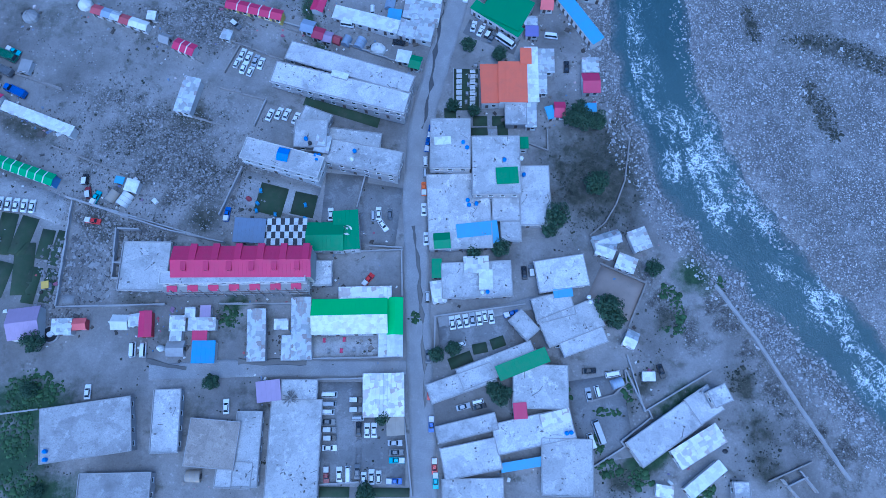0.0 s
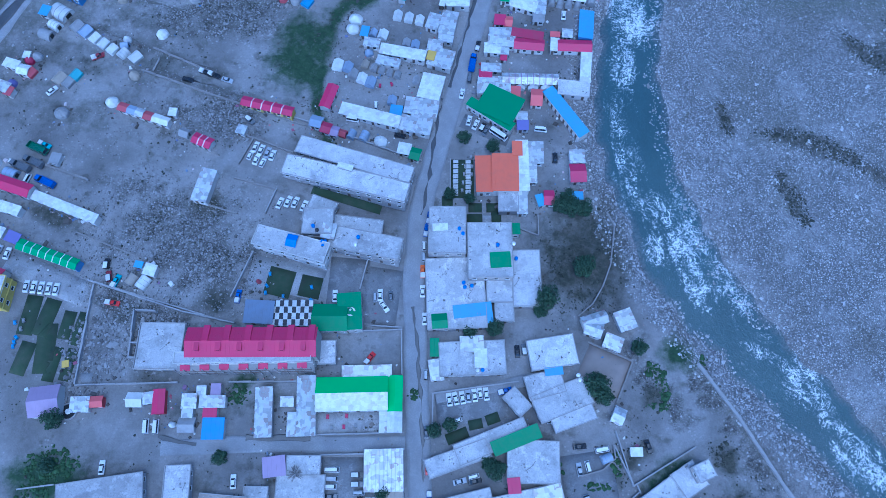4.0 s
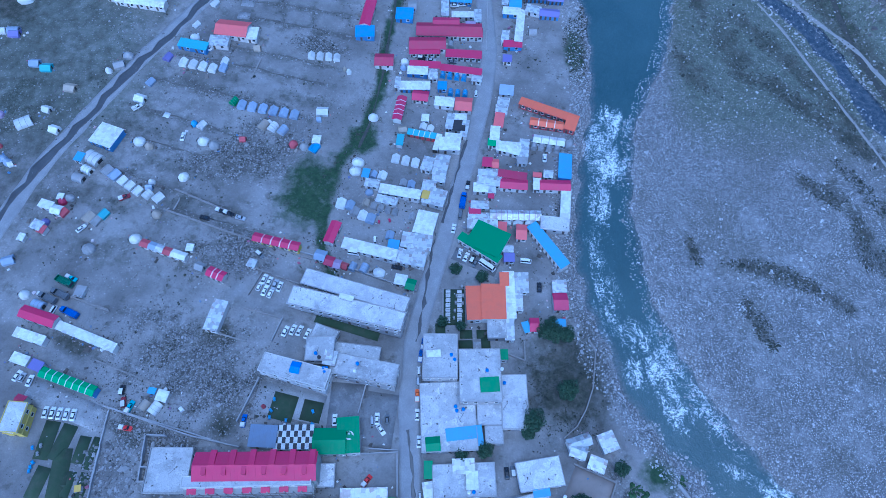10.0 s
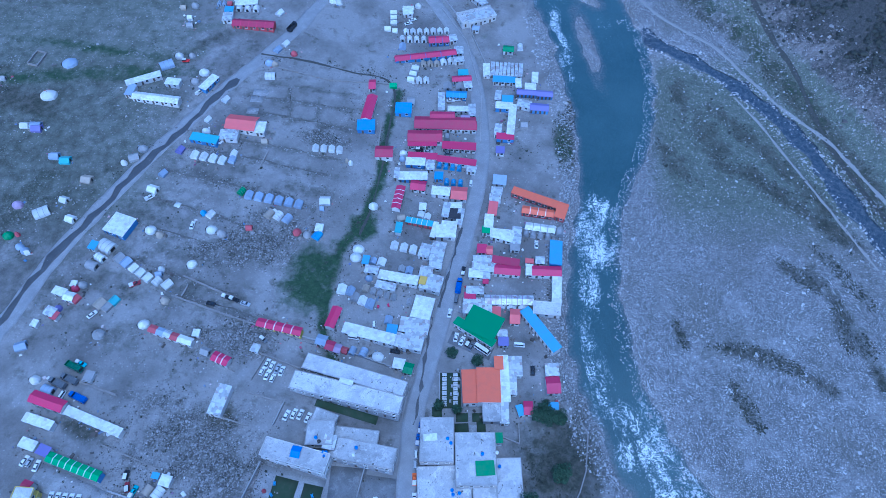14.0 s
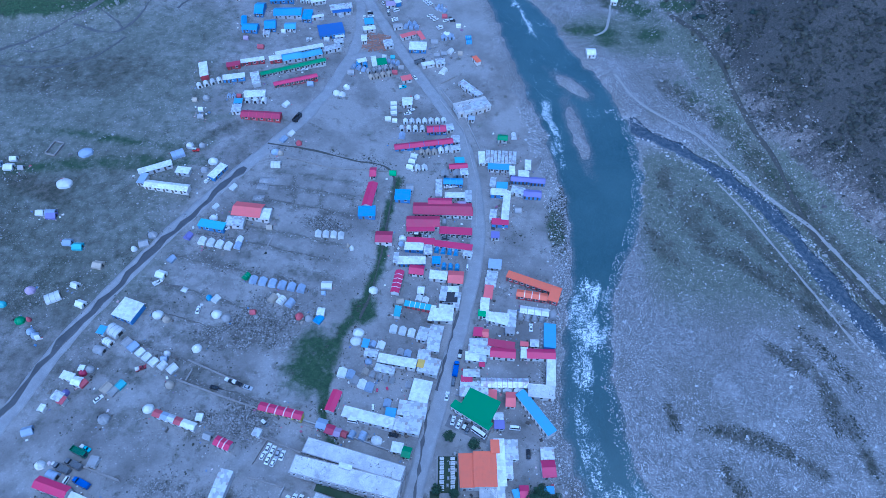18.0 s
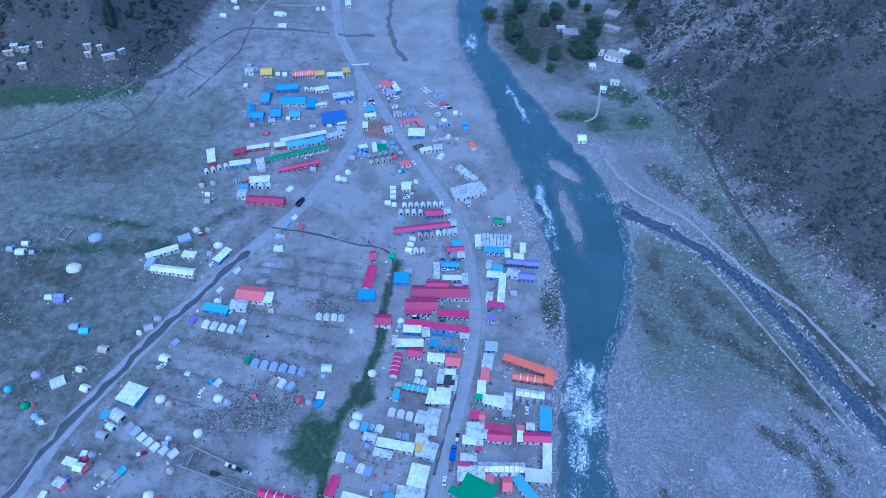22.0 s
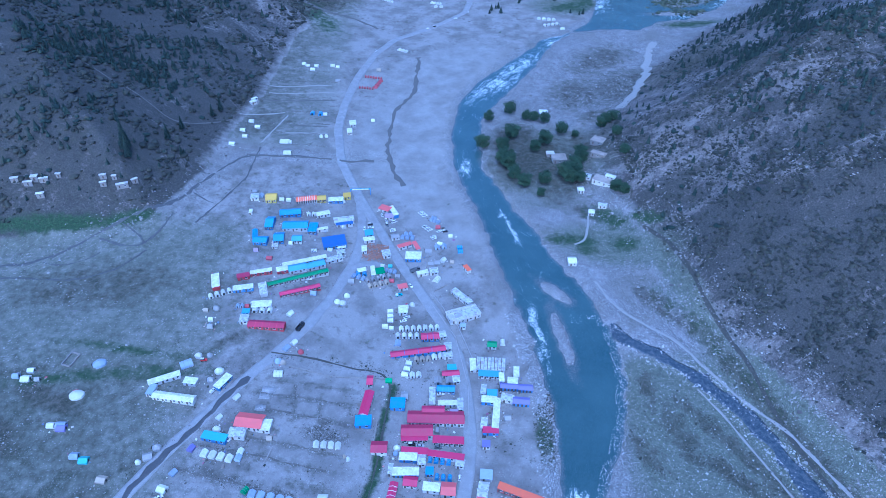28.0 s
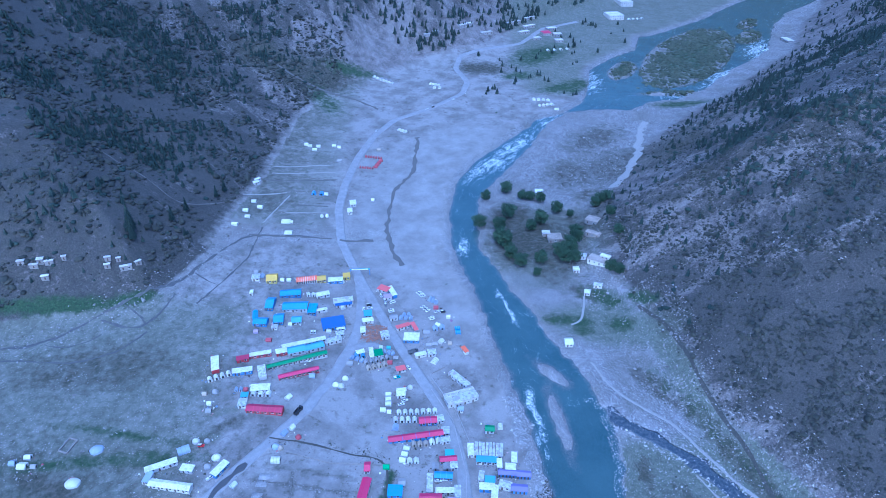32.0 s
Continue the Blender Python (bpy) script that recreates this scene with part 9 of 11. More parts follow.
fence([(2.2, 352.1), (11.3, 358.4)], 0.6, 0.5, STONE, "low rubble wall")
shed(-139.6, 349.8, 14.1, 4.6, -73, h=2.5, roof=WHITE, wall=WALL_RED, style="mono", label="white-roofed cabin row with red walls")
tent(-139.6, 336.8, -63, 3.5, 2.9, CANVAS, "tunnel")
tent(-136.1, 338.7, -63, 3.5, 2.9, CANVAS, "tunnel")
tent(-132.6, 340.5, -63, 3.5, 2.9, CANVAS, "tunnel")
tent(-129.0, 342.3, -63, 3.5, 2.9, CANVAS, "tunnel")
shed(-120.6, 344.2, 12.4, 4.1, 12, h=2.4, roof=WHITE, wall=WALL_BLUE, style="mono", label="white-roofed cabin row in the settlement")
tent(-120.7, 328.6, -88, 2.4, 2.0, CANVAS_BLUE)
tent(-118.0, 328.7, -88, 2.4, 2.0, CANVAS_BLUE)
tent(-114.8, 328.9, 0, 2.6, 2.2, CANVAS_RED)
shed(-114.1, 322.7, 4.3, 3.9, 3, h=2.3, roof=SKYBLUE, style="mono", label="pale blue hut in the settlement", units=1)
shed(-113.9, 316.6, 4.9, 6.0, 2, h=2.3, roof=ZINC, style="mono", label="pale zinc hut in the settlement", units=1)
shed(-105.7, 329.4, 11.7, 5.3, 5, h=2.5, roof=WHITE, style="mono", label="white-roofed cabin row in the settlement")
tent(-109.5, 325.9, -89, 4.1, 3.4, CANVAS, "tunnel")
tent(-104.9, 325.9, -89, 4.1, 3.4, CANVAS, "tunnel")
tent(-100.3, 326.0, -89, 4.1, 3.4, CANVAS, "tunnel")
tent(-87.3, 323.7, 60, 4.0, 3.4, CANVAS)
tent(-133.9, 326.5, 0, 3.6, 3.0, CANVAS_GREY, "dome")
tent(-134.1, 316.3, 0, 2.8, 2.4, CANVAS)
tent(-133.1, 310.6, 0, 3.5, 2.9, CANVAS_GREY)
tent(-133.6, 682.9, 0, 3.9, 3.4, CANVAS)
tent(-129.2, 679.7, 0, 4.3, 3.7, CANVAS)
tent(-123.3, 672.4, 0, 4.6, 4.0, CANVAS)
tent(-120.5, 680.6, 0, 4.3, 3.7, CANVAS)
tent(-104.6, 684.7, 0, 4.4, 3.7, CANVAS)
tent(-99.2, 682.6, 0, 3.6, 3.0, CANVAS)
shed(-164.7, 593.5, 5.7, 2.2, 48, h=2.4, roof=WHITE, style="mono", label="small white field hut", units=1)
shed(-164.8, 588.0, 5.4, 3.2, 45, h=2.4, roof=WHITE, style="mono", label="small white field hut", units=1)
tent(-110.6, 582.1, -88, 4.8, 4.1, BLUE, "tunnel", "bright blue camping tent in a field")
tent(-103.4, 582.3, -88, 4.8, 4.1, BLUE, "tunnel", "bright blue camping tent in a field")
tent(-99.0, 582.4, 0, 3.5, 3.0, CANVAS)
tent(-160.5, 558.3, 0, 4.4, 3.7, CANVAS)
tent(-164.4, 542.0, 0, 4.6, 3.9, CANVAS)
tent(-153.6, 550.6, 0, 4.6, 3.9, CANVAS)
tent(-160.6, 533.0, 0, 4.5, 3.8, CANVAS)
tent(-168.0, 518.3, 0, 5.0, 4.3, CANVAS)
tent(-126.8, 529.9, 0, 7.4, 6.3, CANVAS)
tent(-122.1, 529.3, 0, 2.9, 2.5, CANVAS)
tent(-121.3, 512.4, 0, 6.6, 5.6, CANVAS)
tent(-97.6, 542.8, -75, 4.0, 3.3, CANVAS, "dome")
tent(-93.2, 544.0, -75, 4.0, 3.3, CANVAS, "dome")
shed(-72.6, 567.9, 5.5, 7.8, 9, h=2.4, roof=WHITE, style="mono", label="white roadside hut in the settlement", units=1)
shed(-74.0, 554.0, 4.2, 7.3, 8, h=2.4, roof=WHITE, style="mono", label="white roadside hut in the settlement", units=1)
tent(-55.4, 578.3, 0, 3.2, 2.7, CANVAS)
tent(-57.4, 683.8, 0, 4.4, 3.7, CANVAS_TAN)
tent(-95.3, 651.4, 0, 5.0, 4.2, CANVAS_GREY)
tent(-69.3, 666.3, 84, 2.3, 2.0, CANVAS_RED, "dome")
tent(-66.7, 666.0, 84, 2.3, 2.0, CANVAS_RED, "dome")
tent(-64.0, 665.8, 84, 2.3, 2.0, CANVAS_RED, "dome")
tent(-61.4, 665.5, 84, 2.3, 2.0, CANVAS_RED, "dome")
tent(-58.8, 665.2, 84, 2.3, 2.0, CANVAS_RED, "dome")
tent(-56.1, 664.9, 84, 2.3, 2.0, CANVAS_RED, "dome")
tent(-53.5, 664.6, 84, 2.3, 2.0, CANVAS_RED, "dome")
tent(-53.6, 659.6, -17, 4.5, 3.8, CANVAS_RED, "dome")
tent(-55.0, 654.7, -17, 4.5, 3.8, CANVAS_RED, "dome")
tent(-56.5, 649.9, -17, 4.5, 3.8, CANVAS_RED, "dome")
tent(-57.9, 645.0, -17, 4.5, 3.8, CANVAS_RED, "dome")
tent(-72.9, 641.4, 89, 2.2, 1.8, CANVAS_RED, "dome")
tent(-70.4, 641.4, 89, 2.2, 1.8, CANVAS_RED, "dome")
tent(-68.0, 641.4, 89, 2.2, 1.8, CANVAS_RED, "dome")
tent(-65.5, 641.4, 89, 2.2, 1.8, CANVAS_RED, "dome")
tent(-63.0, 641.3, 89, 2.2, 1.8, CANVAS_RED, "dome")
tent(-60.5, 641.3, 89, 2.2, 1.8, CANVAS_RED, "dome")
tree(50.6, 577.4, 1.6, 0)
tree(70.7, 591.4, 1.9, 1)
tree(84.9, 580.1, 1.5, 2)
tree(91.9, 578.5, 1.5, 0)
tree(101.4, 575.6, 1.6, 1)
tree(68.9, 547.6, 2.1, 2)
tree(96.9, 537.5, 2.1, 0)
tree(87.1, 525.7, 1.6, 1)
tree(113.8, 556.3, 1.8, 2)
tree(42.5, 530.7, 2.0, 0)
tree(59.7, 526.1, 1.9, 1)
tree(59.1, 505.3, 2.3, 2)
tree(62.6, 499.5, 2.1, 0)
tree(65.8, 483.1, 1.8, 1)
tree(72.9, 472.2, 1.8, 2)
tree(89.7, 477.0, 1.8, 0)
tree(84.5, 459.1, 1.1, 1)
tree(107.3, 486.1, 2.1, 2)
tree(115.4, 492.9, 2.3, 0)
tree(110.2, 478.8, 2.0, 1)
tree(118.0, 479.1, 1.6, 2)
tree(124.5, 515.5, 1.8, 0)
tree(123.3, 506.1, 1.8, 1)
tree(124.7, 548.7, 1.1, 2)
tree(149.2, 559.5, 1.6, 0)
tree(154.7, 565.9, 1.6, 1)
tree(160.9, 567.7, 1.6, 2)
tree(142.5, 460.3, 1.6, 0)
tree(147.8, 454.1, 1.4, 1)
tree(155.7, 529.1, 1.4, 2)
tree(155.1, 496.2, 1.4, 0)
house(105.6, 511.2, 11.7, 10.7, 2, 1, SCREED_TAN, STONE, label="stone farmhouse with a flat mud roof", parapet=0)
house(99.2, 518.0, 6.1, 5.0, 2, 1, SCREED_PALE, STONE, label="small stone outbuilding with a pale roof", parapet=0)
house(141.4, 530.4, 10.7, 9.6, -33, 1, SCREED_TAN, STONE, label="stone farmhouse with a flat mud roof", parapet=0)
house(137.7, 507.7, 12.6, 4.8, -36, 1, SCREED_TAN, STONE, label="stone farmhouse with a flat mud roof", parapet=0)
house(135.8, 472.4, 16.4, 8.8, -34, 1, SCREED_TAN, WALL_PALE, label="farmhouse with a pale veranda and mud roof", parapet=0)
shed(141.2, 474.3, 7.8, 3.7, -34, h=2.6, roof=WHITE, style="mono", label="white-roofed farm shed in the settlement")
shed(116.6, 464.7, 4.6, 4.8, 4, h=2.6, roof=WHITE, style="mono", label="white-roofed farm shed in the settlement", units=2)
shed(120.2, 435.6, 4.2, 4.4, -14, h=2.6, roof=WHITE, style="mono", label="white-roofed hut by a field path", units=1)
shed(129.9, 443.6, 6.4, 3.6, -14, h=2.5, roof=ZINC, style="mono", label="grey field shelter in the settlement")
shed(124.6, 482.3, 6.0, 5.4, -21, h=2.5, roof=ZINC, style="mono", label="white farm shed in the settlement")
shed(101.9, 590.8, 7.2, 7.7, -7, h=2.4, roof=WHITE, style="mono", label="small white hut in stony fields", units=1)
shed(97.0, 378.8, 5.4, 6.8, 1, h=2.6, roof=WHITE, wall=WALL_PALE, label="small white field hut on the gravel bank", units=1)
house(-287.8, 414.1, 4.8, 2.0, 13, 1, SCREED_PALE, STONE, label="stone hillside house with a pale roof", parapet=0, sides="s")
house(-276.2, 417.8, 4.2, 3.0, 13, 1, SCREED_PALE, STONE, label="stone hillside house with a pale roof", parapet=0, sides="s")
house(-270.5, 418.1, 5.7, 1.6, 15, 1, SCREED_PALE, STONE, label="stone hillside house with a pale roof", parapet=0, sides="s")
house(-279.6, 414.1, 5.6, 1.3, 13, 1, SCREED_PALE, STONE, label="stone hillside house with a pale roof", parapet=0, sides="s")
house(-271.4, 409.8, 4.9, 1.9, 15, 1, SCREED_PALE, STONE, label="stone hillside house with a pale roof", parapet=0, sides="s")
house(-261.8, 422.5, 3.0, 1.4, 13, 1, SCREED_PALE, STONE, label="small stone hillside hut", parapet=0, sides="s")
house(-234.0, 428.2, 4.4, 1.5, 16, 1, SCREED_PALE, STONE, label="stone hillside house with a pale roof", parapet=0, sides="s")
house(-233.5, 424.3, 4.1, 1.6, 17, 1, SCREED_PALE, STONE, label="stone hillside house with a pale roof", parapet=0, sides="s")
house(-226.9, 429.3, 3.1, 1.3, 18, 1, SCREED_PALE, STONE, label="small stone hillside hut", parapet=0, sides="s")
house(-221.3, 426.2, 7.9, 2.0, 21, 1, SCREED_PALE, STONE, label="long stone hillside house with a pale roof", parapet=0, sides="s")
house(-214.3, 431.6, 4.2, 1.6, 49, 1, SCREED_PALE, STONE, label="small stone hillside hut", parapet=0, sides="s")
tent(124.3, 827.2, 87, 4.8, 4.1, CANVAS)
tent(130.2, 826.9, 87, 4.8, 4.1, CANVAS)
tent(136.0, 826.6, 87, 4.8, 4.1, CANVAS)
tent(141.9, 826.3, 87, 4.8, 4.1, CANVAS)
tent(129.9, 807.3, -68, 4.7, 4.0, CANVAS)
tent(134.9, 809.3, -68, 4.7, 4.0, CANVAS)
tent(139.9, 811.3, -68, 4.7, 4.0, CANVAS)
tent(144.9, 813.3, -68, 4.7, 4.0, CANVAS)
tent(148.5, 798.2, 0, 5.1, 4.3, CANVAS)
tent(-4.3, 878.7, 60, 3.4, 2.9, CANVAS)
tent(-0.9, 876.8, 60, 3.4, 2.9, CANVAS)
tent(2.4, 874.9, 60, 3.4, 2.9, CANVAS)
tent(5.8, 873.0, 60, 3.4, 2.9, CANVAS)
tent(0.8, 864.4, 84, 4.8, 4.1, CANVAS)
tent(7.5, 863.7, 84, 4.8, 4.1, CANVAS)
tent(-78.2, 892.0, 64, 3.8, 3.2, CANVAS)
tent(-74.3, 890.1, 64, 3.8, 3.2, CANVAS)
tent(-70.4, 888.2, 64, 3.8, 3.2, CANVAS)
tent(-66.5, 886.2, 64, 3.8, 3.2, CANVAS)
tent(-62.6, 884.3, 64, 3.8, 3.2, CANVAS)
tent(-58.7, 882.4, 64, 3.8, 3.2, CANVAS)
tent(-54.8, 880.5, 64, 3.8, 3.2, CANVAS)
tent(-68.7, 890.5, 76, 4.8, 4.1, CANVAS_GREY)
tent(-63.3, 889.1, 76, 4.8, 4.1, CANVAS_GREY)
tent(-57.8, 887.7, 76, 4.8, 4.1, CANVAS_GREY)
tent(-38.4, 737.2, 55, 3.9, 3.3, CANVAS)
tent(-34.8, 734.7, 55, 3.9, 3.3, CANVAS)
tent(-31.2, 732.1, 55, 3.9, 3.3, CANVAS)
house(157.4, 1074.3, 11.2, 8.8, 22, 1, SCREED_PALE, label="far roadside shop with a pale roof", sides="s")
house(175.2, 1102.9, 13.5, 17.7, 10, 1, RED, label="far roadside shop with a red roof", sides="s")
house(186.5, 1128.3, 16.2, 10.2, 20, 1, SCREED_PALE, label="far roadside shop with a pale roof", sides="s")
house(192.4, 1098.3, 12.4, 12.3, 6, 1, SCREED_PALE, label="far roadside shop with a pale roof", sides="s")
house(190.1, 1067.1, 12.2, 9.9, 7, 1, SCREED_PALE, label="far roadside shop with a pale roof", sides="s")
house(139.5, 1098.6, 18.3, 8.3, 33, 1, SCREED_PALE, label="far hillside house with a pale roof", sides="s")
house(149.7, 1125.1, 22.4, 6.8, 36, 1, SCREED_PALE, label="far hillside house with a pale roof", sides="s")
house(154.0, 1154.5, 22.5, 4.5, 43, 1, SCREED_PALE, label="far hillside house with a pale roof", sides="s")
house(124.7, 1120.5, 28.5, 5.6, 41, 1, SCREED, label="far hillside house with a grey roof", sides="s")
house(45.9, 1053.9, 27.1, 6.2, 43, 1, SCREED_PALE, label="far hillside house with a pale roof", sides="s")
house(-10.5, 1011.4, 10.3, 3.1, 27, 1, SCREED_PALE, label="far hillside house with a pale roof", sides="s")
house(1.9, 1021.0, 9.4, 2.6, 29, 1, SCREED_PALE, label="far hillside house with a pale roof", sides="s")
house(78.1, 1060.0, 18.8, 6.0, 30, 1, SCREED, label="far hillside house with a grey roof", sides="s")
tent(167.6, 1021.0, -73, 4.8, 4.1, CANVAS)
tent(177.6, 1024.0, -73, 4.8, 4.1, CANVAS)
tent(187.7, 1027.0, -73, 4.8, 4.1, CANVAS)
tent(197.7, 1030.0, -73, 4.8, 4.1, CANVAS)
car(40.0, 845.0, 81)
car(25.0, 824.0, 43)
car(-0.4, 801.4, 40, "jeep", "black")
car(-8.1, 796.6, 40)
car(-63.7, 732.3, 76)
house(342.0, 1305.2, 22.0, 42.0, 8, 2, SCREED_PALE, WALL_PALE, label="far two-storey hotel shell", sides="s")
house(304.8, 1210.3, 25.1, 31.1, 8, 2, SCREED_PALE, WALL_PALE, label="far two-storey hotel shell", sides="s")
tent(329.4, 1200.8, -72, 4.8, 4.1, CANVAS)
tent(337.4, 1203.3, -72, 4.8, 4.1, CANVAS)
tent(345.4, 1205.9, -72, 4.8, 4.1, CANVAS)
tent(353.3, 1208.4, -72, 4.8, 4.1, CANVAS)
house(556.3, 1098.1, 24.8, 10.6, -86, 1, SCREED_PALE, label="far riverside house with a pale roof", sides="s")


# ---- streams, tracks and damp patches ----
STREAM = worn("shallow_stream", (0.048, 0.066, 0.085), 0.25, grime=0.9, dirt=(0.20, 0.20, 0.195), size=0.55)
RILL = worn("damp_rill", (0.075, 0.078, 0.078), 0.6, grime=0.6, dirt=(0.19, 0.185, 0.175), size=0.5)
SILT = worn("damp_silt", (0.13, 0.125, 0.118), 0.9, grime=0.5, size=0.25)
TRACK = worn("trodden_track", (0.33, 0.32, 0.30), 0.95, grime=0.5, size=0.6)
DITCH = worn("dark_damp_ditch", (0.055, 0.056, 0.048), 0.8, grime=0.5, size=0.8)
ribbon("side_stream", [(108, 320), (123, 305), (140, 292), (152, 284), (166, 266), (176, 248), (185, 228), (192, 205), (202, 183), (210, 165), (218, 145)], 4.6, 4.6, 0.10, STREAM, "shallow blue-grey side stream among pale stones", 2.2, "stream", seed=11, thick=0.1)
ribbon("foot_track", [(109, 363), (119, 336), (136, 319), (151, 307), (160, 289), (173, 266), (184, 252), (193, 242), (206, 212), (216, 190)], 0.9, 0.9, 0.18, TRACK, "pale trodden track along the gravel bank", 0.4, "path", seed=13, thick=0.1)
ribbon("foot_track", [(152, 272), (164, 248), (170, 230), (176, 216), (186, 190), (196, 165)], 0.6, 0.6, 0.18, TRACK, "pale trodden track beside a stream", 0.3, "path", seed=14, thick=0.1)
ribbon("toe_ditch", [(153, 418), (166, 392), (172, 363), (174, 336), (180, 307), (187, 286), (189, 263), (192, 241), (199, 216), (212, 180), (224, 150)], 1.2, 1.2, 0.14, DITCH, "dark irrigation ditch along the mountain's foot", 0.4, "ditch", seed=15, thick=0.1)
for i, (line, wide) in enumerate((
        ([(-330, 352), (-279, 360), (-260, 366), (-238, 387), (-220, 405), (-192, 427), (-182, 448), (-172, 472), (-158, 503), (-132, 509), (-83, 509)], 1.0),
        ([(-232, 391), (-219, 386), (-200, 384), (-191, 402), (-187, 423)], 0.8), ([(-330, 345), (-274, 350), (-231, 349), (-207, 361), (-193, 385)], 0.6),
        ([(-220, 405), (-206, 398), (-199, 391), (-196, 384)], 0.5), ([(-145, 522), (-147, 472), (-160, 436), (-172, 410)], 0.6), ([(-172, 472), (-186, 470), (-196, 480)], 0.5),
        ([(-260, 366), (-246, 362), (-232, 368), (-222, 380)], 0.5), ([(-182, 448), (-170, 440), (-160, 436)], 0.4))):
    ribbon("left_stream", line, wide, wide, 0.12, RILL, "thin dark rill across a pale gravel fan", wide * 1.1, "stream", seed=160 + i, thick=0.1, gap=2.0)
ribbon("sand_channel", [(-17, 720), (-17, 700), (-18, 640), (-35, 600), (-39, 564), (-39, 525), (-30, 488), (-22, 470)], 1.4, 1.6, 0.12, SILT, "grey dry channel through river sand", 1.6, "ditch", seed=19, thick=0.1)
ribbon("sand_channel", [(-80, 508), (-62, 508), (-45, 512)], 1.8, 1.8, 0.12, SILT, "grey dry channel beside the road", 1.4, "ditch", seed=20, thick=0.1)
ribbon("field_drain", [(-95, 292), (-70, 289), (-38, 281), (-28, 283), (-21, 272), (-24, 245), (-27, 215), (-30, 196), (-36, 178)], 0.4, 0.5, 0.12, DITCH, "weedy drain between fields and cabins", 0.4, "ditch", seed=21, thick=0.1)
ribbon("road_stain", [(-10.4, 68), (-9.1, 61), (-8, 53), (-7.2, 45), (-6.6, 36), (-5.6, 20), (-5.4, 8)], 0.3, 0.45, 0.17, WET, "dark damp streak on the road", 0.55, seed=22, thick=0.03, gap=1.5)
ribbon("road_stain", [(-8.5, 96), (-6, 108), (-5, 116), (-4, 128), (-3, 138), (0, 147)], 0.3, 0.6, 0.17, WET, "dark damp streak on the road", 0.6, seed=23, thick=0.03, gap=1.5)
ribbon("road_stain", [(-62, 23.2), (-55, 22.8), (-50, 23.4), (-44, 23.0), (-38, 23.2)], 0.8, 1.1, 0.13, WET, "dark damp patch across the lane", 0.3, seed=31, thick=0.03, gap=1.5)
ribbon("road_stain", [(-88, 23.5), (-82, 22.2), (-77, 20.2), (-72, 20.8)], 0.5, 0.8, 0.13, WET, "dark damp patch across the lane", 0.3, seed=32, thick=0.03, gap=1.5)
ribbon("road_stain", [(0.6, 146.6), (3.6, 157.3), (6.2, 168.7), (9.0, 180.0), (12.0, 193.0)], 0.3, 0.6, 0.17, WET, "dark damp streak on the road", 0.4, seed=33, thick=0.03, gap=1.5)
ribbon("village_lane", [(-9, 22.4), (-23, 21.8), (-37, 21.5), (-55, 21.1), (-74, 20.2), (-88, 19)], 2.4, 2.4, 0.08, ROAD, "pale cement lane between walled plots", 0.4, "road", seed=25, thick=0.1)
ribbon("village_lane", [(-4, 36), (12, 39), (30, 43), (40, 45)], 1.8, 1.8, 0.08, ROAD, "pale cement lane between houses", 0.3, "road", seed=26, thick=0.1)
ribbon("village_lane", [(100, 399), (110, 402), (117, 428), (118, 436)], 0.8, 0.8, 0.12, TRACK, "pale footpath through a green field", 0.3, "path", seed=27, thick=0.1)
ribbon("hill_track", [(-300, 527), (-284, 530), (-266, 533), (-247, 529), (-229, 523), (-215, 515), (-205, 520), (-196, 530), (-180, 548), (-168, 565)], 0.4, 0.4, 0.4, SILT, "thin pale track across a dark slope", 0.3, "path", seed=28, thick=0.6)
ribbon("hill_track", [(-223, 843), (-205, 838), (-189, 832), (-160, 826), (-125, 824), (-98, 819), (-63, 792)], 1.6, 1.6, 0.4, SILT, "pale gully running down to the road", 1.4, "path", seed=29, thick=0.6)
ribbon("hill_track", [(250, 770), (238, 748), (228, 715), (214, 666), (190, 620), (171, 591)], 4.0, 4.0, 0.3, TRACK, "pale gravel fan between terraces", 2.4, "path", seed=30, thick=0.6)
for i, line in enumerate((((-162, 598), (-90, 612)), ((-174, 565), (-132, 582)), ((-131, 578), (-147, 523)), ((-156, 506), (-82, 509)), ((-160, 626), (-98, 643)), ((-158, 613), (-92, 628)), ((-128, 558), (-91, 561)), ((-132, 545), (-90, 550)))):
    ribbon("field_bank", line, 0.8, 0.8, 0.14, TRACK if i % 3 else SILT, "low pale bank between terraced fields", 0.5, "field edge", seed=130 + i, thick=0.1, gap=2.0)


# ---- stones, shrubs and woods ----
def scatter(count, region, rng, limit=60):
    """Points drawn at random where region(x, y) says yes; region gives its bounds in its first answer."""
    x0, x1, y0, y1, test = region
    got = []
    total = 0
    for _ in range(limit):
        px, py = rng.uniform(x0, x1, count * 2), rng.uniform(y0, y1, count * 2)
        ok = rng.uniform(0, 1, count * 2) < test(px, py)
        got.append(np.stack([px[ok], py[ok]], 1))
        total += ok.sum()
        if total >= count:
            break
    return np.concatenate(got)[:count]


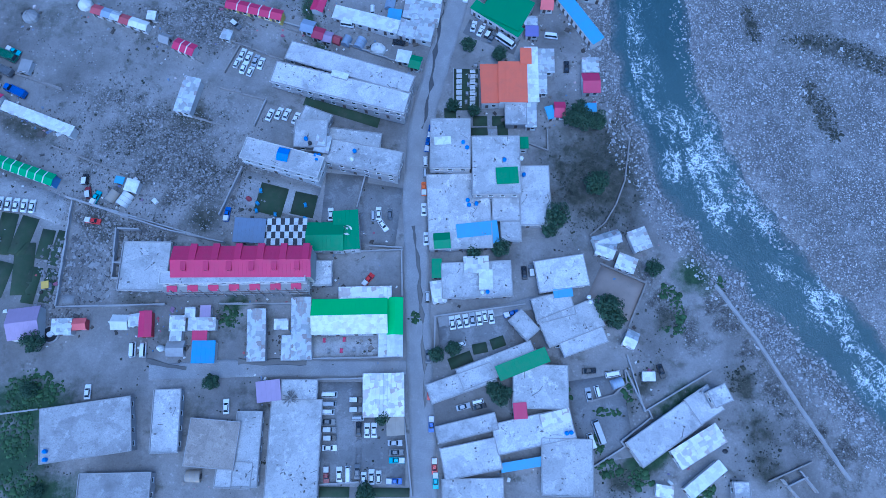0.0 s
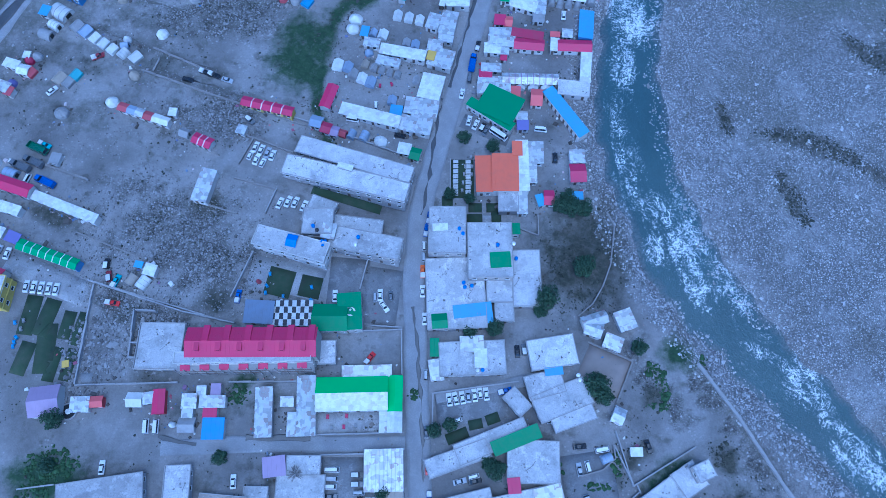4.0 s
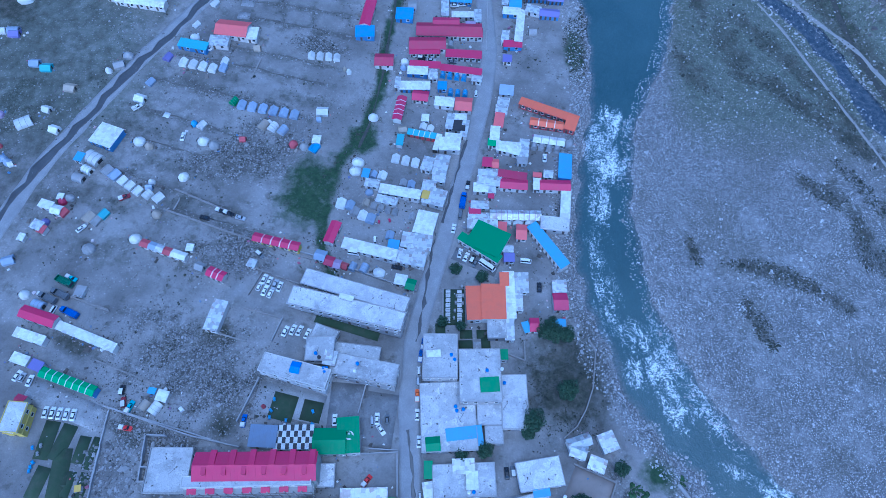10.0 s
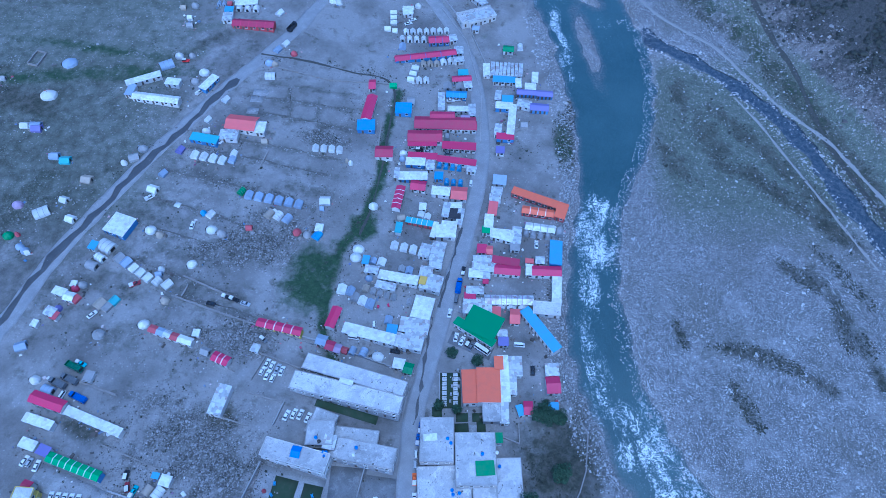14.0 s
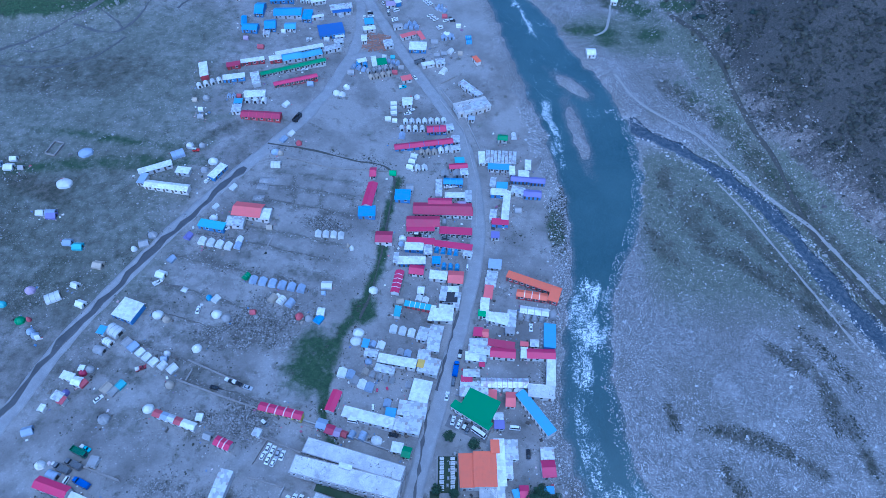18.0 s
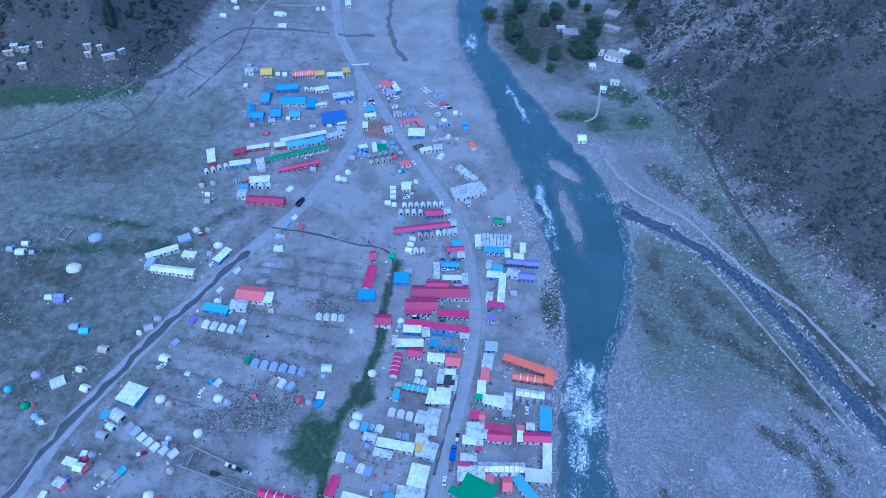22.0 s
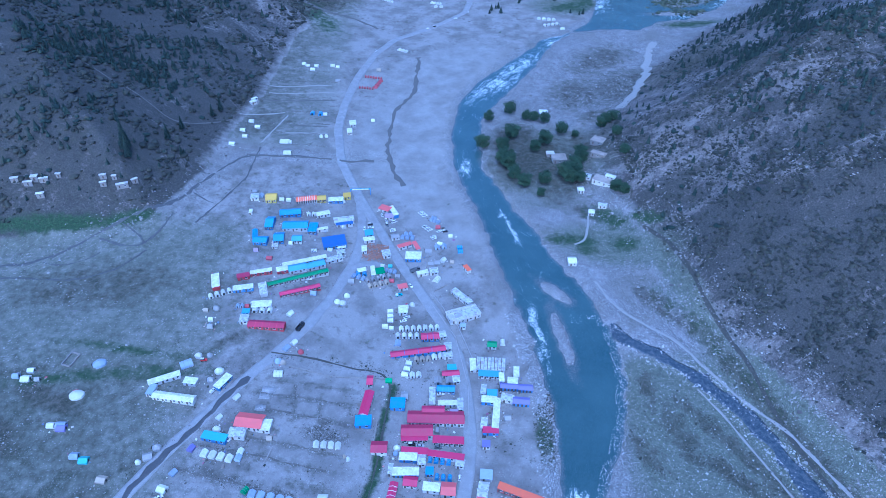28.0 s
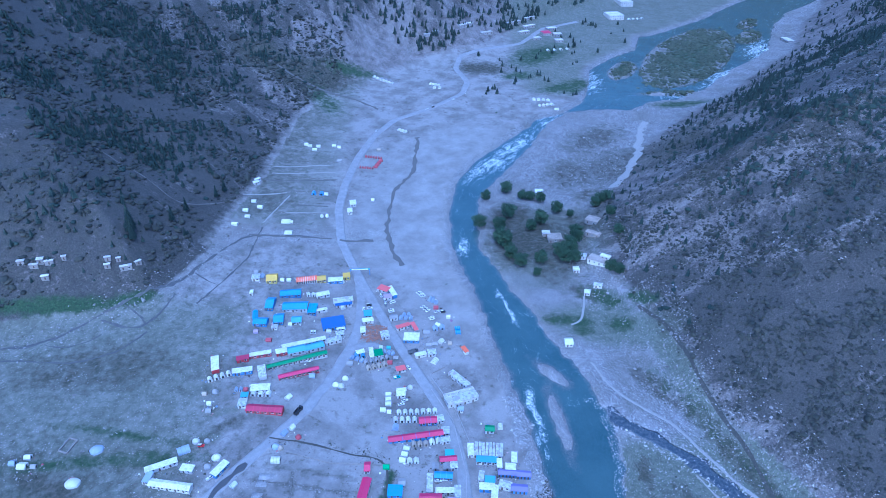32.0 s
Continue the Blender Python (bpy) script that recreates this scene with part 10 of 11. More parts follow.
def strew(name, points, sizes, rng, material, label, category, shape="stone", afloat=False):
    """One sheet of loose pieces, each a small uneven solid."""
    n = len(points)
    z = ground(points[:, 0], points[:, 1])
    if afloat:
        z = np.maximum(z, z + 3.4 * step(-4.5, 3.5, river_depth(points[:, 0], points[:, 1])) - 1.8)
    if shape == "stone":
        base = np.array([(-1, -1, -0.6), (1, -1, -0.6), (1, 1, -0.6), (-1, 1, -0.6), (-0.7, -0.7, 0.7), (0.7, -0.7, 0.7), (0.7, 0.7, 0.7), (-0.7, 0.7, 0.7)])
        tris = [(4, 5, 6, 7), (0, 1, 5, 4), (1, 2, 6, 5), (2, 3, 7, 6), (3, 0, 4, 7)]
    elif shape == "shrub":
        ring = [(math.cos(math.tau * i / 6), math.sin(math.tau * i / 6)) for i in range(6)]
        base = np.array([(a, b, -0.2) for a, b in ring] + [(a * 1.05, b * 1.05, 0.45) for a, b in ring] + [(0.45 * a, 0.45 * b, 0.95) for a, b in ring[::2]])
        tris = [(i, (i + 1) % 6, 6 + (i + 1) % 6, 6 + i) for i in range(6)] + [(12, 13, 14)]
        for i in range(3):
            tris += [(6 + 2 * i, 6 + (2 * i + 1) % 6, 12 + i), (6 + (2 * i + 1) % 6, 12 + (i + 1) % 3, 12 + i), (6 + (2 * i + 1) % 6, 6 + (2 * i + 2) % 6, 12 + (i + 1) % 3)]
    else:
        base, tris = [(0.06, 0, -0.1), (-0.03, 0.05, -0.1), (-0.03, -0.05, -0.1), (0, 0, 0.4)], [(0, 1, 3), (1, 2, 3), (2, 0, 3)]
        for low, high, r in ((0.04, 0.42, 0.36), (0.22, 0.60, 0.30), (0.42, 0.80, 0.22), (0.62, 1.0, 0.13)):
            k = len(base)
            for i in range(8):
                q = r * (1.0 if i % 2 else 0.55)
                base.append((q * math.cos(math.tau * i / 8), q * math.sin(math.tau * i / 8), low + (0 if i % 2 else 0.06)))
            base.append((0, 0, high))
            tris += [(k + i, k + (i + 1) % 8, k + 8) for i in range(8)]
        base = np.array(base)
    jitter = rng.uniform(0.62, 1.3, (n, len(base), 3)) if shape != "tree" else rng.uniform(0.8, 1.2, (n, len(base), 3)) * (1, 1, 0.25) + (0, 0, 0.75)
    turn = rng.uniform(0, math.tau, n)
    c, s = np.cos(turn)[:, None], np.sin(turn)[:, None]
    stretch = np.ones((n, 3)) if shape == "tree" else np.stack([rng.uniform(0.8, 1.4, n), rng.uniform(0.7, 1.1, n), rng.uniform(0.5, 0.9, n)], 1)
    v = base[None] * jitter * (sizes[:, None] * stretch)[:, None]
    x, y = v[..., 0] * c - v[..., 1] * s, v[..., 0] * s + v[..., 1] * c
    v = np.stack([x + points[:, :1], y + points[:, 1:], v[..., 2] + z[:, None]], -1).reshape(-1, 3)
    faces = [tuple(i * len(base) + k for k in q) for i in range(n) for q in tris]
    return tagged(new(name, raw(name, v.tolist(), faces, material, shape == "shrub")), label, category, kind="stuff")


def near_line(line, wide):
    return lambda px, py: np.clip(1.4 - np.abs(line_distance(px, py, line)) / wide, 0, 1) ** 2


def land(px, py, off=0.0):
    return (river_depth(px, py) < off) * 1.0


rng = np.random.RandomState(5)
bed = near_line(SIDE_STREAM, 9.5)
pts = scatter(1500, (105, 215, 140, 325, lambda px, py: bed(px, py) * (np.abs(line_distance(px, py, SIDE_STREAM)) > 3.4)), rng)
strew("stream_stones", pts, rng.gamma(2.0, 0.1, len(pts)) + 0.12, rng, ROCK, "pale stones along a side stream", "stones")
fan = near_line(LEFT_STREAM, 15.0)
pts = scatter(1500, (-330, -90, 340, 520, fan), rng)
strew("stream_stones", pts, rng.gamma(2.0, 0.1, len(pts)) + 0.12, rng, RUBBLE, "stones on a pale gravel fan", "stones")
on_right = lambda px, py: (line_distance(px, py, RIGHT_BANK) > 1.0) * 1.0  # noqa: E731
bar = (60, 260, -40, 345, lambda px, py: on_right(px, py) * (line_distance(px, py, RIGHT_TOE) < 15) * (0.12 + 0.88 * clumpy(px, py, 22, 2, -0.3, 0.5)) * (1 - 0.6 * step(180, 215, py)))
pts = scatter(17000, bar, rng)
strew("gravel_stones", pts, rng.gamma(1.5, 0.075, len(pts)) + 0.08, rng, ROCK, "pale rounded stones strewn over the gravel bar", "stones")
bank = (40, 140, -40, 330, lambda px, py: (np.abs(river_depth(px, py) + 4) < 7) * (line_distance(px, py, LEFT_BANK) < 6) * 1.0)
pts = scatter(8000, bank, rng)
strew("bank_boulders", pts, rng.gamma(1.7, 0.075, len(pts)) + 0.08, rng, ROCK, "grey boulders piled along the river bank", "stones")
shallow = (70, 150, -40, 70, lambda px, py: (np.abs(river_depth(px, py) - 0.5) < 1.8) * (line_distance(px, py, LEFT_BANK) > -2) * (line_distance(px, py, LEFT_BANK) < 10))
pts = scatter(500, shallow, rng)
strew("shallow_boulders", pts, rng.gamma(2.0, 0.07, len(pts)) + 0.12, rng, ROCK, "boulders breaking the shallow water's surface", "stones", afloat=True)
edge = (50, 130, 60, 330, lambda px, py: (np.abs(river_depth(px, py) - 1.5) < 4.0) * (line_distance(px, py, RIGHT_BANK) > -9) * 1.0)
pts = scatter(2400, edge, rng)
strew("shallow_boulders", pts, rng.gamma(2.0, 0.06, len(pts)) + 0.1, rng, ROCK, "boulders along the far water's edge", "stones", afloat=True)
waste = (-150, -45, 60, 132, lambda px, py: np.maximum(rubbly(px, py), 0.12 * clumpy(px, py, 14, 4, 0.0, 0.5)) * (1 - 0.8 * (py < 58)) * ((px < -62) | (py > 92)))
pts = scatter(9000, waste, rng)
strew("field_rubble", pts, rng.gamma(1.6, 0.065, len(pts)) + 0.07, rng, RUBBLE, "rubble and stones over waste ground", "stones")
camp = (-140, -30, 130, 290, lambda px, py: np.maximum(rubbly(px, py), 0.10 * clumpy(px, py, 17, 6, 0.05, 0.6)) * (blob(px, py, -53, 158, 9, 17, -20) == 0))
pts = scatter(7000, camp, rng)
strew("field_rubble", pts, rng.gamma(1.6, 0.07, len(pts)) + 0.07, rng, RUBBLE, "stones and rubble over camping fields", "stones")
west = (-320, -130, 150, 350, lambda px, py: clumpy(px, py, 19, 9, 0.1, 0.6))
pts = scatter(3000, west, rng)
strew("field_rubble", pts, rng.gamma(1.6, 0.09, len(pts)) + 0.09, rng, RUBBLE, "stones over dry western fields", "stones")
toe = (90, 330, 190, 520, lambda px, py: (np.abs(line_distance(px, py, RIGHT_TOE) - 2) < 26) * land(px, py, -2) * (0.15 + clumpy(px, py, 16, 3, -0.1, 0.5)))
pts = scatter(5200, toe, rng)
strew("scree_stones", pts, rng.gamma(1.8, 0.11, len(pts)) + 0.12, rng, RUBBLE, "pale scree and boulders at the mountain's foot", "stones")
high = (140, 420, 200, 700, lambda px, py: (line_distance(px, py, RIGHT_TOE) > 15) * clumpy(px, py, 30, 5, 0.1, 0.6))
pts = scatter(1500, high, rng)
strew("scree_stones", pts, rng.gamma(1.8, 0.14, len(pts)) + 0.15, rng, RUBBLE, "pale rocks on the scrubby slope", "stones")
terrace = (70, 200, 560, 840, lambda px, py: (line_distance(px, py, RIGHT_BANK) > 4) * (line_distance(px, py, RIGHT_TOE) < 10) * 1.0)
pts = scatter(2600, terrace, rng)
strew("terrace_stones", pts, rng.gamma(2.0, 0.14, len(pts)) + 0.15, rng, RUBBLE, "stony terraces beyond the river village", "stones")

right_slope = (120, 620, 120, 1000, lambda px, py: (line_distance(px, py, RIGHT_TOE) > 4) * (0.10 + 0.90 * clumpy(px, py, 34, 1, -0.3, 0.4)) * np.clip(1.3 - py / 900, 0.15, 1) * (0.35 + 0.65 * step(5, 60, line_distance(px, py, RIGHT_TOE))))
pts = scatter(26000, right_slope, rng)
strew("slope_shrubs", pts, rng.gamma(1.8, 0.24, len(pts)) + 0.25, rng, SCRUB, "low dark shrubs over the dry slope", "shrubs", "shrub")
near_slope = (150, 340, 190, 520, lambda px, py: (line_distance(px, py, RIGHT_TOE) > 18) * (0.06 + 0.94 * clumpy(px, py, 18, 6, -0.15, 0.3)))
pts = scatter(14000, near_slope, rng)
strew("slope_shrubs", pts, rng.gamma(1.8, 0.24, len(pts)) + 0.22, rng, SCRUB, "dark clumps of scrub above the mountain's foot", "shrubs", "shrub")
left_slope = (-620, -120, 300, 950, lambda px, py: (-line_distance(px, py, LEFT_TOE) > 8) * (0.12 + 0.88 * clumpy(px, py, 38, 2, -0.2, 0.4)))
pts = scatter(17000, left_slope, rng)
strew("slope_shrubs", pts, rng.gamma(2.2, 0.42, len(pts)) + 0.35, rng, SCRUB, "low dark shrubs over the dark slope", "shrubs", "shrub")


def near_spots(spots):
    def test(px, py):
        best = np.zeros_like(px)
        for e in spots:
            best = np.maximum(best, np.clip(blob(px, py, *e) * 2, 0, 1))
        return best
    return test


bushes = near_spots(((122, 131, 9, 1.6, 0), (138, 125, 10, 2.2, -30), (118, 113, 1.8, 4, 0), (123, 103, 2.6, 7, 15), (101, 137, 1.6, 6, 12), (158, 165, 9, 3, -45), (170, 140, 3, 9, 0), (178, 165, 16, 3, -60), (62, 240, 4, 14, 0), (68, 258, 3, 8, 0)))
pts = scatter(3000, (55, 215, 80, 270, bushes), rng)
strew("bar_bushes", pts, rng.gamma(2.0, 0.07, len(pts)) + 0.1, rng, SHRUB, "dark low bushes on the gravel bar", "shrubs", "shrub")
weeds = (-150, 140, -30, 300, lambda px, py: clumpy(px, py, 13, 8, 0.25, 0.7) * land(px, py, -6) * (np.abs(line_distance(px, py, MAIN_ROAD)) > 7) * (line_distance(px, py, RIGHT_BANK) < 0))
pts = scatter(2600, weeds, rng)
strew("field_weeds", pts, rng.gamma(2.0, 0.06, len(pts)) + 0.08, rng, SHRUB, "dry weeds and low bushes between the plots", "shrubs", "shrub")
isle = near_spots(((385, 1022, 148, 40, 58), (263, 950, 34, 10, 62), (507, 1126, 34, 11, 55), (534, 1204, 32, 9, 55)))
pts = scatter(6000, (200, 600, 860, 1250, lambda px, py: isle(px, py) * (0.2 + 0.8 * clumpy(px, py, 26, 7, -0.3, 0.3))), rng)
strew("island_thicket", pts, rng.gamma(2.2, 0.42, len(pts)) + 0.5, rng, THICKET, "olive willow thickets on river islands", "shrubs", "shrub")


def right_wood(px, py):
    d = line_distance(px, py, RIGHT_TOE)
    return (d > 12) * np.maximum(clumpy(px, py, 70, 6, 0.1, 0.5) * step(40, 120, d) * step(400, 520, py), 0.06 * (py > 380))


def left_wood(px, py):
    d = -line_distance(px, py, LEFT_TOE)
    return (d > 14) * np.maximum(clumpy(px, py, 66, 3, -0.05, 0.35) * step(25, 90, d), 0.05)


pts = scatter(7000, (150, 800, 340, 1250, right_wood), rng)
strew("conifer_wood", pts[:3500], rng.uniform(3.5, 8, 3500), rng, NEEDLE, "dark conifer wood on the far slope", "woods", "tree")
strew("slope_thicket", pts[3500:], rng.uniform(1.0, 2.6, len(pts) - 3500), rng, NEEDLE, "rounded dark trees and thickets on the far slope", "woods", "shrub")
pts = scatter(10000, (-640, -110, 380, 1150, left_wood), rng)
strew("conifer_wood", pts[:5500], rng.uniform(3.5, 9, 5500), rng, NEEDLE, "dark conifer wood on the shaded slope", "woods", "tree")
strew("slope_thicket", pts[5500:], rng.uniform(1.0, 2.8, len(pts) - 5500), rng, NEEDLE, "rounded dark trees and thickets on the shaded slope", "woods", "shrub")
spur = (-160, 330, 980, 1420, lambda px, py: (-line_distance(px, py, LEFT_TOE) > 6) * clumpy(px, py, 60, 1, -0.35, 0.1))
pts = scatter(1100, spur, rng)
strew("conifer_wood", pts, rng.uniform(6, 12, len(pts)), rng, NEEDLE, "dark conifer wood on the valley spur", "woods", "tree")
far_trees = (60, 330, 830, 1180, lambda px, py: land(px, py, -8) * (line_distance(px, py, LEFT_BANK) < 0) * clumpy(px, py, 40, 4, 0.15, 0.6) * (np.abs(line_distance(px, py, MAIN_ROAD)) > 9))
pts = scatter(70, far_trees, rng)
strew("field_trees", pts, rng.uniform(4, 9, len(pts)), rng, NEEDLE, "scattered dark trees in far fields", "woods", "tree")


def lone_conifer(x, y, h):
    """A single tall conifer with whorls of drooping boughs."""
    top = thing("conifer", x, y, 0, "tall dark conifer standing alone on a slope", "tree", "lone conifers")
    bm = bmesh.new()
    tube(bm, 0, 0, -1.0, h * 0.9, h * 0.022, h * 0.006, 7)
    part("trunk", bm, BARK, top)
    r2 = random.Random(int(x * 3 + y))
    verts, faces = [], []
    for i in range(26):
        s = i / 26
        z, r = h * (0.12 + 0.86 * s), h * 0.2 * (1 - s) + 0.25
        for k in range(9):
            a = math.tau * (k / 9 + 0.07 * i) + r2.uniform(-0.2, 0.2)
            q, w, drop = r * r2.uniform(0.75, 1.15), r * 0.3, h * 0.035
            i0 = len(verts)
            verts += [(0, 0, z + drop), (q * 0.6 * math.cos(a) - w * math.sin(a), q * 0.6 * math.sin(a) + w * math.cos(a), z), (q * math.cos(a), q * math.sin(a), z - drop), (q * 0.6 * math.cos(a) + w * math.sin(a), q * 0.6 * math.sin(a) - w * math.cos(a), z)]
            faces.append((i0, i0 + 1, i0 + 2, i0 + 3))
    part("crown", raw("crown", verts, faces, NEEDLE), None, top)


for x, y, h in ((-225, 455, 26), (-222, 449, 17), (-208, 490, 15), (-204, 512, 13), (-196, 480, 9), (-186, 560, 14), (-190, 548, 12)):
    lone_conifer(x, y, h)


# ---- special pieces of single buildings ----
def by_label(words):
    return next(o for o in bpy.data.objects if words in o.get("label", ""))


def span(ob):
    """Half length, half width and top of a building's roof in its own axes."""
    roof = next(c for c in ob.children if c.name.startswith("roof"))
    xs, ys, zs = zip(*[v.co for v in roof.data.vertices])
    return max(xs), max(ys), min(zs), max(zs)


hall = by_label("chequered")
a, b, z0, z1 = span(hall)
cols, rows = 10, 4
for i in range(cols):
    for j in range(rows):
        if (i + j) % 2:
            u0, u1 = -a + 2 * a * i / cols, -a + 2 * a * (i + 1) / cols
            v0, v1 = -b + 2 * b * j / rows, -b + 2 * b * (j + 1) / rows
            za, zb = z0 + 0.205 + 0.3 * (v0 + b) / (2 * b), z0 + 0.205 + 0.3 * (v1 + b) / (2 * b)
            bm = bmesh.new()
            prism(bm, [(v0 + 0.03, za), (v1 - 0.03, zb), (v1 - 0.03, zb + 0.03), (v0 + 0.03, za + 0.03)], u0 + 0.03, u1 - 0.03)
            part("roof_panel", bm, BLACK, hall, "black roof panel")

entrance = by_label("crescent")
a, b, z0, z1 = span(entrance)
bm = bmesh.new()
outer = [(1.5 * math.cos(radians(d)), 1.5 * math.sin(radians(d))) for d in range(-150, 151, 15)]
inner = [(0.42 + 1.2 * math.cos(radians(d)), 1.2 * math.sin(radians(d))) for d in range(140, -141, -14)]
low = [bm.verts.new((x - 0.5, y, z1 + 0.05)) for x, y in outer + inner]
bm.faces.new(low)
bmesh.ops.rotate(bm, verts=bm.verts, cent=(0, 0, z1), matrix=Matrix.Rotation(radians(145), 3, "Z"))
for f in bmesh.ops.extrude_face_region(bm, geom=list(bm.faces))["geom"]:
    if isinstance(f, bmesh.types.BMVert):
        f.co.z += 0.06
part("crescent_emblem", bm, WHITE, entrance, "white painted crescent")
bm = bmesh.new()
star = [bm.verts.new(((0.55 if i % 2 == 0 else 0.22) * math.cos(math.tau * i / 10) + 0.3, (0.55 if i % 2 == 0 else 0.22) * math.sin(math.tau * i / 10) + 0.3, z1 + 0.08)) for i in range(10)]
bm.faces.new(star)
part("star_emblem", bm, WHITE, entrance, "white painted star")

hotel = by_label("crimson hipped")
a, b, z0, z1 = span(hotel)
for i in range(6):
    u = -a + 2 * a * (i + 0.6) / 6.2
    bm = bmesh.new()
    prism(bm, [(-b * 0.62, z0 + (z1 - z0) * 0.25), (-b * 0.05, z0 + (z1 - z0) * 0.25), (-b * 0.05, z1 - 0.15), (-b * 0.62, z1 - 0.25)], u - 0.75, u + 0.75)
    dormer = part("dormer", bm, RED, hotel)
    part("dormer_window", boxes((u - 0.45, u + 0.45, -b * 0.62 - 0.04, -b * 0.62 - 0.01, z0 + (z1 - z0) * 0.5, z1 - 0.45)), GLASS, dormer)
    bm = bmesh.new()
    w = 1.9
    prism(bm, [(0.0, z1 - 0.3), (b + 0.5, z0 + 0.1), (b + 0.5, z0 + 0.9), (0.0, z1 + 0.25)], u + 1.4, u + 1.4 + w)
    part("gable_bump", bm, RED, hotel)
front = by_label("unfinished concrete hotel front")
a, b, z0, z1 = span(front)
for i in range(7):
    u = -a + 2 * a * (i + 0.45) / 7
    bm = bmesh.new()
    prism(bm, [(-b - 1.5, z0 - 3.2), (-b + 0.2, z0 - 2.6), (-b + 0.2, z0 - 2.5), (-b - 1.5, z0 - 3.1)], u - 1.5, u + 1.5)
    part("awning", bm, RED, front, "small red sheet awning")
for i in range(16):
    u = -a + 0.4 + (2 * a - 0.8) * i / 15
    part("balcony_post", boxes((u - 0.12, u + 0.12, -b - 1.9, -b - 1.65, -1.6, z0 - 0.2)), WALL, front)
for s in (3.0, 6.1):
    part("balcony", boxes((-a, a, -b - 2.0, -b + 0.2, s, s + 0.18)), WALL, front)
    part("balcony_rail", boxes((-a, a, -b - 2.0, -b - 1.92, s + 0.6, s + 0.68), (-a, a, -b - 2.0, -b - 1.92, s + 1.0, s + 1.08)), IRON, front)

# the gateway over the road
gate = thing("road_gateway", -56, 461, 4, "blue banner gateway spanning the road", "gateway")
for s in (-1, 1):
    part("post", boxes((s * 7.6 - 0.2, s * 7.6 + 0.2, -0.2, 0.2, -0.8, 5.2)), WALL_BLUE, gate)
part("beam", boxes((-7.9, 7.9, -0.3, 0.3, 4.5, 5.6)), BLUE, gate)
part("banner", boxes((-6.5, 6.5, -0.36, -0.31, 4.65, 5.45)), WHITE, gate, "pale banner with unreadable bars")

# firewood heap, fountain and rubble heaps
wood = thing("firewood_stack", -43.5, 12.5, 0, "grey heap of dry branches stacked on a roof", "firewood", z=gz(-43.5, 12.5) + 3.25)
bm = bmesh.new()
r3 = random.Random(9)
for i in range(70):
    ang, k = r3.uniform(0, math.tau), r3.uniform(0.6, 2.6)
    n0 = len(bm.verts)
    box(bm, 0.1, k, -0.05, 0.05, r3.uniform(0, 0.7), r3.uniform(0.75, 0.9))
    bm.verts.ensure_lookup_table()
    bmesh.ops.rotate(bm, verts=bm.verts[n0:], matrix=Matrix.Rotation(ang, 3, "Z"))
tagged(part("branches", bm, RUBBLE, wood), kind="stuff")
fountain = thing("garden_fountain", -113.5, 29.5, 0, "round white garden fountain with two rims", "fountain")
bm = bmesh.new()
tube(bm, 0, 0, -0.5, 0.5, 2.6, 2.6, 24)
part("basin", bm, PAVING, fountain)
bm = bmesh.new()
tube(bm, 0, 0, 0.5, 0.56, 2.2, 2.2, 24)
part("water", bm, DARK, fountain)
bm = bmesh.new()
tube(bm, 0, 0, 0.56, 1.1, 0.9, 0.7, 16)
part("pedestal", bm, WHITE, fountain)
HEDGES = ((67.7, 46.3, 2.2, 1.6, 0), (70.0, 42.9, 1.4, 3, 0), (71.1, 38.6, 1.4, 3, 0), (68.6, 34.3, 3, 1, 0), (36.0, 14.1, 1.2, 4, 0), (48.4, -5.7, 3, 2, 0), (56.4, -8.7, 3, 2, 0), (45.5, 2.1, 1.2, 3, 0), (-116.2, 13.9, 6, 4, 0), (-119.3, 3.0, 4, 6, 0), (-63.5, 35.8, 3, 2.4, 0), (-8.8, 37.6, 1.5, 1.5, 0), (54.3, 16.7, 1.0, 3, 0), (48.3, 10.1, 3.5, 1, 0), (-117.1, -12.0, 5, 3, 0), (69.7, 66.7, 2, 2, 0), (73.8, -11.5, 3, 2, 0), (27.9, 24.7, 2, 1, 0), (84.1, 49.1, 1.2, 1.2, 0))
pts = scatter(420, (-48, -30, 380, 402, near_spots(((-39, 391, 8, 8, 0),))), rng)
strew("fork_rubble", pts, rng.gamma(2, 0.15, len(pts)) + 0.15, rng, worn("brick_rubble", (0.32, 0.16, 0.11), 0.9), "brown heap of bricks in the road fork", "rubble")
pts = scatter(1800, (-122, -72, 30, 62, near_spots(((-108, 49, 9, 8, 0), (-92, 52, 9, 8, 0), (-112, 36, 6, 4, 0)))), rng)
strew("building_rubble", pts, rng.gamma(2, 0.1, len(pts)) + 0.1, rng, RUBBLE, "broken blocks beside an unfinished building", "rubble")

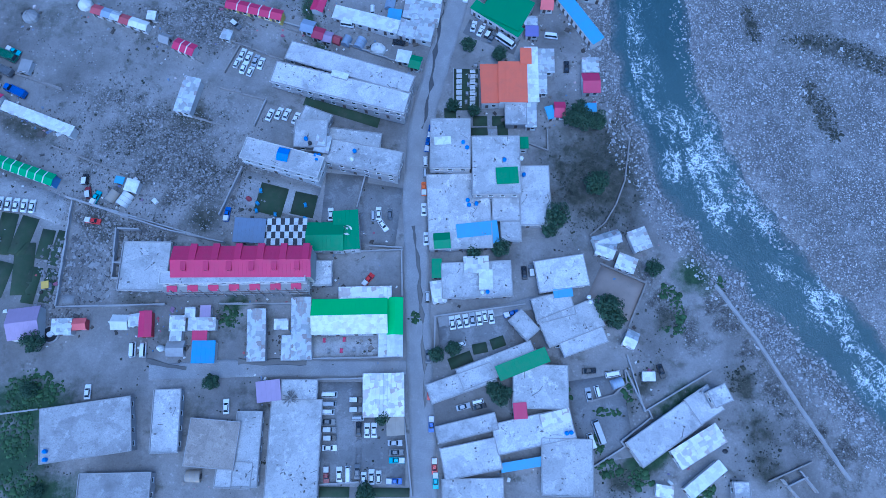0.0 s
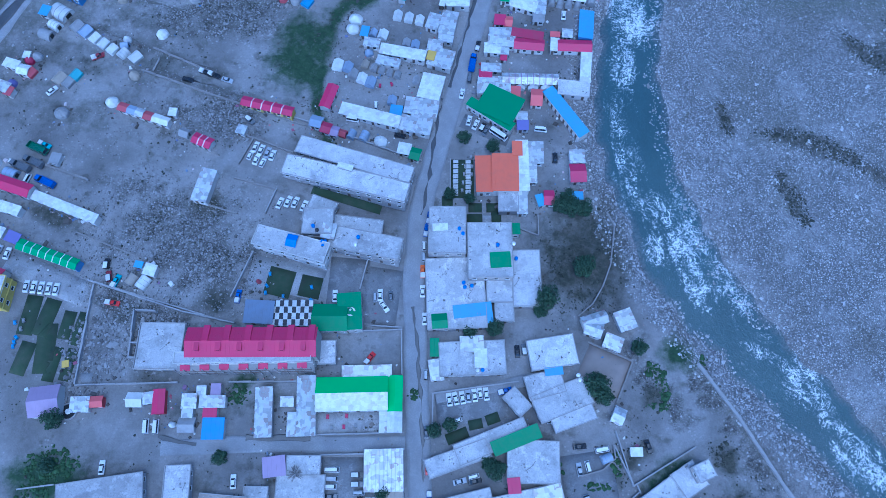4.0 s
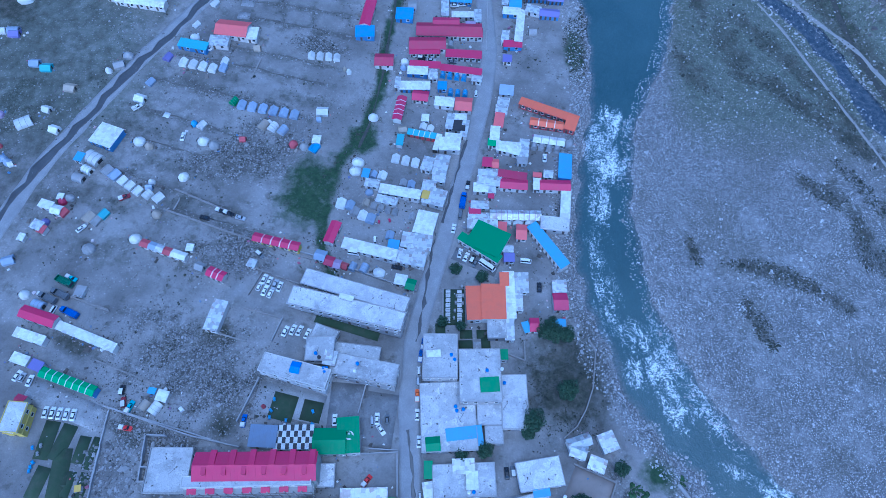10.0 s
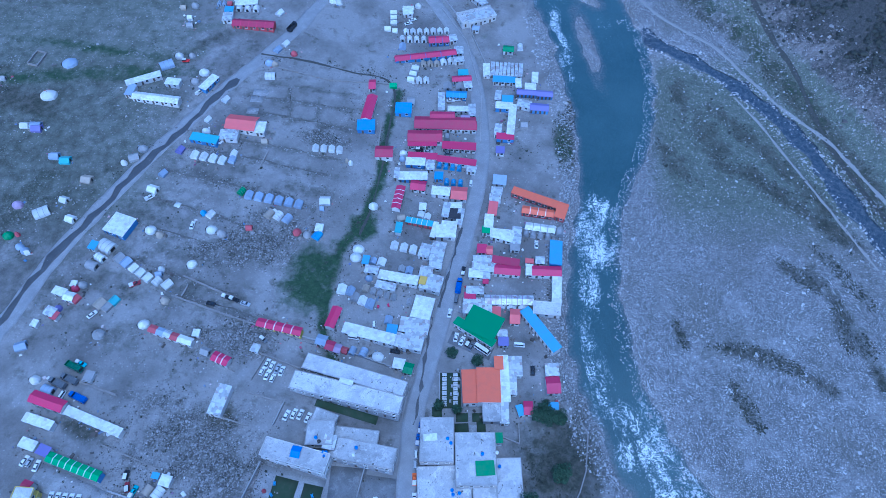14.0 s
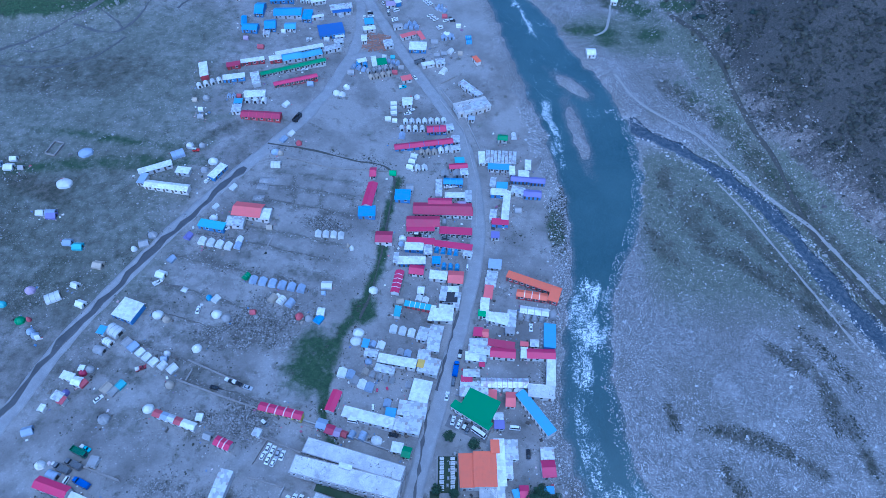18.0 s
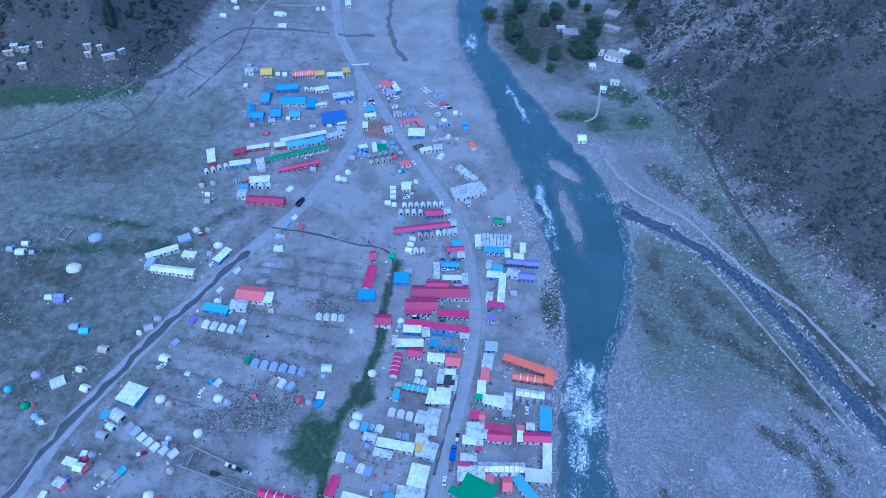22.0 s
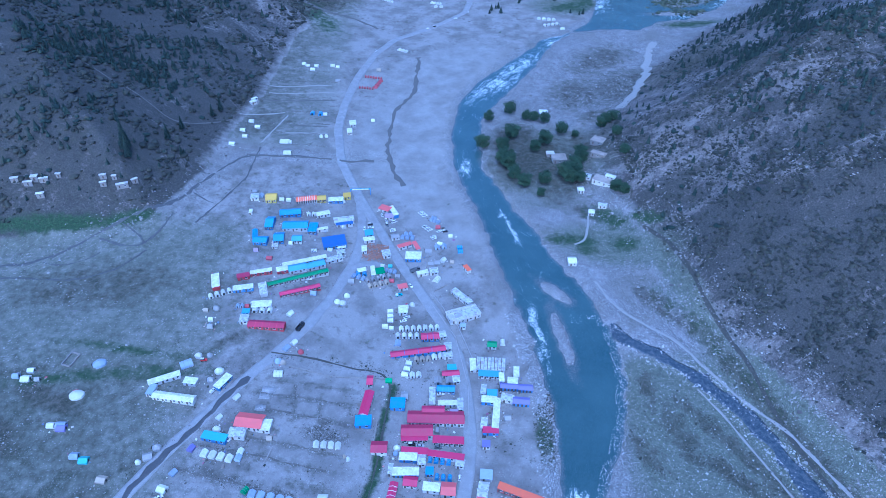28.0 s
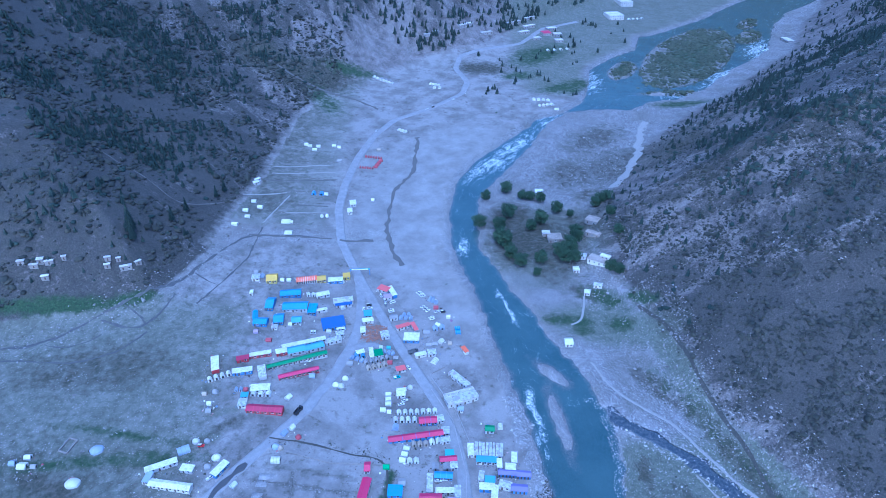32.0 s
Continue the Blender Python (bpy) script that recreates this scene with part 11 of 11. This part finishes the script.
# rows of stones and furrows that part the camping fields
FURROW = worn("stony_furrow", (0.12, 0.113, 0.10), 0.95, grime=0.6, dirt=(0.3, 0.28, 0.26), size=1.1)
for i, (x0, y0, x1, y1) in enumerate(((-128, 214, -55, 196), (-120, 228, -48, 214), (-112, 236, -45, 224), (-135, 200, -70, 180), (-140, 186, -72, 166), (-95, 252, -40, 243), (-98, 262, -42, 256),
                                      (-148, 172, -80, 148), (-110, 150, -66, 138), (-100, 240, -92, 228), (-60, 262, -58, 232), (-75, 270, -72, 244), (-140, 545, -88, 548), (-150, 560, -90, 566), (-150, 580, -90, 588), (-150, 610, -90, 612), (-160, 640, -92, 650), (-140, 526, -88, 528), (-120, 596, -90, 600))):
    ribbon("field_edge", [(x0, y0), ((x0 + x1) / 2, (y0 + y1) / 2 + 0.8), (x1, y1)], 0.25, 0.35, 0.12, FURROW, "stony furrow between camping plots", 0.8, "field edge", seed=60 + i, thick=0.1, gap=2.0)
    n = int(math.hypot(x1 - x0, y1 - y0) * 3.5)
    s = rng.uniform(0, 1, n)
    pts = np.stack([x0 + (x1 - x0) * s + rng.normal(0, 0.7, n), y0 + (y1 - y0) * s + rng.normal(0, 0.7, n)], 1)
    strew("furrow_stones", pts, rng.gamma(2, 0.06, n) + 0.07, rng, RUBBLE, "line of loose field stones", "stones")

# weeds, hedges and dry tufts
HEDGE = leaf_material("hedge_leaves", (0.03, 0.07, 0.022), (0.07, 0.14, 0.05))
pts = scatter(2600, (-150, 0, 40, 290, lambda px, py: np.maximum(rubbly(px, py), along(px, py, DRAIN, 4.0)) * clumpy(px, py, 8, 3, -0.1, 0.5)), rng)
strew("weed_tufts", pts, rng.gamma(2.0, 0.055, len(pts)) + 0.07, rng, SHRUB, "low dark weeds among field stones", "weeds", "shrub")
pts = scatter(1600, (30, 110, -20, 110, lambda px, py: weedy(px, py) * clumpy(px, py, 7, 2, -0.2, 0.5) * land(px, py, -6)), rng)
strew("weed_tufts", pts, rng.gamma(2.0, 0.06, len(pts)) + 0.07, rng, SHRUB, "dry weeds over garden soil by the river", "weeds", "shrub")
pts = scatter(5000, (95, 225, 90, 350, lambda px, py: weedy(px, py) * clumpy(px, py, 9, 5, -0.2, 0.5) * land(px, py, -3)), rng)
strew("weed_tufts", pts, rng.gamma(2.0, 0.07, len(pts)) + 0.1, rng, SHRUB, "olive tufts of weed across the gravel bar", "weeds", "shrub")
pts = scatter(1300, (-140, 90, -20, 62, near_spots(HEDGES)), rng)
strew("garden_hedge", pts, rng.gamma(2.0, 0.12, len(pts)) + 0.15, rng, HEDGE, "leafy green hedge and bushes between plots", "hedge", "shrub")

# crates, sacks, planks and bundles lying about the tents and cabins
BUNDLE = Nodes("mixed_bundles")
BUNDLE = BUNDLE.done(BUNDLE.ramp(BUNDLE.add("NewGeometry").outputs["Random Per Island"], [(0.0, (0.05, 0.045, 0.04)), (0.35, (0.14, 0.12, 0.10)), (0.55, (0.30, 0.27, 0.24)), (0.72, (0.10, 0.20, 0.36)), (0.80, (0.40, 0.08, 0.09)), (0.86, (0.66, 0.66, 0.64)), (1.0, (0.72, 0.72, 0.70))]), 0.85)
r4 = np.random.RandomState(77)
spots = np.array([p for p in SPOTS if p[1] < 480])
pick = spots[r4.randint(0, len(spots), 5200)]
ang, off = r4.uniform(0, math.tau, len(pick)), pick[:, 2] + r4.gamma(1.5, 0.8, len(pick))
pts = np.stack([pick[:, 0] + off * np.cos(ang), pick[:, 1] + off * np.sin(ang)], 1)
clear = (np.abs(line_distance(pts[:, 0], pts[:, 1], MAIN_ROAD)) > 5.5) & (np.abs(line_distance(pts[:, 0], pts[:, 1], SIDE_ROAD)) > 5.0) & (river_depth(pts[:, 0], pts[:, 1]) < -4)
pts = pts[clear]
strew("camp_clutter", pts, r4.gamma(1.6, 0.12, len(pts)) + 0.12, r4, BUNDLE, "crates, sacks and bundles lying about the tents", "clutter")
